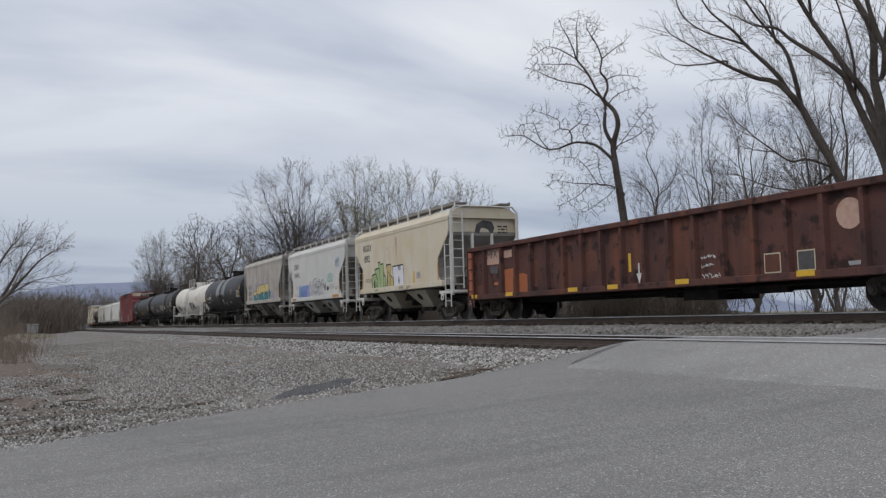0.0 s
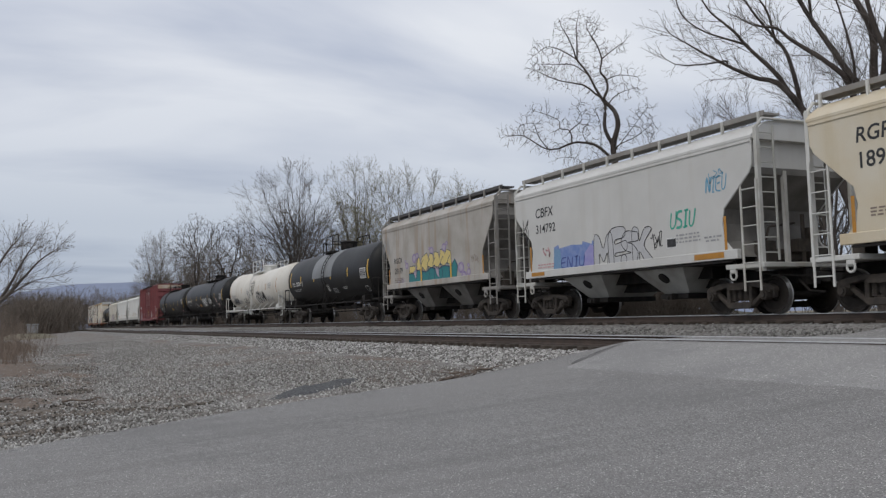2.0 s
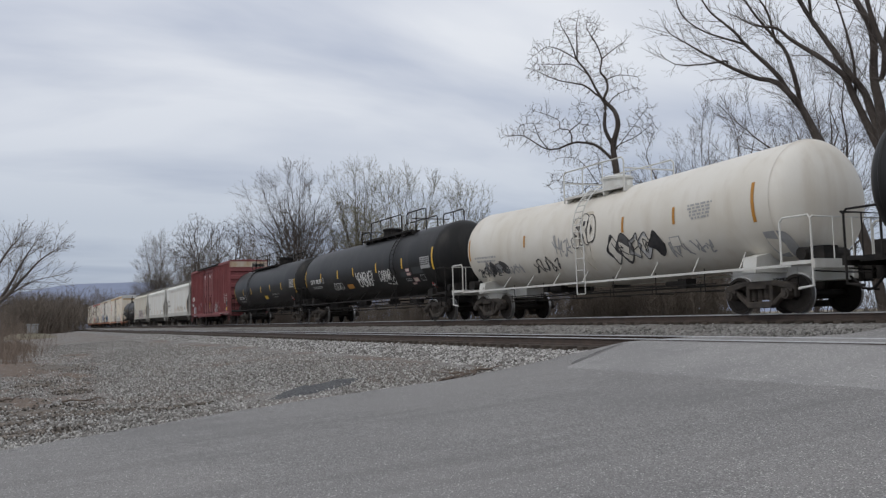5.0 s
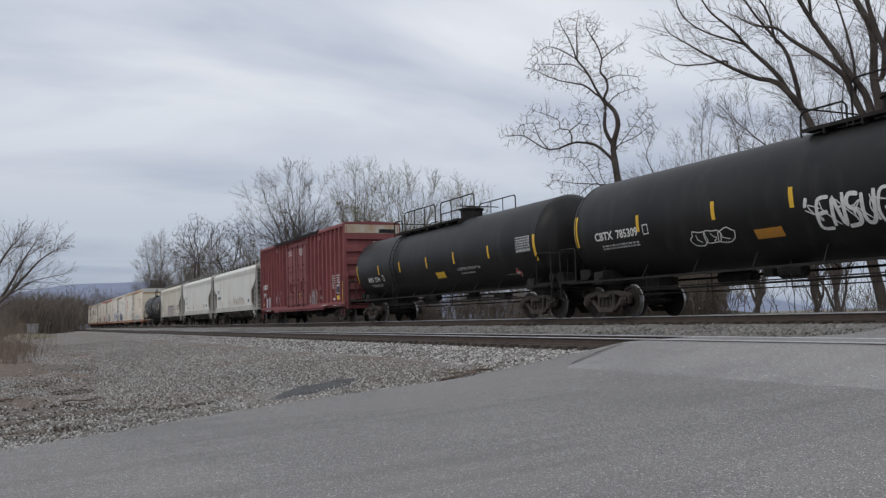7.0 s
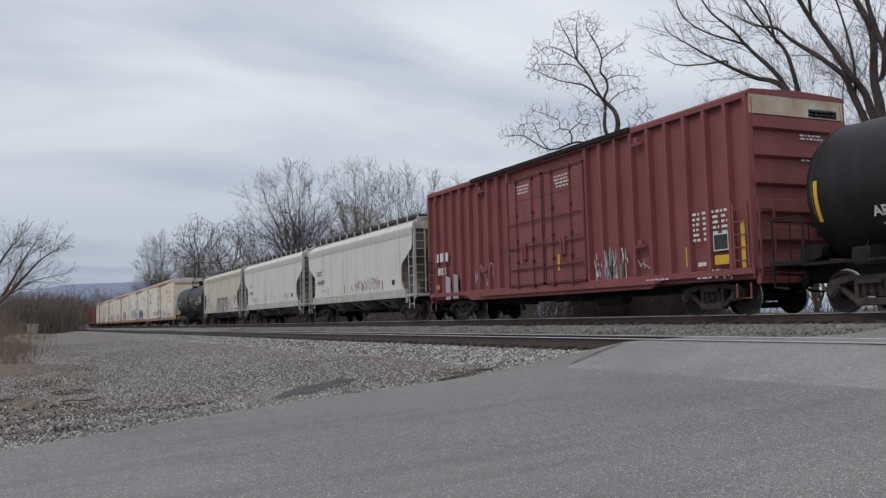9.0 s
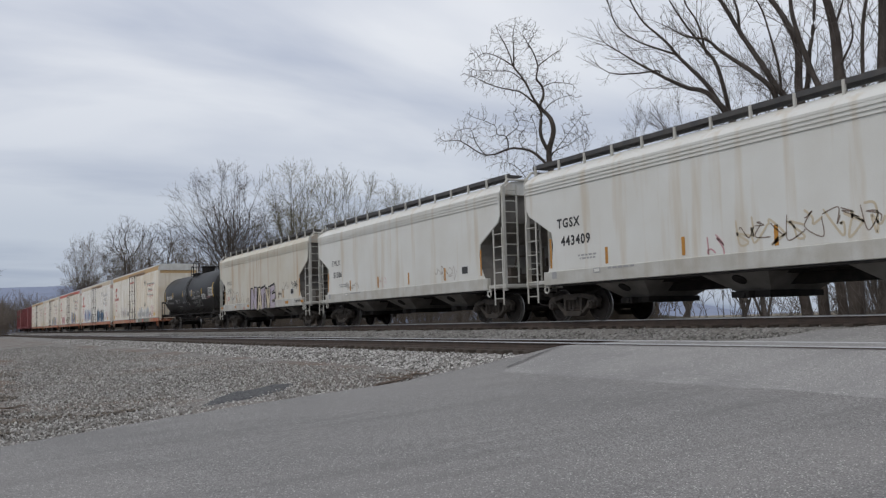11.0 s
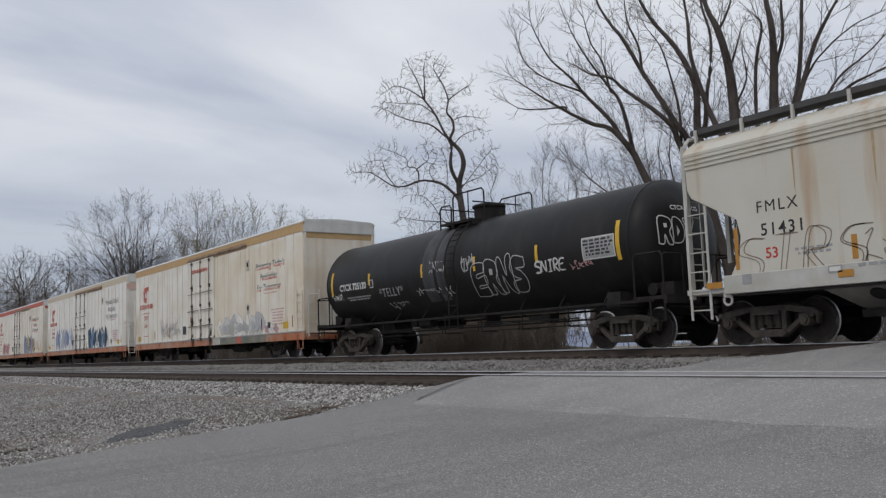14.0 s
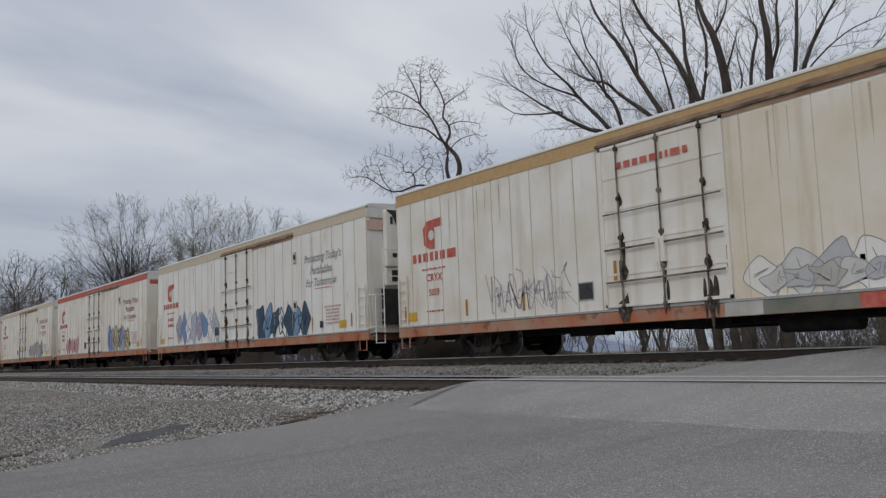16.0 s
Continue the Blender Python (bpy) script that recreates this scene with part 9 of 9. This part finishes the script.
def fan_tree(seed, height, width, thin, trunk=0.28, low=0.25, stems=9, side=11, gap=0.4, first=1, lean=(0.0, 0.0)):
    """A bare tree whose straight stems fan out from the trunk into a rounded crown, with side branches at sharp angles."""
    tr = Tree(seed)
    rng = np.random.default_rng(seed)
    base, rx = height * low, width / 2
    rz, cz = (height - base) / 2, (height + base) / 2
    top, foot = height * trunk, height * 0.0135
    bole = [Vector((rng.normal(0, 0.04) * k, rng.normal(0, 0.04) * k, -1.0 + (top + 1.0) * k / 5)) for k in range(6)]
    limb_mesh(bole, [foot * (1 - 0.07 * k) for k in range(6)], 8, tr.wood)
    spin = rng.uniform(0, 6.28)
    for k in range(stems):
        spin += 2.4
        rise = math.sin(math.radians(-16 + 98 * (k + 0.5) / stems))
        flat = math.sqrt(max(0.0, 1 - rise * rise))
        reach = rng.uniform(0.66, 0.90)
        tip = Vector((math.cos(spin) * flat * rx * reach + lean[0], math.sin(spin) * flat * rx * reach + lean[1], cz + rise * rz * reach))
        at = bole[5].lerp(bole[3], rng.random() * (1 - max(0.0, rise)))
        far = (tip - at).length
        knee = at + Vector(((tip.x - at.x) * 0.42, (tip.y - at.y) * 0.42, max((tip.z - at.z) * 0.45, 0.22 * far)))
        n = 9
        pts = []
        for q in range(n + 1):
            t = q / n
            pts.append(at * (1 - t) ** 2 + knee * (2 * t * (1 - t)) + tip * (t * t) + Vector(rng.normal(0, 0.012 * far, 3)) * (t > 0) * (t < 1))
        radii = [max(thin * 1.3, foot * 0.48 * (far / height / 0.6) * (1 - 0.95 * q / n)) for q in range(n + 1)]
        limb_mesh(pts, radii, 5, tr.wood)
        turn = rng.uniform(0, 6.28)
        for m in range(side + 4):
            t = 0.16 + 0.84 * (m + rng.random()) / side if m < side else 0.995
            q = min(t, 0.995) * n
            i = int(q)
            d = (pts[i + 1] - pts[i]).normalized()
            turn += 2.4 + rng.normal(0, 0.5)
            e = (d + Matrix.Rotation(turn, 3, d) @ d.orthogonal().normalized() * math.tan(rng.uniform(0.4, 0.85) if m < side else rng.uniform(0.15, 0.5))).normalized()
            l = far * (0.21 + 0.22 * (1 - min(t, 1.0))) * rng.uniform(0.65, 1.15)
            shoot(rng, pts[i].lerp(pts[i + 1], q - i), e, l, max(thin * 1.1, radii[i] * 0.5), thin, first, tr.twigs, gap, 0.0)
    return tr


def thorny_tree(seed, height, width, thin, goals=700, trunk=0.28, low=0.25, step=0.3, jitter=0.13, lift=0.06, stems=3, power=2.45):
    """A crooked bare tree: limbs that wander and fork until twigs fill an uneven crown."""
    tr = Tree(seed)
    rng = np.random.default_rng(seed)
    base, rx = height * low, width / 2
    rz, cz = (height - base) / 2, (height + base) / 2
    cloud = []
    while len(cloud) < goals:
        q = rng.normal(0, 1, 3)
        q *= (0.25 + 0.75 * rng.random() ** 0.45) / np.linalg.norm(q)
        bump = 1 + 0.30 * noise.noise((q[0] * 1.6 + seed, q[1] * 1.6, q[2] * 1.6))
        if q[2] < -0.6 and rng.random() < 0.5:
            continue
        cloud.append((q[0] * rx * bump, q[1] * rx * bump, cz + q[2] * rz * (0.6 + 0.4 * bump)))
    nodes, parents = [(0.0, 0.0, -1.0)], [-1]
    top = height * trunk
    x = y = 0.0
    while nodes[-1][2] < top:
        x, y = x + rng.normal(0, 0.1 * step), y + rng.normal(0, 0.1 * step)
        parents.append(len(nodes) - 1)
        nodes.append((x, y, nodes[-1][2] + step))
    fork = len(nodes) - 1
    for k in range(stems):
        a, at = 2 * math.pi * (k + rng.random() * 0.6) / stems, fork - rng.integers(0, 3)
        d = np.array([math.cos(a) * 0.42, math.sin(a) * 0.42, 1.0])
        for _ in range(int(rz * 0.8 / step)):
            d = d + rng.normal(0, 0.10, 3)
            d /= np.linalg.norm(d)
            p = np.array(nodes[at]) + d * step
            parents.append(int(at))
            nodes.append(tuple(p))
            at = len(nodes) - 1
    nodes, parents = reach_out(rng, nodes, parents, cloud, step, step * 1.15, width, 120, jitter, lift)
    skin(nodes, parents, 1, thin, power, tr.wood, tr.twigs, thin * 6)
    bristle(rng, nodes, parents, fork, step * 2.4, thin * 0.9, tr.twigs, 0.6, base * 0.9)
    return tr


fan_tree(21, 17.7, 15.2, 0.0110, trunk=0.34, low=0.24, stems=24, side=13, gap=0.40, lean=(-0.6, 0)).finish("broad bare tree with a rounded crown", (26, 91, 0.0, 0, 0, 20), M_TWIG, M_TWIG)
fan_tree(22, 15.0, 7.0, 0.0095, trunk=0.34, low=0.30, stems=15, side=11, gap=0.33).finish("bare tree with olive buds", (26.5, 72.5, 0.0, 0, 0, 70), M_TWIG, M_BUD)
fan_tree(23, 12.2, 9.4, 0.0095, trunk=0.18, low=0.22, stems=24, side=11, gap=0.32).finish("spreading bare tree with olive buds", (26, 62.0, 0.0, 0, 0, 10), M_TWIG, M_BUD)
fan_tree(24, 9.9, 4.8, 0.009, trunk=0.22, low=0.25, stems=16, side=10, gap=0.28).finish("slim bare tree with olive buds", (26, 51.5, 0.0, 0, 0, 140), M_TWIG, M_BUD)
fan_tree(27, 12.0, 9.0, 0.0105, trunk=0.2, low=0.2, stems=20, side=11, gap=0.36).finish("low bare tree beside the broad one", (27, 78, 0.0, 0, 0, 40), M_TWIG, M_TWIG)
thorny_tree(25, 20.5, 9.5, 0.017, 900, trunk=0.42, low=0.36, stems=4, step=0.36, jitter=0.42, lift=-0.02).finish("crooked bare tree with drooping twigs", (27, 158, 0.0, 0, 0, 0), M_BARK, M_TWIG)
thorny_tree(26, 16.5, 8.0, 0.015, 1100, trunk=0.4, low=0.3, stems=4, step=0.32, jitter=0.36).finish("bare tree behind the tank cars", (27, 128, 0.0, 0, 0, 50), M_BARK, M_TWIG)
for seed, x, y, hgt, wid in ((31, 28, 215, 22.5, 11.5), (32, 31, 192, 18, 9), (33, 30, 178, 14, 9), (34, 33, 238, 15, 9), (35, 29, 148, 13, 9), (36, 32, 138, 14.5, 9), (37, 30, 166, 16, 9), (38, 29, 118, 11, 8), (30, 33, 112, 12, 8)):
    fan_tree(seed, hgt, wid, 0.017, trunk=0.2, low=0.15, stems=18, side=10, gap=0.42).finish("dense bare tree far along the line", (x, y, -0.5, 0, 0, seed * 40), M_TWIG, M_THICKET)
# grey trees behind the crooked one
for seed, x, y, hgt, wid in ((41, 36, 46, 10.5, 5), (42, 37, 41, 14.5, 5), (43, 36, 36.5, 14.5, 5), (44, 38, 33, 16, 6), (45, 34, 50, 8.5, 4), (46, 40, 29, 14.5, 6), (47, 33, 56, 7.0, 4), (48, 36, 24.5, 13, 6), (49, 41, 37, 13.5, 5), (40, 35, 43, 11.0, 4), (39, 37, 20, 13, 6)):
    fan_tree(seed, hgt, wid, 0.0062, trunk=0.2, low=0.25, stems=9, side=9, gap=0.28).finish("thin grey bare tree behind the railway", (x, y, -1.2, 0, 0, seed * 25), M_TWIG, M_TWIG)
tr = Tree(52)
for line, r0, r1 in (([(-0.05, -1.0), (-0.05, 3.0), (-0.05, 5.8), (-0.26, 7.02), (-0.76, 7.59)], 0.08, 0.015), ([(-0.05, 5.8), (0.14, 7.27), (-0.32, 8.65), (-0.16, 9.32)], 0.05, 0.012), ([(0.07, 6.73), (0.66, 7.24), (0.94, 7.62)], 0.03, 0.012)):
    tr.guide(line, r0, r1, 1)
tr.spray(1.2, 0.22, 0.0066, low=4.5, twig_gap=0.2)
tr.finish("slender young bare tree behind the railway", (27, 33.4, 0.0, 0, 0, facing(27, 33.4)), M_TWIG, M_TWIG)
# tree at the edge of the gravel, leaning over it
tr = Tree(51, split=(0.35, 0.85), ratio=(0.30, 0.55), kids=(5, 11, 7, 5), wobble=0.2, lift=0.06, thin=0.012, levels=4)
for line, r0, r1, lev in (
        ([(-62, 625), (-40, 560), (0, 520), (25, 490), (55, 455), (82, 435)], 0.2, 0.02, 1),
        ([(-20, 540), (5, 500), (30, 450), (45, 425)], 0.12, 0.02, 1),
        ([(-64, 625), (-30, 500), (0, 440), (15, 420)], 0.16, 0.02, 1),
        ([(0, 520), (40, 495), (75, 485)], 0.07, 0.015, 2)):
    tr.guide(sized(line, -60, 600, 25.2), r0 * 1.15, r1 * 0.9, lev)
tr.spray(2.4, 0.34, 0.011, twig_gap=0.3)
tr.finish("bare tree leaning over the gravel", (-3.5, 71, 0.55, 0, 0, 0), M_TWIG, M_THICKET)


def brush(name, label, places, seed, mat, height, spread, stems, thin=0.012):
    """A thicket: many thin stems in one mesh, uncountable."""
    rng = random.Random(seed)
    tr = Tree(seed, split=(0.25, 0.8), ratio=(0.4, 0.7), kids=(0, 5, 4), wobble=0.25, lift=0.12, thin=thin, levels=3)
    for x, y, z in places:
        for _ in range(stems):
            p = Vector((x + rng.gauss(0, spread), y + rng.gauss(0, spread), z - 0.3))
            d = Vector((rng.gauss(0, 0.3), rng.gauss(0, 0.3), 1)).normalized()
            tr.grow(p, d, height * rng.uniform(0.5, 1.1), thin * 2.2, 1 if rng.random() < 0.8 else 2)
    v, f = tr.wood
    n = len(v)
    v = v + tr.twigs[0]
    f = f + [tuple(n + i for i in q) for q in tr.twigs[1]]
    me = bpy.data.meshes.new(name)
    me.from_pydata(v, [], f)
    return tagged(part(name, me, mat), label, "brush", kind="stuff")


rng = random.Random(3)
brush("thicket", "dry grey-brown thicket along the far side of the track", [(rng.uniform(21.3, 24.5), 25.2 + 0.6 * k, 0.9) for k in range(168)], 61, M_THICKET, 2.0, 0.8, 14, 0.008)
brush("thicket", "dense dry brush over the end of the bank", [(21.2 + 4.5 * q, 25.0 + 2.6 * q + 7.0 * rng.random(), 0.6 + 1.4 * q) for q in [rng.random() for _ in range(110)]], 68, M_THICKET, 2.0, 0.5, 14, 0.008)
brush("thicket", "thin bare saplings beyond the crossing", [(rng.uniform(25, 40), rng.uniform(3, 24), -0.8) for k in range(120)], 62, M_TWIG, 3.6, 1.2, 5, 0.011)
brush("thicket", "tangled brown wood edge along the bank", [(rng.uniform(25, 33), rng.uniform(95, 240), 0.5) for k in range(150)], 66, M_THICKET, 6.0, 1.8, 6, 0.018)
brush("thicket", "brown thicket at the end of the straight", [(rng.uniform(-1.5, 9.0), rng.uniform(190, 262), -0.3) for k in range(120)], 63, M_THICKET, 6.6, 1.8, 10, 0.026)
brush("thicket", "low brown scrub beyond the gravel", [(rng.uniform(-24, -1), rng.uniform(110, 220), -0.4) for k in range(90)], 67, M_THICKET, 2.6, 1.8, 8, 0.02)
brush("thicket", "tall brown wood beyond the bend of the track", [(rng.uniform(-6, 62), rng.uniform(345, 400), -0.8) for k in range(110)], 65, M_THICKET, 12.5, 3.0, 11, 0.04)
brush("thicket", "brown weeds and saplings beside the gravel", [(rng.uniform(-7, 0.2), rng.uniform(45, 80), -0.1) for k in range(44)], 64, M_WEED, 2.2, 0.7, 6, 0.0045)


def grass(name, label, places, seed, mat, height, width=0.012):
    rng = random.Random(seed)
    v, f = [], []
    for x, y, z, n, s in places:
        for _ in range(n):
            a = rng.uniform(0, 6.283)
            px, py = x + rng.gauss(0, s), y + rng.gauss(0, s)
            hgt = height * rng.uniform(0.4, 1.1)
            lx, ly = rng.gauss(0, 0.35) * hgt, rng.gauss(0, 0.35) * hgt
            c, d = math.cos(a) * width, math.sin(a) * width
            k = len(v)
            v += [(px - c, py - d, z), (px + c, py + d, z), (px + lx * 0.4 + c * 0.7, py + ly * 0.4 + d * 0.7, z + hgt * 0.6), (px + lx * 0.4 - c * 0.7, py + ly * 0.4 - d * 0.7, z + hgt * 0.6), (px + lx, py + ly, z + hgt)]
            f += [(k, k + 1, k + 2, k + 3), (k + 3, k + 2, k + 4)]
    me = bpy.data.meshes.new(name)
    me.from_pydata(v, [], f)
    return tagged(part(name, me, mat), label, "grass", kind="stuff")


grass("dry_grass", "tufts of dry straw-coloured grass beside the gravel", [(rng.uniform(-6, 0.15), y, -0.05, 22, 0.45) for y in [rng.uniform(38, 80) for _ in range(200)]], 71, M_WEED, 0.7)
grass("dry_grass", "dry grass along the far side of the track", [(rng.uniform(20.3, 23.5), rng.uniform(20, 130), 0.3, 30, 0.4) for _ in range(420)], 72, M_STRAW, 0.9, 0.016)

# dry sticks thrown down beside the ballast
M_STICK = material("dry_grey_brown_stick", (0.21, 0.165, 0.13), rough=0.9, second=(0.12, 0.095, 0.08), scale=9, amount=0.9, grain=40, bump=0.2)
rng_s = random.Random(12)
for k, (x, y, l, turn) in enumerate(((7.35, 14.55, 2.3, 52), (7.05, 14.35, 1.6, 44), (7.6, 14.75, 1.3, 62), (6.7, 14.0, 1.1, 40), (7.9, 14.9, 0.9, 20), (7.2, 14.9, 0.8, 95), (1.0, 17.5, 0.8, 30), (-0.2, 19.5, 1.2, 70))):
    pts = [Vector((l * (q / 5 - 0.5), rng_s.uniform(-0.06, 0.06), 0.035 + 0.02 * math.sin(q * 1.7))) for q in range(6)]
    out = ([], [])
    limb_mesh(pts, [0.022 - 0.0028 * q for q in range(6)], 5, out)
    for q in (1, 2, 3, 4):
        d = Vector((rng_s.uniform(0.1, 0.3), rng_s.choice((-1, 1)) * rng_s.uniform(0.12, 0.3), 0.03))
        limb_mesh([pts[q], pts[q] + d * 0.5, pts[q] + d], [0.010, 0.007, 0.004], 3, out)
    me = bpy.data.meshes.new("fallen_stick")
    me.from_pydata(*[out[0], [], out[1]])
    gz = float(np.interp(x, *zip(*GROUND))) + 0.03
    tagged(part("fallen_stick", me, M_STICK, at=(x, y, gz, 0, -3 if x > 5 else 0, turn)), "dry fallen branch lying on the gravel", "stick", "dry fallen branches")

# low mound under the cabinet
b = Build()
b.rings([[(math.cos(2 * math.pi * q / 24) * r * (1 + 0.2 * noise.noise((q * 0.7, r, 3))), math.sin(2 * math.pi * q / 24) * r * 1.4, z) for q in range(24)] for r, z in ((5.0, -0.3), (3.6, 0.25), (2.2, 0.6), (0.8, 0.72), (0.1, 0.72))])
tagged(part("mound", b, M_FIELD, smooth=True, at=(0.6, 130, 0.0)), "low grassy mound under the cabinet", "ground", kind="structure")
# relay cabinet beside the line
cab = thing("relay_cabinet", "small light grey steel cabinet beside the track", "cabinet", at=(1.1, 130, 0.0))
M_CABINET = material("weathered_pale_steel", (0.33, 0.34, 0.345), rough=0.6, second=(0.26, 0.26, 0.26), scale=2, amount=0.7, grain=40, bump=0.05)
part("body", Build().box(-0.68, 0.68, -0.4, 0.4, 0.75, 1.75), M_CABINET, cab, bevel=0.03)
part("lid", Build().prism([(-0.85, 1.8), (0.85, 1.8), (0.7, 1.98), (-0.7, 1.98)], "y", -0.48, 0.48), M_CABINET, cab, bevel=0.02)
for x in (-0.55, 0.55):
    part("post", Build().box(x - 0.08, x + 0.08, -0.2, 0.2, 0.3, 0.75), M_UNDER, cab)
part("door", Build().box(-0.6, 0.6, -0.43, -0.4, 0.85, 1.72), M_CABINET, cab)
part("handle", Build().box(0.4, 0.48, -0.46, -0.43, 1.2, 1.36), M_UNDER, cab)

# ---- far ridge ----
# the haze in front of the ridge is painted into its blue-grey base
M_RIDGE = material("hazed_wooded_ridge", (0.24, 0.275, 0.37), rough=1.0, second=(0.20, 0.235, 0.32), scale=0.004, amount=0.8, grain=0.03, grain_amount=0.2, bump=0.0)
ELEV = [(-180, 0.03), (-60, 0.015), (-20, 0.022), (0, 0.037), (1.5, 0.042), (3.3, 0.045), (6.2, 0.046), (15, 0.034), (30, 0.024), (43.4, 0.016), (46, 0.007), (47.8, -0.002), (56, -0.004), (75, 0.012), (180, 0.03)]
b = Build()
for k in range(361):
    a = -180 + k
    h = float(np.interp(a, [e[0] for e in ELEV], [e[1] for e in ELEV]))
    s, c = math.sin(radians(a)), math.cos(radians(a))
    b.v += [(3300 * s, 3300 * c, -20.0), (3600 * s, 3600 * c, 3600 * h * 0.6 + EYE - 6), (4000 * s, 4000 * c, 4000 * (h + 0.0012 * noise.noise((k * 0.31, 0, 0)) + 0.0008 * noise.noise((k * 0.9, 2, 0))) + EYE)]
for k in range(360):
    b.f += [(3 * k, 3 * k + 3, 3 * k + 4, 3 * k + 1), (3 * k + 1, 3 * k + 4, 3 * k + 5, 3 * k + 2)]
tagged(part("backdrop_ridge", b, M_RIDGE, smooth=True), "distant wooded ridge under the clouds, blue-grey haze in its colour", "hill", kind="structure")

# ---- movement ----
def motions():
    """Every car rolls at the same pace along the line of the track; its wheelsets turn."""
    times = [0.5 * k for k in range(int(CLIP * 2) + 1)]
    for car, s in TRAIN:
        rows = []
        for t in times:
            y = s - SPEED * t
            lean = math.degrees(math.atan(max(0.0, y - 236.0) * 2 / 760.0))
            rows.append((t, pose(TRACK_X + curve_x(y), y, RAIL_FAR, 0, 0, -lean)))
        walk(car, rows)
    turn = math.degrees(SPEED / WHEEL_R / FPS)
    spins = [(k / FPS, k * turn) for k in range(int(CLIP * FPS) + 1)]
    for axle, y in WHEELSETS:
        walk(axle, [(t, pose(0, y, WHEEL_R, a % 360, 0, 0)) for t, a in spins])


motions()
